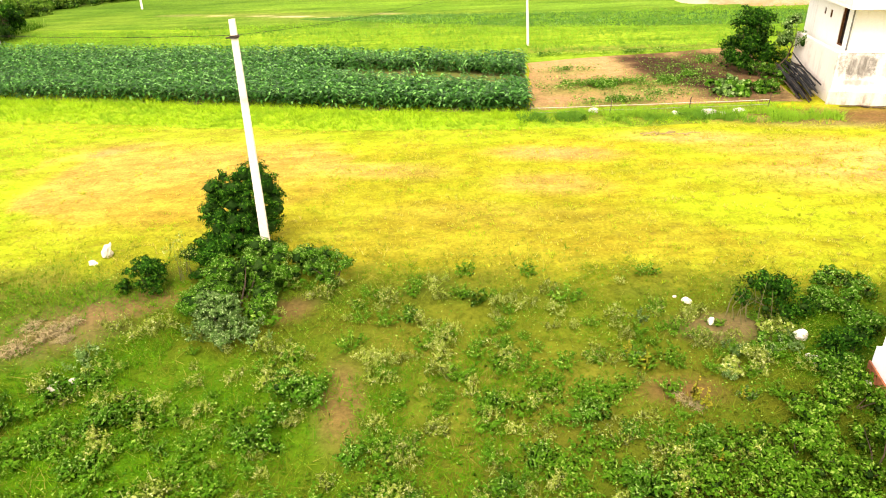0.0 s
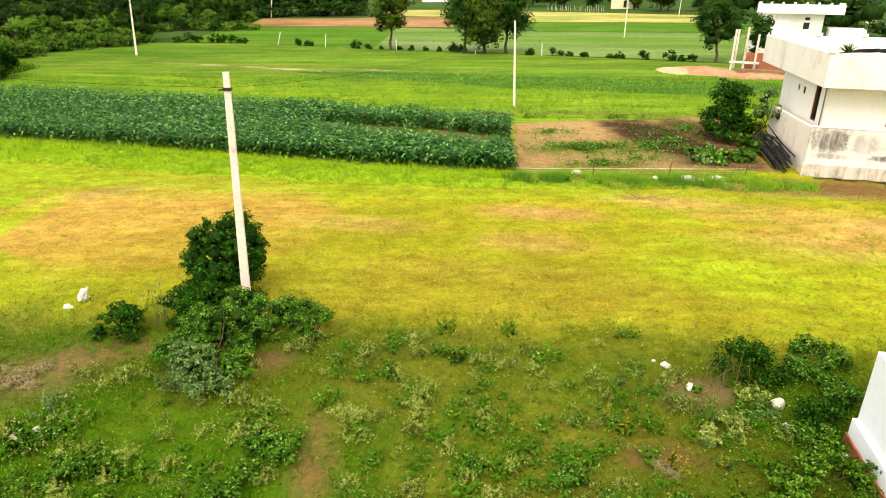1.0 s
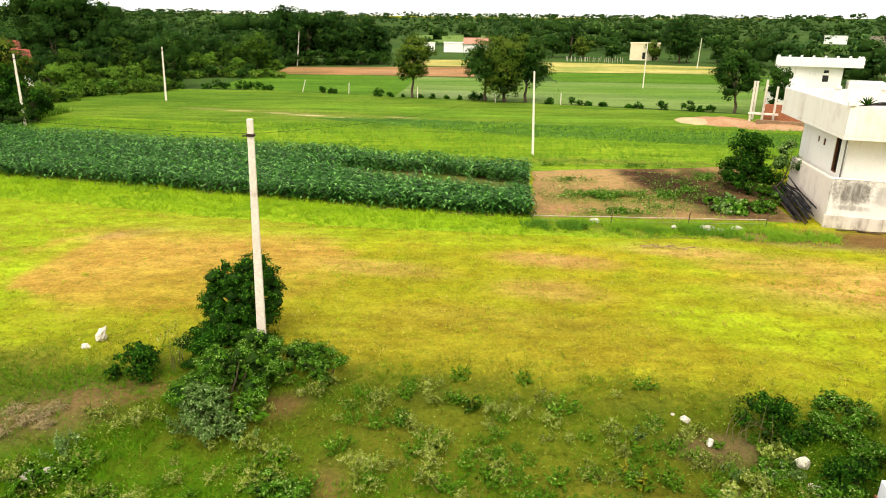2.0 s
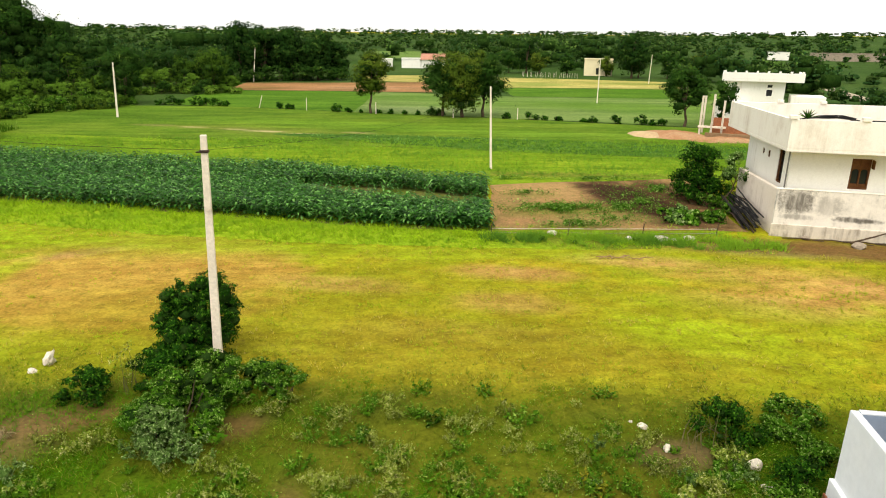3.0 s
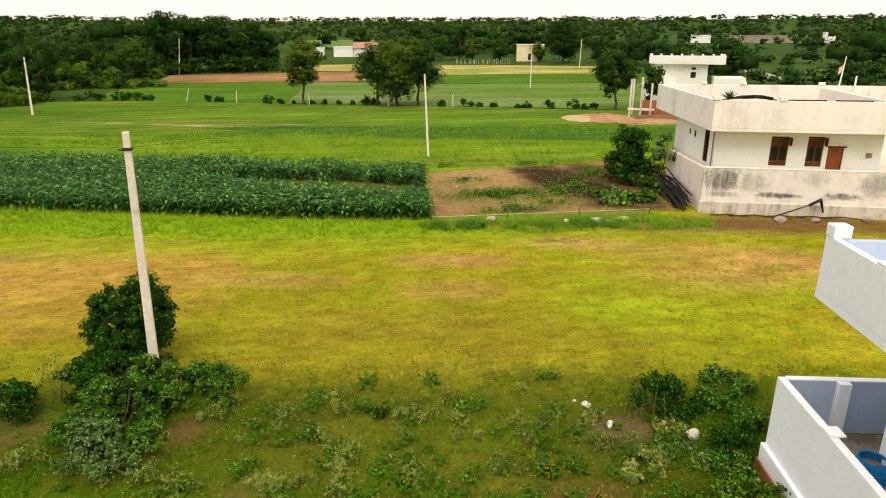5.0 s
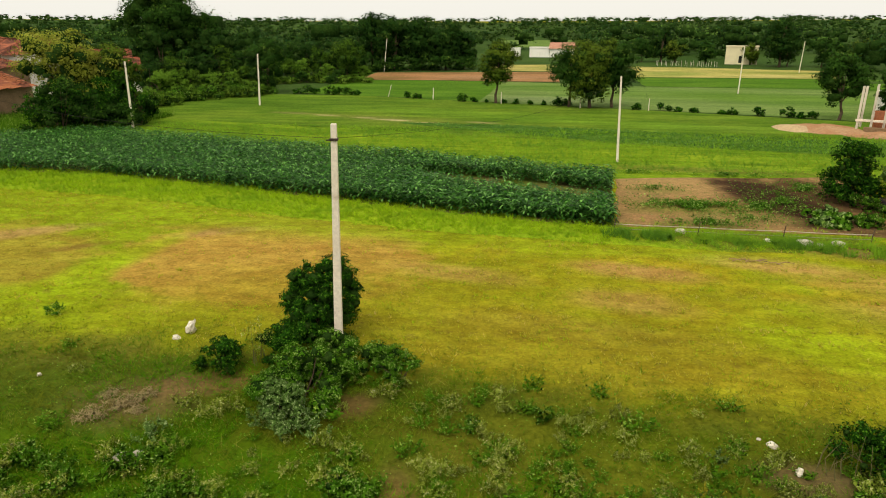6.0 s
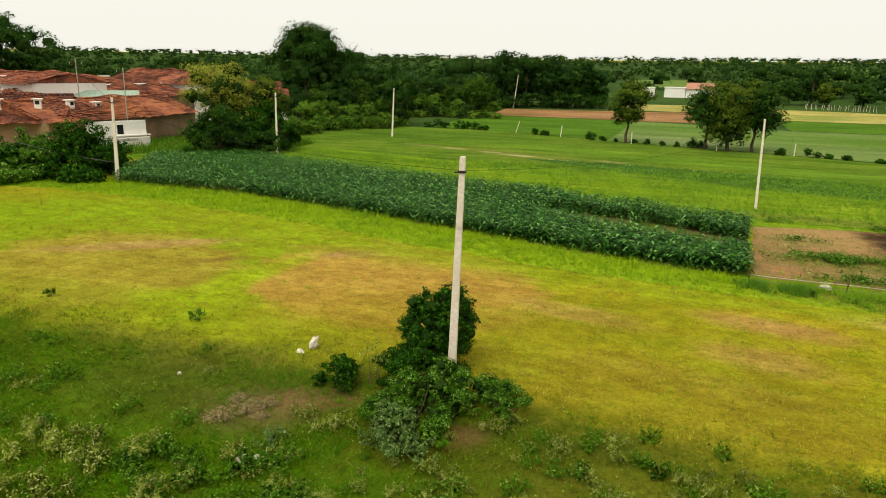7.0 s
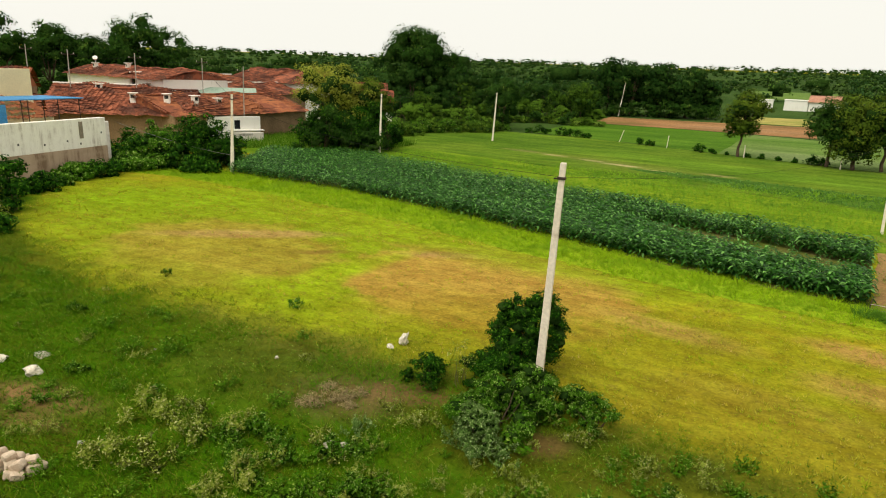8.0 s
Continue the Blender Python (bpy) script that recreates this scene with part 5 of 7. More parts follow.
def tiled_slope(L, D0, D1, z0, z1, rng, sign=1):
    """Courses of half-round tiles from the ridge at D1 down to the eave at D0."""
    nx, ny = int(L / 0.42), max(4, int(math.hypot(D1 - D0, z1 - z0) / 0.42))
    V, F = [], []
    for j in range(ny):
        for i in range(nx):
            x0, x1 = L * i / nx, L * (i + 1) / nx
            xm = (x0 + x1) / 2 + rng.normal() * 0.03
            t0, t1 = j / ny - 0.02, (j + 1) / ny + 0.03
            l0 = rng.uniform(0.1, 0.24)
            sag = -0.3 * math.sin(math.pi * i / nx * 2.3 + L) * math.sin(math.pi * j / ny) - 0.22 * math.sin(i * 0.37 + L * 3) * math.sin(1.6 * j / ny)
            p = len(V)
            for t, lift in ((t0 + rng.uniform(-0.02, 0.02), l0), (t1, 0.06)):
                d, z = D0 + (D1 - D0) * t, z0 + (z1 - z0) * t + sag
                V += [(x0, d, z + lift - 0.06), (xm, d, z + lift + 0.02), (x1, d, z + lift - 0.06)]
            F += [(p, p + 1, p + 4, p + 3), (p + 1, p + 2, p + 5, p + 4)] if sign > 0 else [(p + 3, p + 4, p + 1, p), (p + 4, p + 5, p + 2, p + 1)]
    keep = [i for i in range(0, len(F), 2) if rng.random() > 0.03]
    return V, [F[i + k] for i in keep for k in (0, 1)]


def island_tile(name, c1, c2, c3):
    m, n, l, b = material(name, 0.9)
    isl = n.new("ShaderNodeNewGeometry").outputs["Random Per Island"]
    co = n.new("ShaderNodeTexCoord").outputs["Object"]
    col = blend(n, l, isl, c1, c2)
    col = blend(n, l, remap(n, l, noise_tex(n, l, co, 0.4, 6, 0.75), 0.45, 0.56), col, c3)
    mp = n.new("ShaderNodeMapping")
    mp.inputs["Scale"].default_value = (0.5, 2.4, 2.4)
    l.new(co, mp.inputs["Vector"])
    col = blend(n, l, remap(n, l, noise_tex(n, l, mp.outputs["Vector"], 1.0, 5, 0.7), 0.52, 0.68), col, (0.075, 0.04, 0.03))
    col = blend(n, l, remap(n, l, noise_tex(n, l, co, 1.6, 5, 0.7), 0.6, 0.75, 0, 0.6), col, (0.5, 0.32, 0.22))
    l.new(col, b.inputs["Base Color"])
    bump(n, l, b, noise_tex(n, l, co, 12, 4), 0.3, 0.01)
    return m


M_RTILE = island_tile("red_country_tiles", (0.44, 0.148, 0.082), (0.17, 0.058, 0.036), (0.12, 0.05, 0.035))
M_RTILEDARK = island_tile("weathered_country_tiles", (0.30, 0.10, 0.055), (0.09, 0.04, 0.03), (0.36, 0.13, 0.06))


def tiled_house(x, y, yaw, L, D, h, hr, label, wall=None, tile=None, seed=0, wins=(), chimney=(), base=0.0, ridge_mat=None):
    wall, tile = wall or M_MUD, tile or M_RTILE
    rng = np.random.default_rng(seed)
    ob = thing("tiled_house", label, "house", (x, y, base), yaw, "village houses")
    part("front_wall", holed_wall(0, L, 0, 0.35, -0.2, h, list(wins)), wall, ob)
    part("back_wall", box((0, D - 0.35, -0.2), (L, D, h)), wall, ob)
    for a in (0, L - 0.35):
        part("gable_wall", (lambda bm: (add_box(bm, (a, 0.352, -0.2), (a + 0.35, D - 0.352, h)), bm)[1])(bmesh.new()), wall, ob)
    for a, b, c, d in wins:
        part("window", box((a, 0.2, c), (b, 0.22, d)), M_GLASS, ob, "small dark opening")
    s = (hr - h) / (D / 2)
    V, F = tiled_slope(L + 0.8, -0.7, D / 2, h - 0.7 * s, hr, rng)
    V2, F2 = tiled_slope(L + 0.8, D + 0.5, D / 2, h - 0.5 * s, hr, rng, -1)
    V = np.array(V) - [0.4, 0, 0]
    V2 = np.array(V2) - [0.4, 0, 0]
    for v, f in ((V, F), (V2, F2)):
        sl = part("roof_slope", mesh_np("roof_slope", v, np.array(f), None, tile), tile, ob, "rows of uneven clay tiles")
        sl["kind"] = "stuff"
    bm = bmesh.new()
    for k in range(int((L + 0.8) / 0.4)):
        add_tube(bm, [(-0.4 + 0.4 * k, D / 2, hr + 0.02 + rng.normal() * 0.015), (-0.4 + 0.4 * k + 0.42, D / 2, hr + 0.04)], [0.11, 0.09], 6)
    part("ridge", bm, ridge_mat or tile, ob)
    bm = bmesh.new()
    v = [bm.verts.new(p) for p in ((0, 0, h), (0, D, h), (0, D / 2, hr - 0.1), (L, 0, h), (L, D, h), (L, D / 2, hr - 0.1))]
    for f in ((0, 1, 2), (5, 4, 3), (0, 2, 5, 3), (2, 1, 4, 5), (0, 3, 4, 1)):
        bm.faces.new([v[i] for i in f])
    part("roof_frame", bm, tile, ob)
    for cx, cd, ch in chimney:
        zc = h + s * (cd if cd < D / 2 else D - cd)
        c = part("chimney", box((cx - 0.3, cd - 0.3, zc - 0.3), (cx + 0.3, cd + 0.3, zc + ch + 0.6), 0.03), M_CREAM, ob, "small whitewashed chimney vent")
        part("chimney_cap", box((cx - 0.46, cd - 0.46, zc + ch + 0.604), (cx + 0.46, cd + 0.46, zc + ch + 0.7), 0.03), M_CREAM, c)
        part("vent_slot", box((cx - 0.2, cd - 0.306, zc + ch + 0.12), (cx + 0.2, cd - 0.302, zc + ch + 0.5)), M_GLASS, c, "dark vent slot")
    return ob


tiled_house(-69.2, 39.9, 39, 14.5, 13.0, 3.2, 5.5, "long low house with a sagging red tiled roof", seed=1, chimney=((12.2, 2.4, 0.5), (8.6, 2.9, 0.3), (4.3, 6.0, 0.0)))
tiled_house(-57.7, 47.4, 88, 20.0, 11.0, 3.2, 5.0, "old house with a dark weathered tiled roof", M_MUD, M_RTILEDARK, 2, (), ((4.6, 2.4, 0.4), (8.0, 2.6, 0.0)))
tiled_house(-105.0, 66.0, -14, 34.0, 9.0, 6.4, 7.6, "long whitewashed house with a low red tiled roof", M_WHITE, M_RTILE, 3, ((24.0, 25.6, 4.6, 6.2),), ((7.0, 1.9, 0.5), (15.0, 3.6, 0.2)))
tiled_house(-77.0, 61.0, 82, 16.0, 13.0, 5.2, 7.0, "house with a dark brown and red tiled roof", M_MUD, M_RTILEDARK, 4, (), ((9.0, 1.5, 0.7),), ridge_mat=M_CREAM)
tiled_house(-93.0, 88.0, -8, 21.0, 12.0, 6.0, 8.0, "large house under a red tiled roof", M_CREAM, M_RTILE, 5, ((16.0, 16.8, 4.8, 5.6),))
tiled_house(-68.0, 69.0, 98, 14.0, 11.0, 4.6, 6.0, "house with a sagging orange tiled roof", M_MUD, M_RTILE, 6, ridge_mat=M_CREAM)
tiled_house(-81.5, 48.0, 40, 12.0, 9.0, 3.8, 5.5, "low house with patched brown tiles", M_CREAM, M_RTILE, 11, ridge_mat=M_CREAM)
tiled_house(-69.4, 92.0, 35, 7.5, 8.0, 4.6, 6.3, "red tiled house half hidden by trees", M_CREAM, M_RTILE, 7)
tiled_house(-63.4, 89.2, 35, 5.0, 6.0, 3.6, 5.2, "small red tiled house half hidden by trees", M_CREAM, M_RTILE, 8)
tiled_house(-77.0, 33.0, 50, 9.0, 7.0, 5.4, 7.3, "tiled house at the village's edge", M_MUD, M_RTILEDARK, 9)
tiled_house(-66.0, 27.5, 54, 9.0, 6.0, 3.2, 5.0, "low shed with a dark tiled roof", M_MUD, M_RTILEDARK, 10)
ob = solo("tin_roof", box((0, 0, 0), (8.5, 1.6, 0.08), 0.02), M_GREENTIN, "faded green sheet-metal roof", "roof sheet")
ob.matrix_basis = pose(-71.2, 61.2, 4.7, 28, 0, 47)
gable = thing("house_end", "whitewashed end of a village house with a low yard wall", "wall", (-57.3, 51.3, 0), 63)
part("wall", holed_wall(0, 6.0, 0, 0.3, -0.1, 2.9, [(3.0, 3.7, 1.5, 2.5)]), M_WHITE, gable)
part("opening", box((3.0, 0.2, 1.5), (3.7, 0.22, 2.5)), M_GLASS, gable, "small dark window opening")
part("sill", box((2.6, -0.5, 1.3), (6.3, -0.004, 1.42), 0.01), M_WHITE, gable)
part("yard_wall", box((1.6, -1.6, -0.1), (5.8, -1.3, 1.25), 0.03), M_STAINED, gable, "stained low yard wall")
dish = solo("satellite_dish", tube([(0, 0, 0), (0, 0, 0.7), (0.05, -0.05, 0.75), (0.2, -0.2, 0.95)], [0.03, 0.03, 0.3, 0.38], 14), M_WHITE, "white satellite dish on a tiled roof", "dish")
dish.location = (-97.4, 66.0, 7.9)

vwall = thing("village_wall", "stained whitewashed wall with bare mortar at its foot", "wall", (-48.4, 33.07, 0), 282)
part("stone_base", box((0, -0.5, -0.1), (14, 0.0, 1.95), 0.03), M_BAREMORTAR, vwall, "bare brown mortar base")
part("plaster", box((0, -0.55, 1.954), (14, -0.03, 4.15), 0.03), M_VILLAGEWASH, vwall)
for x, z in ((0.5, 3.0), (3.8, 2.6), (5.8, 2.5), (2.6, 2.3), (7.9, 2.7)):
    part("drain_hole", box((x - 0.07, -0.034, z - 0.07), (x + 0.07, -0.026, z + 0.07), 0.002), M_IRON, vwall, "small dark drain hole")
part("end_wall", box((-1.6, -1.6, -0.1), (-0.02, -1.2, 3.7), 0.03), M_STAINED, vwall, "stained side wall")
part("spout", box((2.3, -0.028, 2.7), (2.65, 0.02, 3.95), 0.01), M_SCREED, vwall, "dark rain spout stain board")
part("terrace", box((0.4, -8.4, 3.3), (14, -0.56, 3.5), 0.02), M_YELLOWWASH, vwall)
part("upper_wall", box((-1.4, -8.9, 0), (12, -8.6, 7.6), 0.02), M_YELLOWWASH, vwall, "cream-yellow upper wall")
canopy = thing("blue_canopy", "blue sheet-metal canopy on thin iron posts", "canopy", (-48.4, 33.07, 0), 282)
part("sheet", box((0.3, -5.6, 5.55), (10, -1.6, 5.62), 0.01), M_BLUESHEET, canopy)
for x in (0.6, 2.6, 5.2, 8.2):
    for y in (-5.4, -1.8):
        part("post", tube([(x, y, 3.504), (x, y, 5.546)], [0.04, 0.04], 6), M_IRON, canopy)
part("side_sheet", box((7.1, -1.7, 3.504), (9.6, -1.63, 5.3), 0.01), M_BLUESHEET, canopy, "blue side sheet")

shed = thing("shed_roof", "dark weathered tiled lean-to roof under the canopy", "roof", (-48.4, 33.07, 0), 282)
for k, (x0, y0, y1, z0, z1, L) in enumerate(((-1.3, -6.0, -8.55, 3.75, 5.1, 9.0),)):
    V, F = tiled_slope(L, y0, y1, z0, z1, np.random.default_rng(90 + k), -1)
    sl = part("roof_slope", mesh_np("roof_slope", np.array(V) + [x0, 0, 0], np.array(F), None, M_RTILEDARK), M_RTILEDARK, shed, "rows of dark uneven tiles")
    sl["kind"] = "stuff"
    part("front_wall", box((x0 + 0.2, y0 - 0.5, 3.504), (x0 + L - 0.2, y0 - 0.3, 3.8), 0.02), M_YELLOWWASH, shed, "low cream front wall")

# ---- crop ----


def along(line, u):
    """A point at the share u of a line of points."""
    n = len(line) - 1
    i = min(int(u * n), n - 1)
    return Vector(line[i]).lerp(Vector(line[i + 1]), u * n - i)


def leafy_crop(rng):
    """Upright plants in rows, with broad drooping leaves up the stalk."""
    P = []
    rows = 27
    for j in range(rows):
        n = 225
        for i in range(n):
            u, v = (i + rng.uniform(-0.4, 0.4)) / n, (j + 0.5 + rng.normal() * 0.1) / rows
            p = along(CORN_FRONT, min(max(u, 0), 1)).lerp(along(CORN_BACK, min(max(u, 0), 1)), v)
            bare = math.hypot((p.x + 0.6) / 6.6, (p.y - 37.3 + 0.38 * (p.x + 0.6)) / 1.85)
            if bare < 1 and rng.random() > 0.16 or rng.random() < 0.04:
                continue
            low = 0.55 if bare < 1 else 0.76 if bare < 1.45 and p.y < 37.3 - 0.38 * (p.x + 0.6) or (u > 0.7 and rng.random() < 0.15) else 1.0
            P.append((p.x, p.y, low * rng.uniform(0.85, 1.2) * (0.92 + 0.14 * noise.noise((p.x * 0.4, p.y * 0.4, 2)))))
    P = np.array(P)
    k, L = len(P), 10
    X = np.repeat(P, L, axis=0)
    n = len(X)
    lev = np.tile(np.arange(L), k) / L
    H = X[:, 2] * 1.02
    az = np.tile(np.arange(L) * 2.4, k) + np.repeat(rng.uniform(0, 2 * np.pi, k), L) + rng.normal(size=n) * 0.5
    ln = H * (0.36 + 0.08 * np.sin(lev * 3)) * rng.uniform(0.8, 1.2, n)
    up = 0.45 + 0.35 * lev + rng.normal(size=n) * 0.15
    z0 = H * (0.22 + 0.68 * lev)
    d = np.stack([np.cos(az), np.sin(az)], 1)
    s = np.stack([-np.sin(az), np.cos(az)], 1)
    w = 0.054 * rng.uniform(0.8, 1.3, n) * np.minimum(1.0, H)
    V = np.empty((n, 7, 3))
    for q, (t, ww) in enumerate(((0.0, 0.5), (0.4, 1.0), (0.75, 0.8))):
        r = ln * (t * np.cos(up * 0.8))
        z = z0 + ln * (t * np.sin(up) - 0.75 * t * t)
        c = X[:, :2] + d * r[:, None]
        V[:, 2 * q, :2], V[:, 2 * q + 1, :2] = c - s * (w * ww)[:, None], c + s * (w * ww)[:, None]
        V[:, 2 * q, 2] = V[:, 2 * q + 1, 2] = z
    V[:, 6, :2] = X[:, :2] + d * (ln * np.cos(up * 0.8))[:, None]
    V[:, 6, 2] = np.maximum(0.06, z0 + ln * (np.sin(up) - 0.78))
    o = np.arange(n)[:, None] * 7
    F = np.concatenate([o + [0, 1, 3], o + [0, 3, 2], o + [2, 3, 5], o + [2, 5, 4], o + [4, 5, 6]])
    NV = np.cross(np.concatenate([s, np.zeros((n, 1))], 1), np.stack([d[:, 0] * np.cos(up * 0.5), d[:, 1] * np.cos(up * 0.5), np.sin(up) * 0.2], 1)) * -1
    NV *= np.sign(NV[:, 2:3] + 1e-6)
    NV = NV / np.linalg.norm(NV, axis=1, keepdims=True) + rng.normal(size=(n, 3)) * 0.35
    C = V.reshape(-1, 3)
    front = (np.cross(C[F[:, 1]] - C[F[:, 0]], C[F[:, 2]] - C[F[:, 0]]) * [0, -1, 0.6]).sum(1) > 0
    return C + [0, 0, 0.03], np.where(front[:, None], F, F[:, ::-1]), np.repeat(NV, 7, axis=0)


ob = tagged(new("field_crop", mesh_np("field_crop", *leafy_crop(np.random.default_rng(11)), M_CORN)), "dense dark green leafy crop in rows", "crop", "", "stuff")

# ---- grass ----


def inside(x, y, line_a, line_b):
    """Whether points lie between two lines given as y over x."""
    a, b = np.array(line_a), np.array(line_b)
    return (y > np.interp(x, a[:, 0], a[:, 1])) & (y < np.interp(x, b[:, 0], b[:, 1])) & (x > a[0, 0]) & (x < a[-1, 0])


def cover(name, n, xr, yr, keep, h, w, k, mat, label, category, lean=0.45, seed=1, zoff=0.02):
    rng = np.random.default_rng(seed)
    x, y = rng.uniform(*xr, n), rng.uniform(*yr, n)
    q = keep(x, y, rng)
    x, y = x[q], y[q]
    hh = h * (0.6 + 0.8 * rng.random(len(x)))
    V, F, S = blades(rng, x, y, np.full(len(x), zoff), hh, w, k, lean)
    return tagged(new(name, mesh_np(name, V, F, S, mat)), label, category, "", "stuff")


def lumpy(x, y, s, seed):
    """Cheap smooth noise in 0..1 over the ground."""
    return 0.5 + 0.25 * (np.sin(x * s + seed) * np.cos(y * s * 1.3 - seed * 2) + np.sin((x + y) * s * 0.6 + seed * 3) * np.cos((x - y * 0.7) * s * 0.9))


DRY_RINGS = ((-23.6, 21.3, 6.4, 5.0), (-10.7, 24.2, 6.3, 5.5))


def on_hay(x, y, r):
    """Where the mown field's stubble stands: thin on the dry rings, uneven elsewhere."""
    dry = np.any([np.hypot((x - a) / c, (y - b) / d) < 1 for a, b, c, d in DRY_RINGS], axis=0)
    foot = np.hypot((x - 22) / 6.5, (y - 26.4 + 0.25 * (x - 22)) / 1.6) < 1
    return ~foot & inside(x, y + r.normal(size=len(x)) * 0.35, HAY_FRONT, HAY_BACK) & (r.random(len(x)) < (0.3 + 0.7 * lumpy(x, y, 1.7, 3)) * np.where(dry, 0.22, 1.0))


cover("hay_stubble", 34000, (-44, 32), (9, 34), on_hay, 0.04, 0.013, 4, M_HAYBLADE, "short dry stubble of the mown field", "grass", 1.6, 21)
cover("hay_tufts", 46000, (-44, 32), (9, 34), lambda x, y, r: on_hay(x, y, r) & (lumpy(x * 0.8, y * 2.2, 2.1, 5) + 0.3 * (lumpy(x, y, 7.0, 4) - 0.5) > 0.46), 0.095, 0.016, 7, M_HAYBLADE, "yellow-green tufts regrowing in rows on the mown field", "grass", 0.75, 29)
VF = [(x, y - 0.3) for x, y in HAY_BACK[:-2]] + [(16, 27.4)]
VB = [(-47, 39), (-40, 38.4), (-28.5, 38), (-19, 36), (-10, 33.6), (-2.5, 31.6), (4, 30.4), (16, 29.6)]
cover("verge_grass", 24000, (-46, 16), (27, 39), lambda x, y, r: inside(x, y - np.abs(r.normal(size=len(x))) * 0.7 + 0.6 * (lumpy(x, y, 1.1, 8) - 0.3), VF, VB) & ((x < 4) | (r.random(len(x)) < 0.35 * lumpy(x, y, 1.2, 5) * 2)), 0.17, 0.024, 7, M_VERGEBLADE, "lush bright green grass on the verge", "grass", 1.0, 22)
VR = [(-40, 37.2), (-28.5, 36.9), (-19, 34.8), (-10, 32.4), (-2.5, 30.4), (3.6, 29.3)]
cover("verge_tufts", 5200, (-40, 3.6), (28.5, 38), lambda x, y, r: inside(x, y + r.normal(size=len(x)) * 0.2, [(a, b - 0.5) for a, b in VR], [(a, b + 0.35) for a, b in VR]) & (r.random(len(x)) < 1.5 * lumpy(x, y, 1.9, 6) - 0.2), 0.30, 0.03, 9, M_VERGEBLADE, "tall tufts of grass at the crop's foot", "grass", 0.7, 28)
cover("meadow_grass", 20000, (-50, 34), (41, 62), lambda x, y, r: ~inside(x, y, [(-50, 30), (34, 28)], [(-50, 46.5), (-46, 48), (-37.5, 52.6), (-24, 48.7), (-10, 44.8), (4.8, 41), (5.2, 44), (19, 44), (19.5, 40), (34, 38)]), 0.2, 0.045, 3, M_MEADOWBLADE, "tall light green meadow grass", "grass", 1.0, 23, 0.05)
cover("dark_crop", 12000, (-14, 34), (50, 68), lambda x, y, r: inside(x, y + r.normal(size=len(x)) * 0.3, [(-14, 65), (-4, 59.8), (6.7, 55.3), (21.8, 52), (34, 50)], [(-14, 65.6), (-4, 65.2), (7.6, 63), (24.8, 59.4), (34, 57)]) & (r.random(len(x)) < 0.3 + 0.7 * lumpy(x, y, 0.7, 2)), 0.12, 0.05, 3, M_CORN, "low dark green crop in a strip", "crop", 0.5, 24, 0.08)


def scrub_keep(x, y, r):
    a = np.array(HAY_FRONT)
    edge = np.interp(x, a[:, 0], a[:, 1]) + 1.3 * (lumpy(x, y, 2.2, 1) - 0.5) + r.normal(size=len(x)) * 0.9
    bare = np.zeros(len(x))
    for cx, cy, rx, ry, tn, so, c, k in SCRUB_PATCHES[:7]:
        bare = np.maximum(bare, np.clip(1.5 - np.hypot((x - cx) / rx, (y - cy) / ry), 0, 1))
    own = (x > 8.0 - 0.28 * (9.7 - y)) & (y < 10.6)
    return (y < edge) & ~own & (r.random(len(x)) < (0.25 + 0.75 * lumpy(x, y, 1.5, 2)) * (1 - 0.85 * bare))


cover("scrub_grass", 76000, (-34, 13), (4.5, 17.5), scrub_keep, 0.13, 0.015, 4, M_GRASS, "rough mixed scrub grass", "grass", 1.5, 25)
cover("lush_grass", 56000, (-32, 2), (5, 15), lambda x, y, r: scrub_keep(x, y + 0.8, r) & (lumpy(x, y, 0.5, 9) + 0.25 * np.clip(-x / 10 - 0.8, -1, 1) + 0.1 * (y < 10.5) > 0.47), 0.12, 0.015, 4, M_LUSH, "lush dark green grass in the scrub", "grass", 1.5, 27)
rng = np.random.default_rng(31)


def litter(rng, n):
    """Broad low leaves of creeping weeds between the grass."""
    x, y = rng.uniform(-34, 12, n), rng.uniform(4.5, 17, n)
    q = scrub_keep(x, y, rng) & (lumpy(x, y, 2.6, 7) + 0.3 * lumpy(x, y, 9, 3) > 0.52)
    P = np.stack([x[q], y[q], rng.uniform(0.03, 0.22, q.sum())], 1)
    N = rng.normal(size=P.shape) * 0.5 + [0, 0, 1.0]
    return leaf_cards(P, N, 0.05, rng, 0.6, 0.15, N * 0 + [0, 0, 1.0], 0.5)


tagged(new("creeping_weeds", mesh_np("creeping_weeds", *litter(rng, 90000), M_WEED)), "low broad-leaved weeds covering the scrub", "weeds", "", "stuff")

# ---- shrubs and weeds of the foreground ----


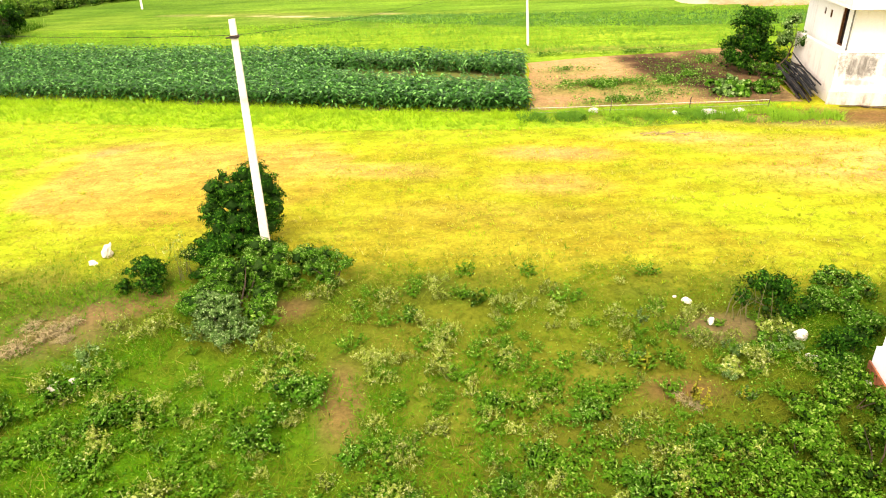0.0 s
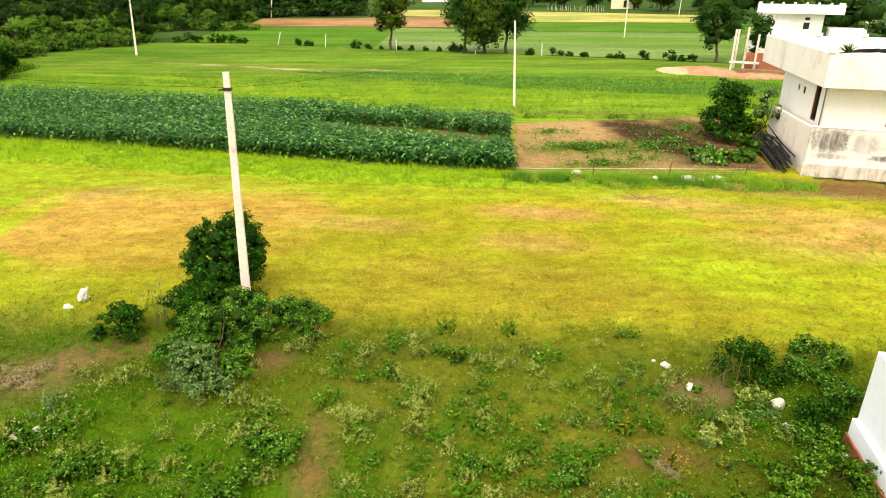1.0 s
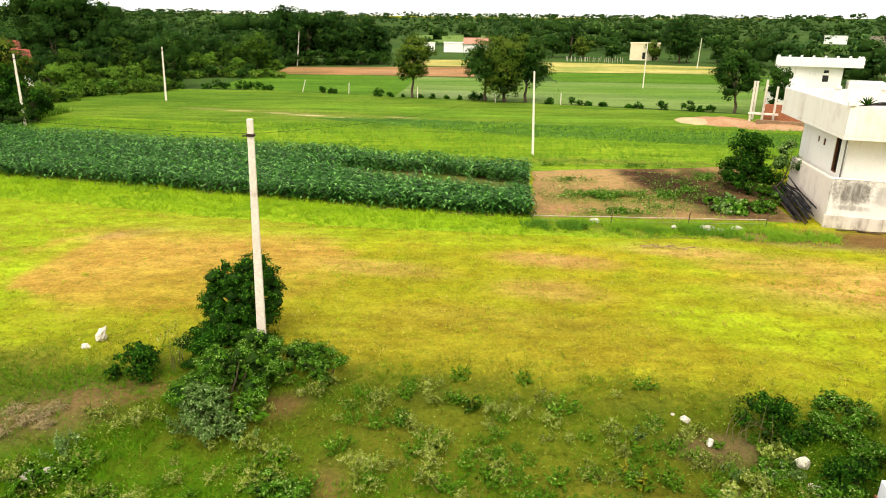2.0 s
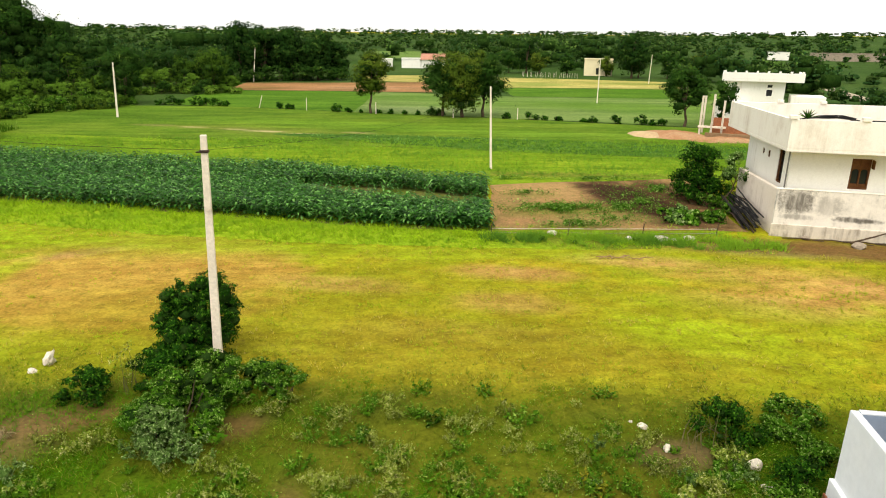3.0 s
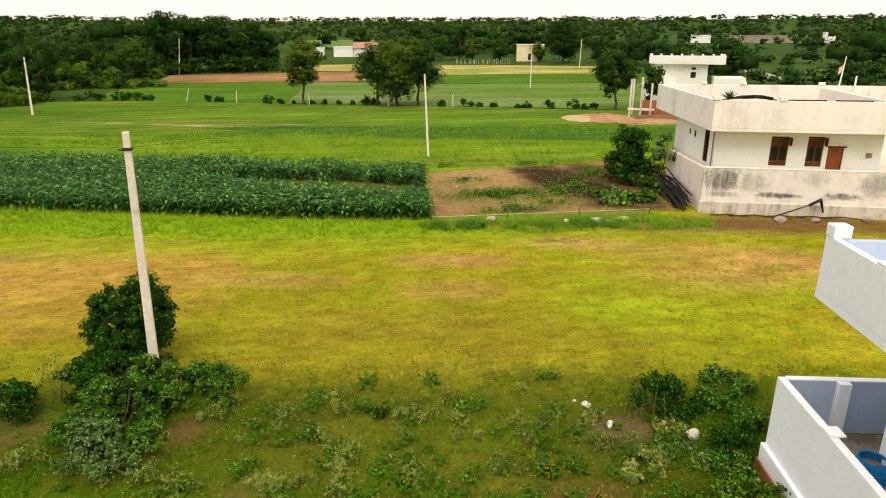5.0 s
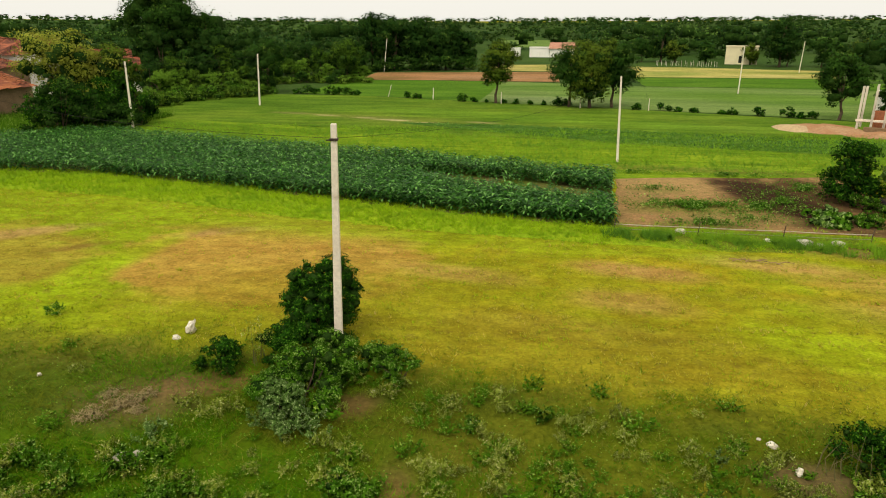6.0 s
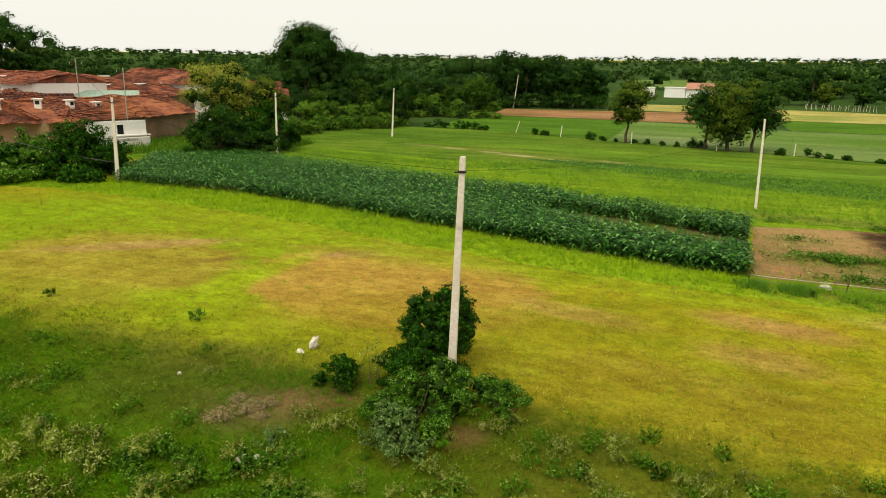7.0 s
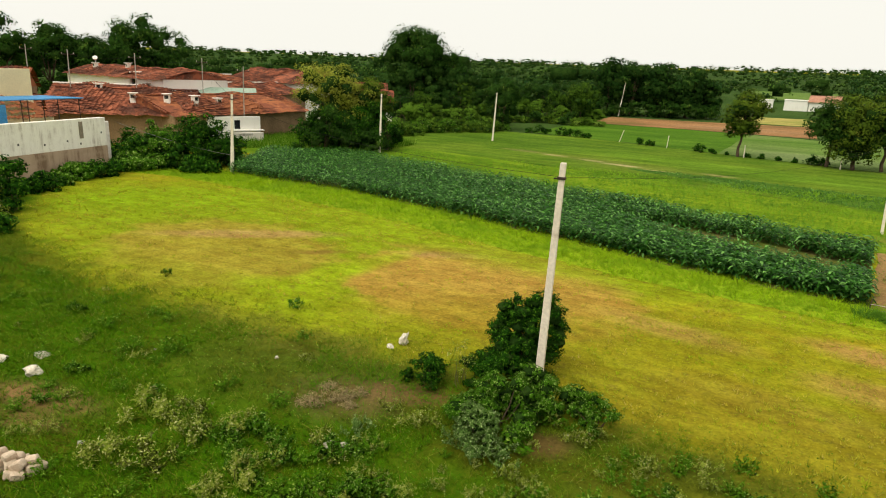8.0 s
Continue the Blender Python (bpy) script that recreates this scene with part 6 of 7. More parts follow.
def weed_mesh(name, seed, h, spread, stems, leaves, size, mat, width=0.55):
    """One bushy weed: leaning stems with leaves up their length."""
    rng = np.random.default_rng(seed)
    P, N, A, stalks = [], [], [], []
    for s in range(stems):
        a, r = rng.uniform(0, 2 * np.pi), spread * math.sqrt(rng.random())
        hh = h * rng.uniform(0.6, 1.1) * (1 - 0.35 * r / spread)
        k = max(3, leaves // stems)
        t = rng.uniform(0.0, 1, k) ** 0.75
        c = np.stack([np.cos(a) * r * (0.3 + 0.7 * t), np.sin(a) * r * (0.3 + 0.7 * t), hh * t], 1)
        u = rng.normal(size=(k, 3)) * [1, 1, 0.35] + [0, 0, 0.25]
        u /= np.linalg.norm(u, axis=1, keepdims=True)
        P.append(c + u * size * (0.45 + 0.5 * rng.random((k, 1)) * (1 - t[:, None])))
        A.append(u)
        N.append(rng.normal(size=(k, 3)) * 0.35 + [0, 0, 1.0])
        # the stem, two crossed strips
        top = np.array([np.cos(a) * r, np.sin(a) * r, hh])
        foot = np.array([np.cos(a) * r * 0.3, np.sin(a) * r * 0.3, -0.03])
        for e in (np.array([0.006, 0, 0]), np.array([0, 0.006, 0])):
            stalks.append((np.array([foot - e, foot + e, top + e * 0.4, top - e * 0.4]), np.array([[0, 1, 2, 3]]), np.tile([0.0, 0, 1], (4, 1))))
    P, N, A = np.concatenate(P), np.concatenate(N), np.concatenate(A)
    P[:, 2] = np.maximum(P[:, 2], 0.02)
    S = P * [1.6, 1.6, 1.0] + [0, 0, 0.4]
    return mesh_np(name, *join(stalks + [leaf_cards(P, N, size, rng, width, 0.15, S, 0.65, axis=A)]), mat)


def weed_dome(name, seed, n, R, H, leaves, size, mat, width=0.5):
    """One soft rounded weed: forked stalks from one root, with small leaves crowded along their twigs."""
    rng = np.random.default_rng(seed)
    stalks, twigs = [], []

    def strip(a, b, w):
        for e in (np.array([w, 0, 0]), np.array([0, w, 0])):
            stalks.append((np.array([a - e, a + e, b + e * 0.5, b - e * 0.5]), np.array([[0, 1, 2, 3]]), np.tile([0.0, 0, 1], (4, 1))))

    for _ in range(n):
        a, q = rng.uniform(0, 6.28), R * math.sqrt(rng.random()) * 0.8
        top = np.array([math.cos(a) * q, math.sin(a) * q, H * rng.uniform(0.25, 0.7) * (1 - 0.4 * q / R)])
        strip(np.array([0.0, 0.0, -0.03]), top, 0.009)
        twigs.append((top * 0.4, top, rng.uniform(0.6, 1.0)))
        for _ in range(7):
            d = rng.normal(size=3) + [0, 0, 0.45]
            tip = top + d / np.linalg.norm(d) * R * rng.uniform(0.22, 0.45)
            tip[2] = max(tip[2], 0.03)
            strip(top, tip, 0.005)
            twigs.append((top, tip, 1.0))
    w = np.array([t[2] for t in twigs])
    k = rng.choice(len(twigs), leaves, p=w / w.sum())
    A, B = np.array([t[0] for t in twigs])[k], np.array([t[1] for t in twigs])[k]
    u = rng.normal(size=(leaves, 3)) + [0, 0, 0.2]
    u /= np.linalg.norm(u, axis=1, keepdims=True)
    P = A + (B - A) * rng.uniform(0.1, 1.0, (leaves, 1)) + u * size * 0.6
    P[:, 2] = np.maximum(P[:, 2], 0.02)
    N = rng.normal(size=(leaves, 3)) * 0.5 + (P - [0, 0, H * 0.2]) * 1.2 + [0, 0, 0.5]
    return mesh_np(name, *join(stalks + [leaf_cards(P, N, size, rng, width, 0.15, P * [2, 2, 1.2] + [0, 0, 0.6], 0.65, axis=u)]), mat)


WEEDS = {
    "green": ([weed_mesh("weed", 40 + i, 0.42, 0.45, 18, 250, 0.08, M_WEED, 0.5) for i in range(4)], "bushy green broad-leaved weed"),
    "pale": ([weed_dome("weed", 50 + i, 9, 0.4, 0.5, 400, 0.047, M_WEEDPALE) for i in range(4)], "pale feathery flowering weed"),
    "grey": ([weed_dome("weed", 60 + i, 10, 0.42, 0.6, 560, 0.05, M_WEEDGREY) for i in range(3)], "grey-green woolly shrub in scrub"),
    "dark": ([weed_dome("weed", 70 + i, 10, 0.42, 0.65, 480, 0.07, M_BUSHMID) for i in range(4)], "dark green leafy shrub in grass"),
    "feather": ([weed_dome("weed", 56 + i, 14, 0.5, 0.6, 950, 0.05, M_WEEDPALE) for i in range(3)], "large pale feathery flowering weed"),
    "gold": ([weed_mesh("weed", 80 + i, 0.5, 0.16, 5, 80, 0.055, M_WEEDGOLD) for i in range(2)], "yellowing weed stalk among grass"),
    "dry": ([weed_mesh("weed", 90 + i, 0.26, 0.55, 40, 360, 0.2, M_DRY, 0.08) for i in range(3)], "dry brown brushwood lying on bare soil")}
NAMES = {"green": "weed", "pale": "flowering_weed", "feather": "flowering_weed", "grey": "grey_shrub", "dark": "shrub", "gold": "yellow_weed", "dry": "brushwood"}


def plant(kind, x, y, scale, rnd):
    meshes, label = WEEDS[kind]
    ob = new(NAMES[kind], meshes[rnd.randrange(len(meshes))])
    ob.matrix_basis = pose(x, y, 0, 0, 0, rnd.uniform(0, 360)) @ Matrix.Diagonal((scale, scale, scale * rnd.uniform(0.85, 1.2), 1))
    return tagged(ob, label, "shrub" if kind in ("grey", "dark") else "weed", "scrub " + NAMES[kind] + "s")


rnd = random.Random(5)
# single plants that stand out
NEAR_POLE = [
    ("green", -3.8, 14.3, 0.6), ("pale", -3.9, 10.4, 1.1), ("green", 0.25, 14.7, 0.9), ("green", 1.9, 14.6, 0.85), ("dark", 0.5, 13.3, 0.8), ("green", 2.6, 13.3, 1.2),
    ("pale", 2.3, 12.7, 0.9), ("dark", -1.2, 12.6, 0.9), ("pale", -0.6, 12.3, 0.8), ("pale", -0.4, 11.6, 1.0), ("gold", 3.6, 11.1, 1.0), ("gold", 3.75, 10.5, 1.25),
    ("gold", 4.4, 9.6, 1.2), ("gold", 4.6, 9.4, 1.0), ("gold", 5.4, 9.6, 0.8), ("gold", 3.9, 8.5, 1.0), ("gold", 4.3, 7.9, 0.8), ("dry", -10.1, 11.9, 0.85),
    ("dry", -9.7, 12.6, 0.8), ("dry", -9.4, 13.0, 0.65), ("dry", -10.3, 12.9, 0.6), ("dry", -9.2, 12.3, 0.5), ("pale", -8.1, 12.7, 1.0), ("pale", -7.6, 11.0, 1.1), ("dark", -15.1, 17.2, 0.9),
    ("green", -13.1, 15.2, 0.8), ("pale", -11.9, 13.9, 0.8), ("grey", -5.8, 12.1, 1.2), ("grey", -5.3, 11.7, 1.1), ("grey", -4.7, 12.0, 1.2),
    ("green", -4.6, 12.8, 1.6), ("dark", -4.7, 13.9, 1.4), ("dark", -5.3, 14.3, 1.9), ("green", -4.4, 14.4, 1.3), ("grey", -8.2, 11.3, 1.1), ("green", -7.4, 11.0, 0.9), ("pale", -7.0, 12.6, 1.2), ("pale", -7.2, 12.3, 1.1), ("pale", -3.5, 10.5, 1.2), ("dark", -2.9, 9.9, 1.1)]
IN_SCRUB = [
    ("dark", -22, 17.0, 0.7), ("feather", -13.2, 9.3, 1.5), ("feather", -12.3, 9.7, 1.4), ("feather", -11.4, 9.1, 1.3), ("feather", -10.8, 10.0, 1.1), ("feather", -11.4, 7.9, 1.5),
    ("feather", -12.4, 7.6, 1.3), ("feather", -9.2, 8.4, 1.2), ("feather", -8.4, 7.0, 1.1), ("feather", -5.2, 7.4, 1.1), ("feather", -1.2, 6.6, 1.0), ("feather", 1.2, 6.8, 1.0),
    ("feather", 6.0, 10.6, 0.9), ("feather", 5.2, 11.4, 0.7), ("dark", -10.6, 9.4, 1.1), ("dark", -9.7, 10.0, 1.0), ("dark", -9.0, 9.4, 1.1), ("green", -8.5, 9.9, 1.1),
    ("green", -8.0, 8.6, 1.2), ("pale", -8.9, 7.6, 1.1), ("green", -15.8, 12.2, 1.2), ("green", -16.8, 11.6, 1.1), ("dark", -16.0, 8.3, 0.7), ("green", -19.0, 12.4, 1.2),
    ("dark", -21, 12.6, 0.9)]
for kind, x, y, s in NEAR_POLE + IN_SCRUB:
    plant(kind, x, y, s, rnd)


def strew(n, x0, x1, y0, y1, kinds, s0, s1):
    for _ in range(n):
        x, y = rnd.uniform(x0, x1), rnd.uniform(y0, y1)
        ok = scrub_keep(np.array([x]), np.array([y + 0.4]), np.random.default_rng(int(x * 1000) & 0xFFFF))[0]
        if ok:
            plant(rnd.choice(kinds), x, y, rnd.uniform(s0, s1), rnd)


strew(430, -6, 5.5, 5.6, 14.6, ("green", "pale", "green", "pale", "pale"), 0.45, 1.0)
strew(60, -3.5, 4.5, 5.6, 9.0, ("green", "green", "dark", "pale"), 0.6, 1.0)
strew(120, -17, -6, 5.2, 11.5, ("green", "pale", "green", "dark", "green"), 0.5, 1.05)
strew(70, -32, -14, 6, 15, ("green", "pale", "green", "green"), 0.4, 0.9)
strew(120, -9.5, -3.2, 6.6, 10.2, ("green", "green", "pale", "dark"), 0.55, 1.05)
strew(60, -1.5, 4.2, 6.4, 10.2, ("green", "green", "green", "dark"), 0.5, 0.95)
for k in range(7):
    plant("dry" if k % 2 else "gold", rnd.uniform(3.9, 4.8), rnd.uniform(9.2, 9.8), rnd.uniform(0.3, 0.5), rnd)
for k in range(9):
    plant(("grey", "pale", "green")[k % 3], rnd.uniform(5.2, 7.0), rnd.uniform(10.4, 11.8), rnd.uniform(0.4, 0.7), rnd)
strew(50, 3.5, 7.0, 9.2, 12.6, ("pale", "green", "grey", "green"), 0.45, 0.8)


def bush(name, label, x, y, blobs, leaves, size, mat, seed, stems=6, group="", width=0.5, wood=None, thick=1.0):
    """A shrub: bare stems and a crown of separate leaves over uneven clumps."""
    rng = np.random.default_rng(seed)
    ob = thing(name, label, "shrub", (x, y, terrain(x, y)), 0, group)
    bm = bmesh.new()
    for i in range(stems):
        c, r = blobs[i % len(blobs)]
        a = rng.uniform(0, 6.28)
        add_tube(bm, [(0.12 * math.cos(a), 0.12 * math.sin(a), -0.05), (c[0] * 0.5, c[1] * 0.5, c[2] * 0.5), (c[0], c[1], c[2] + r[2] * 0.4)], [(0.012 + 0.012 * c[2]) * thick, (0.01 + 0.005 * c[2]) * thick, 0.004], 5)
    part("woody_base", bm, wood or M_BARK, ob, "thin brown stems")
    P, N, S, A = sprays(rng, blobs, leaves, 10, 0.42, 0.15)
    P[:, 2] = np.maximum(P[:, 2], 0.03)
    V, F, S = leaf_cards(P, N, size, rng, width, 0.15, S, 0.5, (-x, -y, 0.4 * math.hypot(x, y)), A)
    V[:, 2] = np.maximum(V[:, 2], -0.04)
    part("foliage", mesh_np("foliage", V, F, S, mat), mat, ob)
    # solid cores whose dark colour stands in for shade within the bush
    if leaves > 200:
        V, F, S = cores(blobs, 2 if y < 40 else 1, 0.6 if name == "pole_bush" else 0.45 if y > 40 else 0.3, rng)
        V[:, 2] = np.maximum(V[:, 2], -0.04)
        part("inner_foliage", mesh_np("inner_foliage", V, F, S, M_SHADECORE), M_SHADECORE, ob, "dark core coloured as the shade inside the bush")
    return ob


def clumps(rng, n, R, H, r0, r1, z0=0.3):
    out = []
    for _ in range(n):
        a, q = rng.uniform(0, 6.28), math.sqrt(rng.random())
        z = z0 + (H - z0) * rng.random() * (1 - 0.5 * q * q)
        r = rng.uniform(r0, r1)
        out.append(((math.cos(a) * q * R, math.sin(a) * q * R, max(r * 0.5, z - r * 0.5)), (r, r, r * 0.8)))
    return out


def dome(rng, n, R, H, r0, r1):
    """Clumps that fill a rounded dome down to the ground."""
    out = []
    for _ in range(n):
        a, q = rng.uniform(0, 6.28), math.sqrt(rng.random())
        r = rng.uniform(r0, r1)
        z = max(r * 0.6, (H - r) * math.sqrt(max(0.0, 1 - q * q)) * rng.uniform(0.35, 1.0))
        out.append(((math.cos(a) * q * (R - r * 0.5), math.sin(a) * q * (R - r * 0.5), z), (r, r, r * 0.85)))
    return out


def barrel(rng, n, R, H, r0, r1):
    """Clumps that fill an upright, bulging bush."""
    out = []
    for _ in range(n):
        z = rng.uniform(0.2, H - r1)
        a, q = rng.uniform(0, 6.28), rng.random() ** 0.4
        w = R * math.sqrt(max(0.08, 1 - ((z - 0.38 * H) / (0.68 * H)) ** 2)) - r0
        r = rng.uniform(r0, r1)
        out.append(((math.cos(a) * q * w, math.sin(a) * q * w, z), (r, r, r * 0.85)))
    return out


# the bushes round the pole
g = np.random.default_rng(101)
bush("pole_bush", "tall dark green bush crowding the pole's foot", -6.08, 16.9, barrel(np.random.default_rng(204), 74, 1.24, 2.5, 0.22, 0.38) + [((0.6, 0.1, 2.35), (0.3, 0.3, 0.35)), ((0.75, 0.15, 2.0), (0.35, 0.35, 0.4)), ((-0.55, -0.7, 0.6), (0.5, 0.45, 0.5)), ((-0.1, -0.9, 0.5), (0.5, 0.45, 0.45))], 21000, 0.085, M_BUSH, 201, 8, "", 0.38)
bush("pole_bush", "mid-green leafy bush in front of the pole", -5.0, 14.7, clumps(g, 18, 0.8, 1.4, 0.2, 0.36), 8200, 0.062, M_BUSHMID, 202, 8)
bush("pole_bush", "mid-green leafy bush below the pole", -5.35, 13.6, clumps(g, 19, 0.88, 1.35, 0.2, 0.36), 8000, 0.062, M_BUSHMID, 203, 7)
bush("pole_bush", "low green bush to the side of the pole", -4.0, 15.2, clumps(g, 9, 0.6, 0.8, 0.2, 0.3), 3200, 0.06, M_BUSHMID, 206, 5)
bush("side_bush", "small dense dark green bush near the pole", -8.1, 14.55, dome(np.random.default_rng(221), 20, 0.68, 1.2, 0.18, 0.3), 4600, 0.066, M_BUSH, 211, 6)
bush("side_bush", "small mid-green bush beside the pole", -3.2, 14.7, clumps(g, 14, 0.6, 0.9, 0.16, 0.28, 0.2), 4000, 0.058, M_BUSHMID, 212, 6)
bush("side_bush", "small dark leafy bush among pale weeds", -3.3, 10.0, clumps(g, 10, 0.45, 0.75, 0.15, 0.24, 0.15), 2200, 0.058, M_BUSHMID, 213, 6)
bush("grey_bush", "grey-green woolly bush beneath the pole", -5.65, 12.7, clumps(g, 18, 0.6, 1.05, 0.16, 0.3), 6600, 0.055, M_WEEDGREY, 214, 6)
bush("grey_bush", "small grey-green woolly bush", -5.2, 12.2, clumps(g, 9, 0.5, 0.6, 0.15, 0.26), 2600, 0.052, M_WEEDGREY, 205, 5)
bush("pole_bush", "low dark bush at the foot of the taller bush", -6.4, 15.4, clumps(np.random.default_rng(222), 13, 0.7, 1.4, 0.22, 0.38), 6400, 0.068, M_BUSH, 207, 6)
bush("pole_bush", "mid-green bush leaning on the taller bush", -6.0, 14.2, clumps(g, 12, 0.6, 1.0, 0.2, 0.34), 4600, 0.06, M_BUSHMID, 208, 6)
bush("pole_bush", "mid-green bush crowding the grey one", -6.2, 13.2, clumps(np.random.default_rng(219), 12, 0.6, 0.95, 0.18, 0.32), 3800, 0.06, M_BUSHMID, 219, 6)
for x, y in ((-7.35, 14.9), (-7.2, 15.1)):
    bush("dry_sapling", "thin dry sapling with few leaves", x, y, [((0, 0, 1.0), (0.3, 0.3, 0.4)), ((0.1, 0, 0.6), (0.25, 0.25, 0.3))], 190, 0.05, M_WEEDPALE, int(-x * 100), 5, "", 0.5, M_STEM, 0.4)
# thicket on the east side
thicket = [(7.2, 12.75, 0.95, 1.15, "dome"), (8.7, 12.8, 0.6, 0.4, "mid"), (9.3, 13.4, 0.6, 0.4, "mid"), (8.7, 11.8, 0.55, 0.45, "mid"), (8.2, 10.8, 0.6, 0.65, "dark"), (7.5, 10.1, 0.5, 0.45, "mid"), (7.2, 9.2, 0.8, 0.8, "mid"),
           (6.3, 8.6, 0.8, 0.65, "mid"), (5.6, 8.0, 0.8, 0.55, "mid"), (6.8, 7.6, 0.9, 0.9, "mid"), (6.0, 6.9, 0.9, 0.8, "mid"), (5.0, 7.0, 0.7, 0.5, "mid"), (6.6, 11.2, 0.4, 0.2, "mid"), (5.7, 10.4, 0.4, 0.22, "pale"), (7.0, 11.9, 0.35, 0.25, "pale"), (4.4, 6.5, 0.8, 0.5, "mid"), (3.8, 7.3, 0.6, 0.4, "mid"), (5.2, 6.2, 0.8, 0.6, "mid"), (3.2, 6.4, 0.6, 0.4, "mid"), (4.7, 7.9, 0.6, 0.4, "mid")]
for i, (x, y, R, H, k) in enumerate(thicket):
    gg = np.random.default_rng(300 + i)
    mat = {"dark": M_BUSH, "dome": M_BUSH, "mid": M_WEED if y < 9.5 else M_BUSHMID, "pale": M_WEEDPALE}[k]
    lab = {"dark": "dense dark green thicket bush", "dome": "rounded dark green thicket bush", "mid": "tangled mid-green thicket bush", "pale": "pale flowering bush in the thicket"}[k]
    bush("thicket_bush", lab, x, y, dome(gg, 26, R, H, 0.2, 0.34) if k == "dome" else clumps(gg, 13, R, H, min(0.17, H * 0.45), min(0.32, H * 0.7), min(0.2, H * 0.4)), int(4400 * R), 0.064, mat, 400 + i, 5, "thicket bushes")
for i, (x, y) in enumerate(((6.1, 12.35), (6.25, 12.2), (6.4, 12.4), (6.5, 12.15), (6.6, 12.35), (6.75, 12.15), (6.2, 12.5), (6.9, 12.2), (6.35, 12.05), (6.55, 12.5), (6.8, 12.45), (7.0, 12.05))):
    r2 = random.Random(i)
    solo("bare_twig", tube([(x, y, 0), (x + r2.uniform(-0.1, 0.1), y + 0.06, 0.36), (x + r2.uniform(-0.28, 0.28), y + r2.uniform(-0.2, 0.3), r2.uniform(0.55, 0.95))], [0.01, 0.008, 0.003], 5), M_STEM, "bare greenish twig beside the thicket", "twig", "bare twigs")

# ---- stones, sacks and litter ----


def rock(name, label, x, y, s, mat, seed, flat=0.65):
    bm = bmesh.new()
    bmesh.ops.create_icosphere(bm, subdivisions=2, radius=s)
    for v in bm.verts:
        v.co *= 1 + 0.35 * noise.noise(v.co * (2.2 / s) * 0.6 + Vector((seed, 0, 0)))
        v.co.z *= flat
        v.co.z = max(v.co.z, -s * 0.35)
    ob = solo(name, bm, mat, label, "stone")
    ob.matrix_basis = pose(x, y, s * 0.33, 0, 0, seed * 47)
    return ob


for i, (x, y, s) in enumerate(((-8.46, 10.6, 0.27), (-8.2, 10.78, 0.19), (-13.4, 7.7, 0.14), (5.25, 13.3, 0.1), (-3.75, 14.0, 0.13), (-16.3, 12.0, 0.1), (1.4, 8.6, 0.08), (4.35, 9.5, 0.1), (7.9, 9.9, 0.15))):
    rock("pale_stone", "pale stone lying among the weeds", x, y, s * 0.55, M_ROCK, i, 0.5)
rr = random.Random(8)


def block_stone(x, y, z, s):
    """A rough, rounded building stone."""
    bm = box((-s, -s * rr.uniform(0.65, 0.9), -s * rr.uniform(0.55, 0.75)), (s, s * 0.75, s * 0.65), s * 0.3)
    for v in bm.verts:
        v.co += Vector((rr.uniform(-1, 1), rr.uniform(-1, 1), rr.uniform(-1, 1))) * s * 0.1
    ob = solo("rubble_stone", bm, M_BLOCK, "rough tan building stone in a rubble heap", "stone", "rubble stones")
    ob.matrix_basis = pose(x, y, z, rr.uniform(-25, 25), rr.uniform(-25, 25), rr.uniform(0, 180))


M_BLOCK = mottled("tan_block_stone", (0.66, 0.53, 0.40), (0.48, 0.37, 0.27), 1.5, 9, 0.95, 0.5, 0.02)
for lay, (n_row, n_col) in enumerate(((3, 5), (2, 4), (1, 2))):
    for a in range(n_row):
        for b in range(n_col):
            block_stone(-13.72 + (b - (n_col - 1) / 2) * 0.27 + rr.uniform(-0.06, 0.06), 6.35 + (a - (n_row - 1) / 2) * 0.25 + 0.06 * (b - 2) + rr.uniform(-0.05, 0.05), 0.08 + 0.15 * lay, rr.uniform(0.11, 0.15))


def sack(x, y, s, turn, tall, label):
    """Crumpled sheet plastic: creased facets, pinched to one end."""
    bm = bmesh.new()
    bmesh.ops.create_icosphere(bm, subdivisions=2, radius=1.0)
    for v in bm.verts:
        v.co.x *= 1 - 0.55 * max(0, v.co.z) - 0.25 * max(0, v.co.x)
        v.co *= 1 + 0.75 * noise.noise(v.co * 1.9 + Vector((x, y, 0))) + 0.5 * noise.noise(v.co * 4.3 + Vector((y, x, 0)))
        v.co = Vector((v.co.x * s * 0.85, v.co.y * s * 0.6, max(v.co.z, -0.6) * tall))
    ob = solo("white_sack", bm, M_PLASTIC, label, "sack")
    ob.matrix_basis = pose(x, y, tall * 0.58, 0, 12 if tall < 0.25 else 26, turn)
    return ob


sack(-10.08, 16.5, 0.21, 20, 0.3, "crumpled white plastic sack standing in grass")
sack(-10.35, 16.15, 0.2, 0, 0.05, "flat torn white plastic sheet on grass")
sack(-17.75, 9.15, 0.36, 15, 0.14, "white woven sack lying on the scrub")
sack(-19.3, 9.1, 0.28, -15, 0.14, "white woven sack lying on bare ground")
sack(-18.65, 9.95, 0.34, 10, 0.04, "strip of white plastic on the grass")
sack(5.5, 13.05, 0.15, 10, 0.07, "crumpled scrap of white plastic on grass")
sack(5.7, 12.15, 0.13, 60, 0.09, "crumpled white plastic bag beside the thicket")
sack(7.36, 11.45, 0.19, 30, 0.17, "dirty white plastic bag caught in the thicket")
sack(7.25, 10.65, 0.19, -40, 0.1, "torn white plastic bag caught in the thicket")
sack(-12.77, 13.54, 0.08, 40, 0.06, "scrap of white plastic caught in weeds")

EDGE = [(3.0, 28.9), (6, 28.7), (9, 28.4), (12, 28.1), (14.5, 27.4), (17, 27.2)]
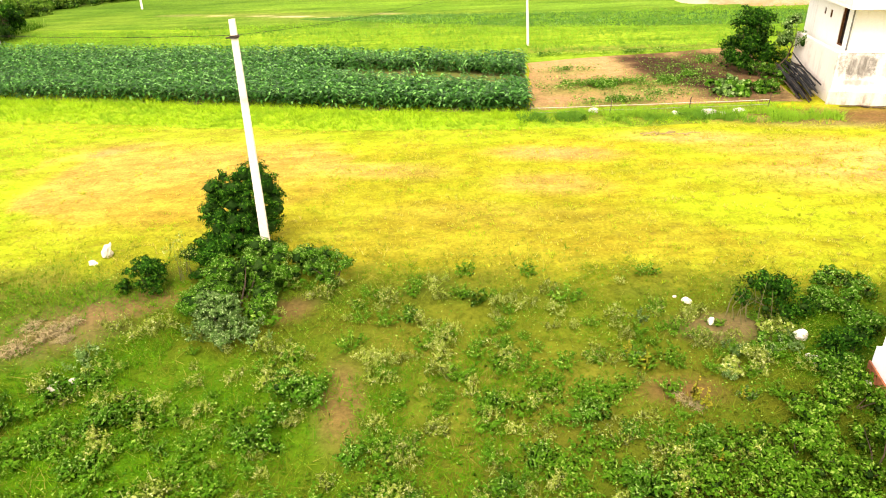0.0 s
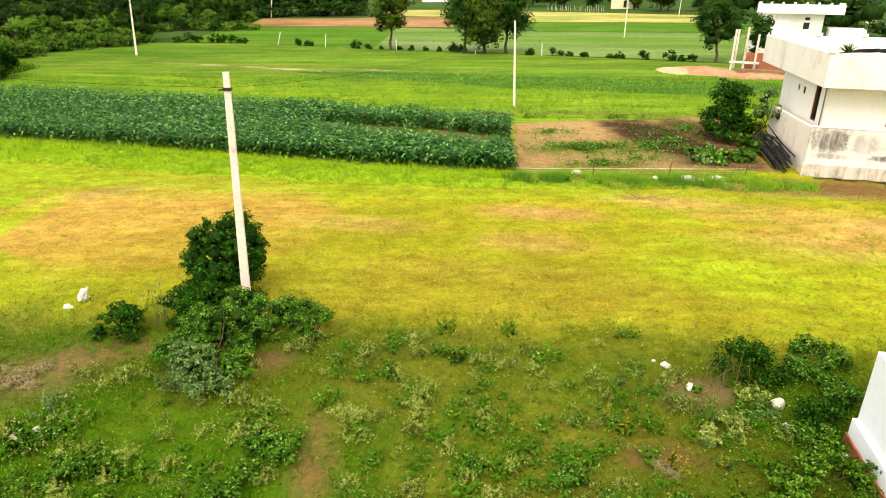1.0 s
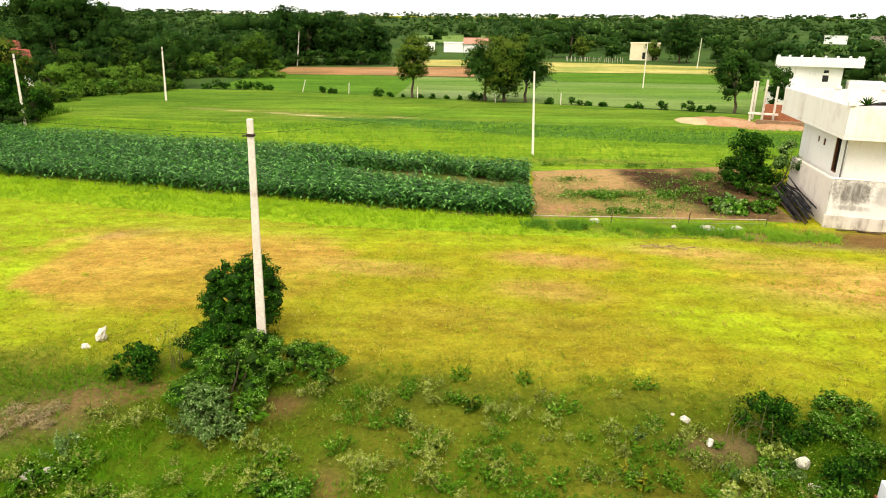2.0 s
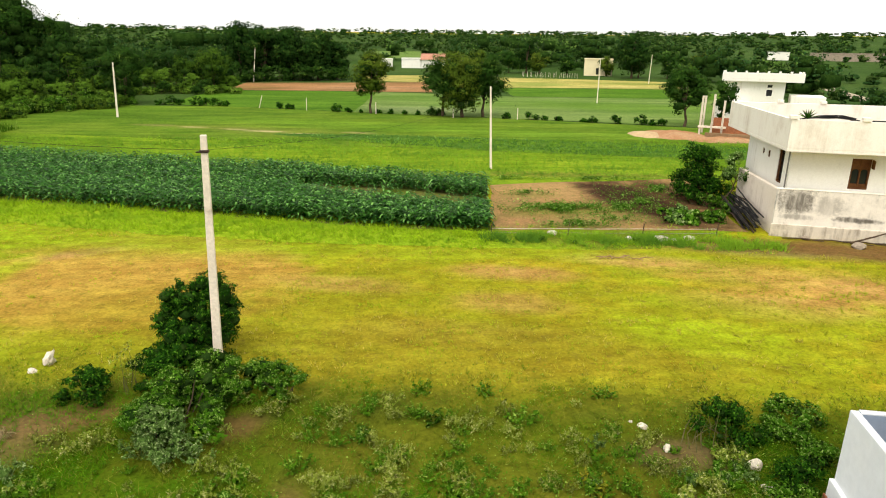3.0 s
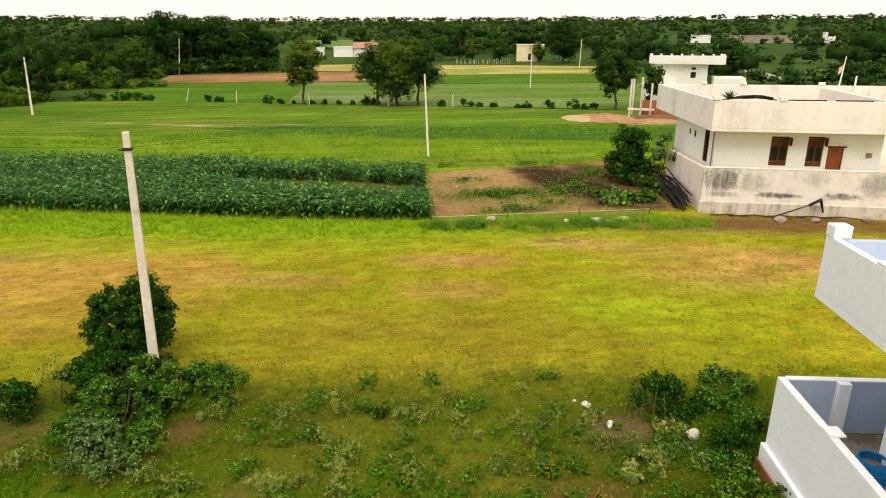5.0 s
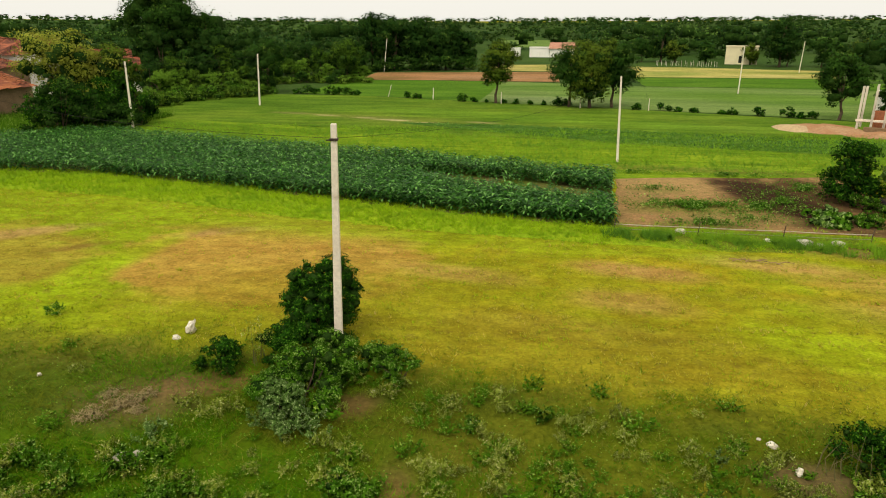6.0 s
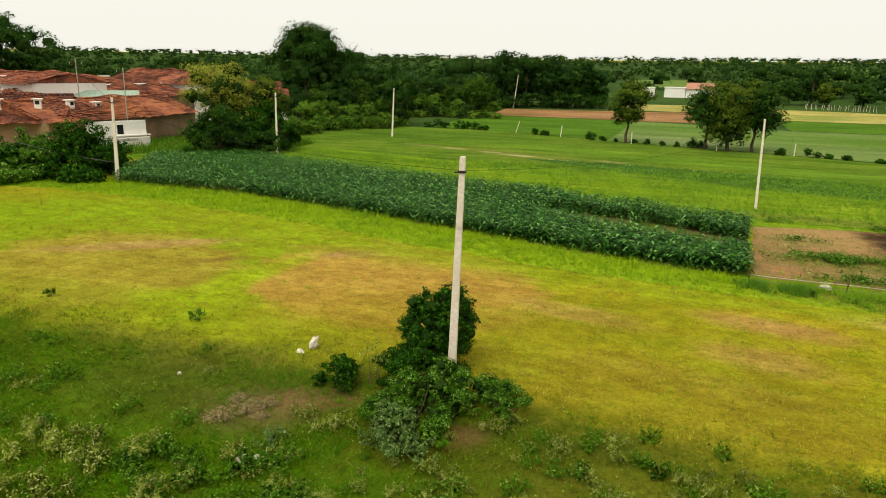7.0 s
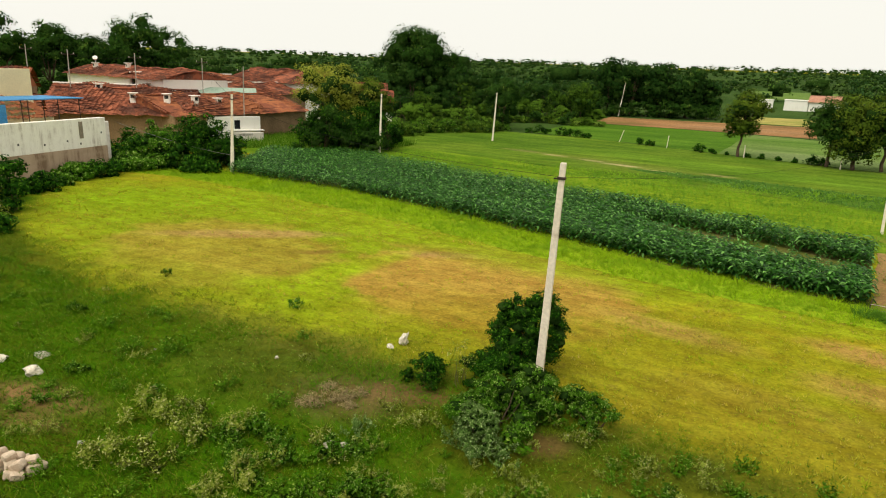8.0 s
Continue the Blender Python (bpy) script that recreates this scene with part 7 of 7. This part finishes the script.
cover("plot_edge_grass", 5200, (3.2, 16.8), (26.3, 29.2), lambda x, y, r: (np.abs(y - np.interp(x, *np.array(EDGE).T) + 0.25 * r.normal(size=len(x))) < 0.15 + 0.75 * lumpy(x, y, 1.3, 4)) & (lumpy(x, y, 2.4, 7) > 0.42), 0.30, 0.028, 7, M_MEADOWBLADE, "tall bright grass along the edge of the plot", "grass", 0.6, 33)
for k in range(7):
    plant("dark", 4.2 + 1.9 * k + rnd.uniform(-0.6, 0.6), 28.5 - 0.1 * k + rnd.uniform(-0.3, 0.3), rnd.uniform(0.4, 0.7), rnd)
for x, y, q in ((11.58, 28.37, 0.34), (12.96, 28.4, 0.3), (6.68, 29.5, 0.24), (12.2, 28.3, 0.2), (10.2, 28.7, 0.18)):
    rock("pale_stone", "pale stone at the edge of the plot", x, y, q, M_ROCK, int(x * 10), 0.5)
for k in range(9):
    a = rnd.uniform(0, 6.28)
    x, y = 8.72 + rnd.uniform(-0.9, 0.9), 25.8 + rnd.uniform(-0.25, 0.25)
    solo("dry_stick", tube([(x, y, 0.05), (x + 0.35 * math.cos(a), y + 0.2 * math.sin(a), 0.12), (x + 0.75 * math.cos(a), y + 0.4 * math.sin(a), 0.05)], [0.02, 0.018, 0.008], 5), M_MUD, "dry stick in a small pile on the mown grass", "stick", "sticks on the mown grass")

# plants of the vegetable plot
r3 = np.random.default_rng(77)
PL = []
for cx, cy, rx, ry, n in ((8.2, 34.4, 3.2, 1.3, 4200), (8.2, 31.1, 1.8, 0.6, 1500), (7, 38.2, 1.8, 1.0, 600), (13.2, 36, 2.4, 5.0, 2200), (15.5, 39.4, 1.4, 1.3, 1500), (11.4, 34.6, 1.5, 0.9, 1200), (10.6, 32.2, 2.0, 0.8, 700), (6, 42.8, 2.5, 0.5, 500), (12, 42.6, 4.5, 0.5, 900)):
    n = int(n * 1.5)
    a, q = r3.uniform(0, 6.28, n), np.abs(r3.normal(size=n)) * 0.72
    x, y = cx + rx * q * np.cos(a), cy + ry * q * np.sin(a)
    k = (lumpy(x, y, 2.4, 4) + 0.5 * (lumpy(x, y, 6.1, 2) - 0.5) > 0.38) & (y > 29.6) & (x > 4.6) & (x < 17.4) & (y < 43.6)
    PL.append(np.stack([x[k], y[k], r3.uniform(0.08, 0.3, k.sum())], 1))
PL = np.concatenate(PL)
tagged(new("plot_weeds", mesh_np("plot_weeds", *leaf_cards(PL, r3.normal(size=PL.shape) * 0.5 + [0, 0, 1], 0.10, r3), M_BUSHMID)), "sprawling green weeds over the tilled plot", "weeds", "", "stuff")
for i, (x, y) in enumerate(((13.6, 31.8), (14.3, 31.4), (14.9, 31.7), (14.5, 32.5), (13.8, 32.8), (15.2, 32.5), (14.2, 33.5))):
    bush("vine_plant", "low dark broad-leaved vegetable plant", x, y, clumps(np.random.default_rng(i), 6, 0.55, 0.55, 0.2, 0.3, 0.15), 300, 0.2, M_BUSHMID if i % 3 else M_WEEDGREY, 500 + i, 4, "vegetable plants", 0.75)

# ---- trees ----


def tree(name, label, x, y, H, R, bottom, leaves, size, mat, seed, trunk=0.16, group="", lobes=18, forks=6, lean=0.0, even=False):
    """A tapered trunk with limbs and a crown of many leaves on uneven clumps."""
    rng = np.random.default_rng(seed)
    ob = thing(name, label, "tree", (x, y, terrain(x, y)), 0, group)
    blobs = []
    mid, half = (H + bottom) / 2, (H - bottom) / 2
    for i in range(lobes):
        d = rng.normal(size=3)
        d /= np.linalg.norm(d)
        q = rng.uniform(0.62, 0.72) if even else rng.uniform(0.3, 0.74)
        r = (rng.uniform(0.28, 0.36) if even else rng.uniform(0.22, 0.42)) * min(R, half * 1.3)
        c = (d[0] * R * q + lean, d[1] * R * q, mid + d[2] * half * q)
        blobs.append((c, (r * 1.1, r * 1.1, r * 0.85)))
    zt, zb = max(c[2] + r[2] for c, r in blobs), min(c[2] - r[2] for c, r in blobs)
    rt = max(math.hypot(c[0] - lean, c[1]) + r[0] * 0.8 for c, r in blobs)
    fz, fr = (H - bottom) / (zt - zb), R / rt
    blobs = [((lean + (c[0] - lean) * fr, c[1] * fr, bottom + (c[2] - zb) * fz), (r[0] * fr, r[1] * fr, r[2] * fz)) for c, r in blobs]
    bm = bmesh.new()
    top = Vector((lean * 0.7 + rng.normal() * 0.15, rng.normal() * 0.15, bottom + half * 0.5))
    fork = top * 0.55
    add_tube(bm, [(0, 0, -0.2), Vector((rng.normal() * 0.08, rng.normal() * 0.08, fork.z * 0.5)), fork, top, top + Vector((0, 0, half * 0.7))], [trunk * 1.25, trunk, trunk * 0.8, trunk * 0.5, trunk * 0.15], 8)
    for i in range(forks):
        c = Vector(blobs[i % lobes][0])
        s = fork.lerp(top, rng.uniform(0.0, 0.9))
        m = s.lerp(c, 0.5) + Vector((0, 0, 0.15 * (c - s).length))
        add_tube(bm, [s, m, c], [trunk * 0.45, trunk * 0.3, trunk * 0.08], 6)
    part("trunk", bm, M_BARK, ob, "brown trunk with forking limbs")
    P, N, S, A = sprays(rng, blobs, leaves, 13, 0.45, 0.2)
    P[:, 2] = np.maximum(P[:, 2], 0.1)
    V, F, S = leaf_cards(P, N, size, rng, 0.62, 0.15, S, 0.78, (-x, -y, 0.3 * math.hypot(x, y)), A)
    part("crown", mesh_np("crown", V, F, S, mat), mat, ob)
    # cores carry the crown's inner shade in their dark colour
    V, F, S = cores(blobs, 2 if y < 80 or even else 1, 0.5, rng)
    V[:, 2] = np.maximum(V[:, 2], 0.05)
    part("inner_foliage", mesh_np("inner_foliage", V, F, S, M_SHADECORE), M_SHADECORE, ob, "dark core coloured as the shade inside the crown")
    return ob


tree("field_tree", "slender olive-green tree in the hedgerow", -5.6, 86.5, 8.0, 2.7, 2.2, 6600, 0.23, M_TREEWARM, 601, 0.16, "", 22)
tree("field_tree", "broad dark tree in the hedgerow", 3.7, 83.6, 7.5, 3.4, 1.9, 8200, 0.23, M_TREE, 602, 0.17, "", 24)
tree("field_tree", "broad dark tree in the hedgerow with a warm-lit top", 6.2, 82.5, 8.3, 3.4, 0.4, 10500, 0.23, M_TREEWARM, 603, 0.2, "", 30)
tree("field_tree", "broad dark tree in the hedgerow", 8.9, 83.2, 7.8, 3.5, 1.6, 9000, 0.23, M_TREE, 604, 0.17, "", 26)
tree("field_tree", "round dark tree near the unfinished frame", 31.4, 74.2, 7.0, 2.9, 1.3, 6000, 0.22, M_TREE, 605, 0.16, "", 22)
tree("field_tree", "small dark tree behind the unfinished frame", 35.0, 72.5, 5.4, 2.0, 1.0, 2850, 0.22, M_TREE, 606, 0.12)
for i, (x, y, H, R) in enumerate(((-40.5, 158, 13.6, 5.5), (-35.5, 161, 13.0, 6.5), (-29, 163, 12.5, 6.5), (-23.5, 165, 12.0, 6), (-37, 168, 12.5, 6), (-31, 170, 12.5, 7), (-19.5, 168, 9.5, 4.5))):
    tree("grove_tree", "large dark tree in a grove by the red field", x, y, H, R, 0.8, 5700, 0.48, M_TREEDARK, 620 + i, 0.3, "grove trees", 24)
for i, (x, y) in enumerate(((-41.5, 154), (-37, 156), (-32, 158), (-27, 160), (-22.5, 162), (-18.5, 165))):
    bush("grove_shrub", "dense dark undergrowth at the grove's edge", x, y, clumps(np.random.default_rng(640 + i), 12, 3.0, 4.6, 1.0, 1.6, 0.6), 1500, 0.42, M_TREE, 660 + i, 4, "grove shrubs")
tree("giant_tree", "huge rounded dark tree rising over the village woods", -67, 113, 17.2, 7.3, 3.4, 15000, 0.36, M_TREE, 640, 0.5, "", 62, 8, 0.0, True)
tree("village_tree", "dark tree beside the huge one", -60, 116, 12.5, 3.2, 4.0, 3420, 0.41, M_TREE, 641, 0.3)
for i, (x, y, H, R) in enumerate(((-121, 64, 16.0, 5.5), (-117.5, 71, 15.0, 5.5), (-114.5, 77, 13.2, 5.5), (-112, 81.5, 14.5, 5), (-109.5, 83.0, 17.4, 6.5), (-106.5, 87, 15.2, 5.5), (-124, 57, 16, 6), (-127, 50, 15.2, 6), (-130, 40, 13, 6), (-118, 80, 12, 6))):
    tree("village_tree", "tall dark tree behind the tiled roofs", x, y, H, R, 1.2, 7000, 0.40, M_TREE, 650 + i, 0.35, "trees behind the village", 30, 6, 0.0, True)
tree("yellow_tree", "yellowish-green leafy tree beside the village", -46.5, 60.0, 9.3, 4.9, 1.6, 14500, 0.21, M_TREEYEL, 670, 0.22, "", 30)
tree("yellow_tree", "olive-green leafy tree beside the village", -43.3, 63.5, 7.8, 3.2, 1.5, 5700, 0.23, M_TREEWARM, 671, 0.2, "", 14)
tree("edge_tree", "dark dense tree at the crop's far corner", -42.0, 60.5, 5.2, 3.0, 0.4, 6080, 0.20, M_BUSH, 672, 0.2, "", 14)
tree("edge_tree", "dark dense tree at the crop's far corner", -43.5, 59.0, 4.8, 2.6, 0.2, 6080, 0.20, M_BUSH, 673, 0.2, "", 14)
tree("edge_tree", "dark dense tree at the crop's far corner", -39.8, 61.0, 4.2, 1.9, 0.3, 3420, 0.19, M_BUSH, 674, 0.15, "", 10)
# woodland edge behind the meadow
rw = random.Random(12)


def wood_edge(az):
    """Distance at which the meadow ends and the woodland begins."""
    return float(np.interp(az, [14, 23, 23.8, 30, 33, 36, 44], [122, 123, 103, 97, 89, 84, 80]))


for i in range(38):
    az = 15.5 + 16.6 * i / 37 + rw.uniform(-0.5, 0.5)
    back = i % 3
    D = wood_edge(az) + (rw.uniform(5, 9), rw.uniform(13, 19), rw.uniform(24, 34))[back]
    H = (rw.uniform(3.0, 4.6), rw.uniform(5.6, 7.6), rw.uniform(8.0, 10.2) if az > 23 else rw.uniform(6.0, 7.6))[back]
    R = (rw.uniform(1.9, 2.8), rw.uniform(2.4, 3.4), rw.uniform(3.2, 4.4))[back]
    mat = ((M_WOODFRESH, M_WOODMID, M_WOODFRESH)[i % 9 // 3], (M_TREEDARK, M_TREE, M_WOODMID)[i % 9 // 3], M_TREEDARK)[back]
    tree("woodland_tree", ("light green young tree at the woodland's edge", "leafy tree in the woodland", "tall dark tree in the woodland")[back], -math.sin(radians(az)) * D, math.cos(radians(az)) * D, H, R, rw.uniform(0.05, 0.5), 2700, 0.235, mat, 700 + i, 0.18, "woodland edge trees", 12 + 4 * back, 3, 0.0, back == 2)
tree("woodland_tree", "rounded dark tree standing before the woodland", -41.6, 97.5, 8.0, 3.5, 0.6, 6200, 0.22, M_TREE, 745, 0.22, "woodland edge trees", 26, 4, 0.0, True)
tree("woodland_tree", "broad leafy tree at the meadow's far end", -36.4, 122.7, 8.0, 4.0, 0.4, 5200, 0.24, M_WOODMID, 746, 0.22, "woodland edge trees", 24, 4)
for i in range(24):
    az = 23.8 + 11.3 * i / 23
    D = wood_edge(az) + rw.uniform(-2.0, 2.5)
    bush("woodland_shrub", "low dense shrub in the bank at the woodland's foot", -math.sin(radians(az)) * D, math.cos(radians(az)) * D, dome(np.random.default_rng(800 + i), 16, 2.6, 2.0 + (i * 7 % 5) * 0.25, 0.6, 0.9), 1500, 0.22, (M_WOODFRESH if az > 28.5 else M_BUSHMID, M_WOODMID, M_WOODFRESH, M_WOODMID, M_BUSHMID)[i % 5], 820 + i, 4, "woodland shrubs")
for i in range(12):
    az = 15.2 + 8.4 * i / 11
    D = wood_edge(az) + rw.uniform(0.5, 4)
    bush("woodland_shrub", "low light green shrub before the woodland trees", -math.sin(radians(az)) * D, math.cos(radians(az)) * D, dome(np.random.default_rng(860 + i), 12, 2.0, 1.6 + (i * 5 % 4) * 0.4, 0.5, 0.8), 1100, 0.25, (M_WOODFRESH, M_WOODMID, M_WOODFRESH, M_TREE)[i % 4], 870 + i, 4, "woodland shrubs")
tree("roadside_tree", "large dark tree beside the small cream-yellow house", 60.0, 181, 13.0, 6.2, 0.8, 5200, 0.42, M_TREEDARK, 758, 0.3, "roadside trees", 26, 4)
tree("roadside_tree", "dark tree by the straw field", 34.5, 203, 10.5, 5.0, 0.6, 3600, 0.44, M_TREEDARK, 759, 0.28, "roadside trees", 20, 4)
for i, (x, y, H, R) in enumerate(((55.5, 190, 6.0, 3.0), (63, 184, 8.2, 4.6), (70, 181, 7.6, 4.6), (77, 176, 7.0, 4.4), (84, 170, 6.8, 4.4), (45.5, 196, 6.6, 3.6), (38, 200, 6.2, 4.0), (29, 203, 6.6, 4.2))):
    tree("roadside_tree", "dark spreading tree by the small houses", x, y, H, R, 0.3, 2600, 0.4, M_TREE if i % 3 else M_TREEWARM, 760 + i, 0.2, "roadside trees", 12, 3)
# hedgerow shrubs along the fields
hedge = [(-36.5, 96.5, 0.9), (-33.5, 96.3, 0.8), (-35.0, 96.6, 1.3), (-31.0, 95.6, 1.2), (-29.8, 95.8, 1.0), (-28.2, 95.2, 1.1), (-26.8, 95.0, 0.8), (-18.5, 91.5, 1.0), (-17, 91.2, 0.7), (-10.2, 88.0, 1.0), (-8.6, 87.6, 0.6), (-6.8, 87.2, 0.5), (-4.6, 86.6, 0.5), (-2.9, 86.0, 0.6), (-1.2, 85.4, 0.5), (0.6, 85.0, 0.5), (2.2, 84.6, 1.0), (3.4, 84.3, 0.8),
         (11.6, 81.0, 0.8), (14.6, 80.2, 1.0), (16.2, 79.8, 0.6), (17.8, 79.4, 0.6), (20.6, 78.0, 0.5), (21.6, 77.8, 0.7), (24.0, 76.6, 0.9), (26.8, 76.0, 1.0), (29.0, 74.8, 0.8), (28.0, 75.4, 0.6)]
for i, (x, y, s) in enumerate(hedge):
    bush("hedge_shrub", "small dark hedgerow shrub", x, y, dome(np.random.default_rng(900 + i), 9, 0.9 * s, 1.4 * s, 0.3 * s, 0.48 * s), 420, 0.2, M_BUSH, 930 + i, 4, "hedgerow shrubs")
for i, (x, y, dx) in enumerate(((-21.6, 93.0, 0.5), (-14.6, 90.2, 0.1), (-4.9, 85.9, 0.0), (12.9, 80.5, 0.0), (5.0, 82.0, 0.0))):
    solo("field_stake", tube([(x, y, 0), (x + dx, y, 1.7 - 0.1 * i)], [0.06, 0.05], 6), M_CONCRETE, "pale leaning boundary stake", "stake", "boundary stakes")
# beside the white house
bush("house_tree", "dark bushy tree beside the white house", 16.8, 36.8, dome(np.random.default_rng(681), 70, 1.5, 4.0, 0.4, 0.65), 8500, 0.14, M_BUSH, 680, 8)
tree("house_sapling", "grey-green sapling with a thin pale trunk", 17.6, 34.6, 3.3, 1.0, 1.5, 1710, 0.10, M_WEEDGREY, 681, 0.05, "", 8, 4, 0.5)
for i, (x, y, R, H) in enumerate(((16.2, 32.0, 0.7, 0.9), (16.8, 35.0, 0.8, 0.9), (17.2, 33.4, 0.5, 0.7), (18.7, 36.8, 0.8, 1.0), (18.3, 35.2, 0.6, 0.7))):
    bush("house_bush", "weedy bush near the white house", x, y, clumps(np.random.default_rng(950 + i), 6, R, H, 0.25, 0.4), 1400, 0.1, M_BUSHMID, 960 + i, 5)
# bushes before the village wall
bush("wall_bush", "large dense dark green bush before the village house", -44.7, 39.5, dome(np.random.default_rng(1), 46, 2.9, 5.4, 0.7, 1.05), 11000, 0.2, M_BUSH, 1019, 6)
for i, (x, y, R, H, mat) in enumerate(((-45.6, 39.4, 2.3, 5.0, M_BUSH), (-43.4, 40.8, 2.0, 4.4, M_BUSH), (-46.6, 37.0, 1.6, 3.0, M_BUSHMID), (-44.6, 38.0, 2.0, 2.6, M_BUSH), (-47.8, 35.6, 1.4, 2.0, M_BUSHMID), (-48.6, 36.8, 1.3, 2.8, M_BUSH), (-46.9, 33.6, 1.0, 0.9, M_BUSHMID), (-46.2, 30.6, 1.2, 1.2, M_BUSH), (-46.2, 28.6, 0.9, 0.7, M_BUSHMID),
                                        (-46.5, 35.0, 1.5, 0.9, M_BUSHMID), (-50.4, 38.6, 1.9, 3.6, M_BUSHMID), (-50.6, 36.2, 1.5, 2.6, M_BUSH), (-53.5, 38.5, 1.4, 3.2, M_BUSH), (-55.0, 44.0, 2.0, 2.6, M_BUSHMID), (-42, 37, 1.3, 0.9, M_BUSH), (-49.5, 40, 1.5, 2.4, M_BUSH))):
    bush("wall_bush", "overgrown green bush before the village wall", x, y, clumps(np.random.default_rng(1000 + i), 18, R, H, 0.6, 0.95, 0.3), 2600, 0.22, mat, 1020 + i, 5, "bushes before the wall")
for i, (x, y, R, H, mat) in enumerate(((-43.5, 22.6, 1.6, 2.6, M_BUSH), (-42.5, 20.8, 1.5, 1.6, M_BUSH), (-40.6, 18.6, 1.3, 1.0, M_BUSHMID), (-38.5, 18.4, 1.2, 0.8, M_WEEDPALE), (-43.8, 24.6, 1.1, 1.4, M_BUSH), (-41.2, 20.2, 1.6, 4.0, M_BUSH), (-38.9, 20.5, 1.5, 3.0, M_BUSH), (-39.4, 19.0, 1.4, 1.9, M_BUSH), (-37.6, 18.0, 1.1, 1.1, M_BUSH), (-34.8, 16.8, 0.9, 0.8, M_BUSH), (-36.5, 17.0, 1.3, 0.8, M_WEED), (-34.5, 15.6, 1.3, 0.7, M_WEEDPALE), (-44.8, 26.6, 0.8, 0.6, M_BUSHMID))):
    bush("field_end_bush", "dark overgrown bush at the field's end", x, y, clumps(np.random.default_rng(1100 + i), 9, R, H, 0.4, 0.7, 0.25), 1500, 0.2, mat, 1120 + i, 5, "bushes at the field's end")
for i in range(11):
    az, D = 34.4 + 5.4 * i / 10, 70.5 + (i * 5 % 4) * 1.1 - 0.25 * i
    bush("edge_bush", "dark tangled bush at the foot of the yellowish tree", -math.sin(radians(az)) * D, math.cos(radians(az)) * D, dome(np.random.default_rng(1200 + i), 20, 2.3, (3.6 if az < 37 else 5.0) + (i * 3 % 5) * 0.35, 0.6, 0.95), 2000, 0.2, M_BUSH if i % 4 else M_TREE, 1220 + i, 5, "bushes under the yellowish tree")
# tall weeds between crop and village
cover("village_weeds", 9000, (-60, -40), (46, 68), lambda x, y, r: (y > 52 + (x + 48) * 0.35), 0.6, 0.07, 4, M_WEED, "tall weeds between the crop and the village", "weeds", 0.5, 26, 0.05)

# ---- far woods ----


def far_woods(rng):
    """Trees to the skyline: each a few clumps of leaf sprays over cores coloured as inner shade."""
    parts = [[], [], [], []]
    holes = [(-36, 150, 40, 28), (0, 222, 24, 42), (54, 196, 11, 12), (-2, 360, 22, 62), (42, 140, 32, 42), (88, 134, 11, 38), (-80, 60, 34, 32), (-62, 95, 12, 9), (-10, 140, 40, 48)]
    n = 3800
    for i in range(n):
        az = rng.uniform(-51, 68)
        rmin = 112 if az < -21 else 215 if az < -2 else 190 if az < 14 else 152
        r = rmin * (1140 / rmin) ** (rng.random() ** 0.8)
        x, y = -math.sin(radians(az)) * r, math.cos(radians(az)) * r
        if r < 450 and noise.noise((x / 38, y / 38, 3.0)) < (-0.04 if az < -21 else -0.12) - 0.2 * (r < 160):
            continue
        if any(((x - a) / c) ** 2 + ((y - b) / d) ** 2 < 1 for a, b, c, d in holes) or math.hypot(x - 40, y - 76) < 16:
            continue
        if -35.2 < az < -31.6 and 136 < r < 186:
            continue
        z = terrain(x, y)
        H = float(np.interp(r, [110, 250, 450, 950], [2.6, 3.2, 4.0, 5.2])) + float(np.interp(r, [110, 300, 600, 950], [3.0 if az < -21 else 5.0, 5.5, 4.0, 2.4])) * rng.random() ** 2 * (1 + 0.25 * math.sin(x * 0.05) * math.cos(y * 0.04)) + (1.5 if r > 700 else 0)
        if -36.0 < az < -26.5 and 150 < r < 345 or -35.2 < az < -31.6 and r < 137:
            H *= 0.62 if r > 137 else 0.45
        if r < 330:
            if rng.random() < 0.42:
                continue
            H *= rng.choice((0.8, 1.25, 1.8))
        R = H * rng.uniform(0.55, 1.05) * (1 + r / 1500) * (1.0 if r < 330 else 0.8)
        k = int(np.interp(r, [100, 160, 250, 400, 950], [350, 270, 150, 60, 27]))
        size = float(np.interp(r, [100, 200, 400, 950], [0.38, 0.56, 0.9, 1.25]))
        blobs = [((x + rng.normal() * R * 0.42, y + rng.normal() * R * 0.42, z + H * rng.uniform(0.3, 0.72)), (R * rng.uniform(0.35, 0.55), R * rng.uniform(0.35, 0.55), H * rng.uniform(0.22, 0.34))) for _ in range(6 if r < 250 else 4 if r < 450 else 3)]
        blobs.append(((x, y, z + H * 0.3), (R * 0.55, R * 0.55, H * 0.3)))
        P, N, S, A = sprays(rng, blobs, k, 6, 0.42, 0.0)
        own = parts[int(2.99 * rng.random() * (0.6 + 0.8 * abs(math.sin(x * 0.013 + 1) * math.cos(y * 0.011)))) % 3]
        own.append(leaf_cards(P, N, size, rng, 0.8, 0.12, S, 0.85, (-x, -y, 0.2 * r)))
        # cores go to the fourth mesh, coloured dark as shade inside the trees
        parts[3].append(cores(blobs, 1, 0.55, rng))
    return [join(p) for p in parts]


for (V, F, S), mat, lab in zip(far_woods(np.random.default_rng(55)), (M_WOODS, M_WOODSOLIVE, M_WOODSLIGHT, M_SHADECORE), ("dark green", "olive green", "lighter green", "shade-coloured cores inside the")):
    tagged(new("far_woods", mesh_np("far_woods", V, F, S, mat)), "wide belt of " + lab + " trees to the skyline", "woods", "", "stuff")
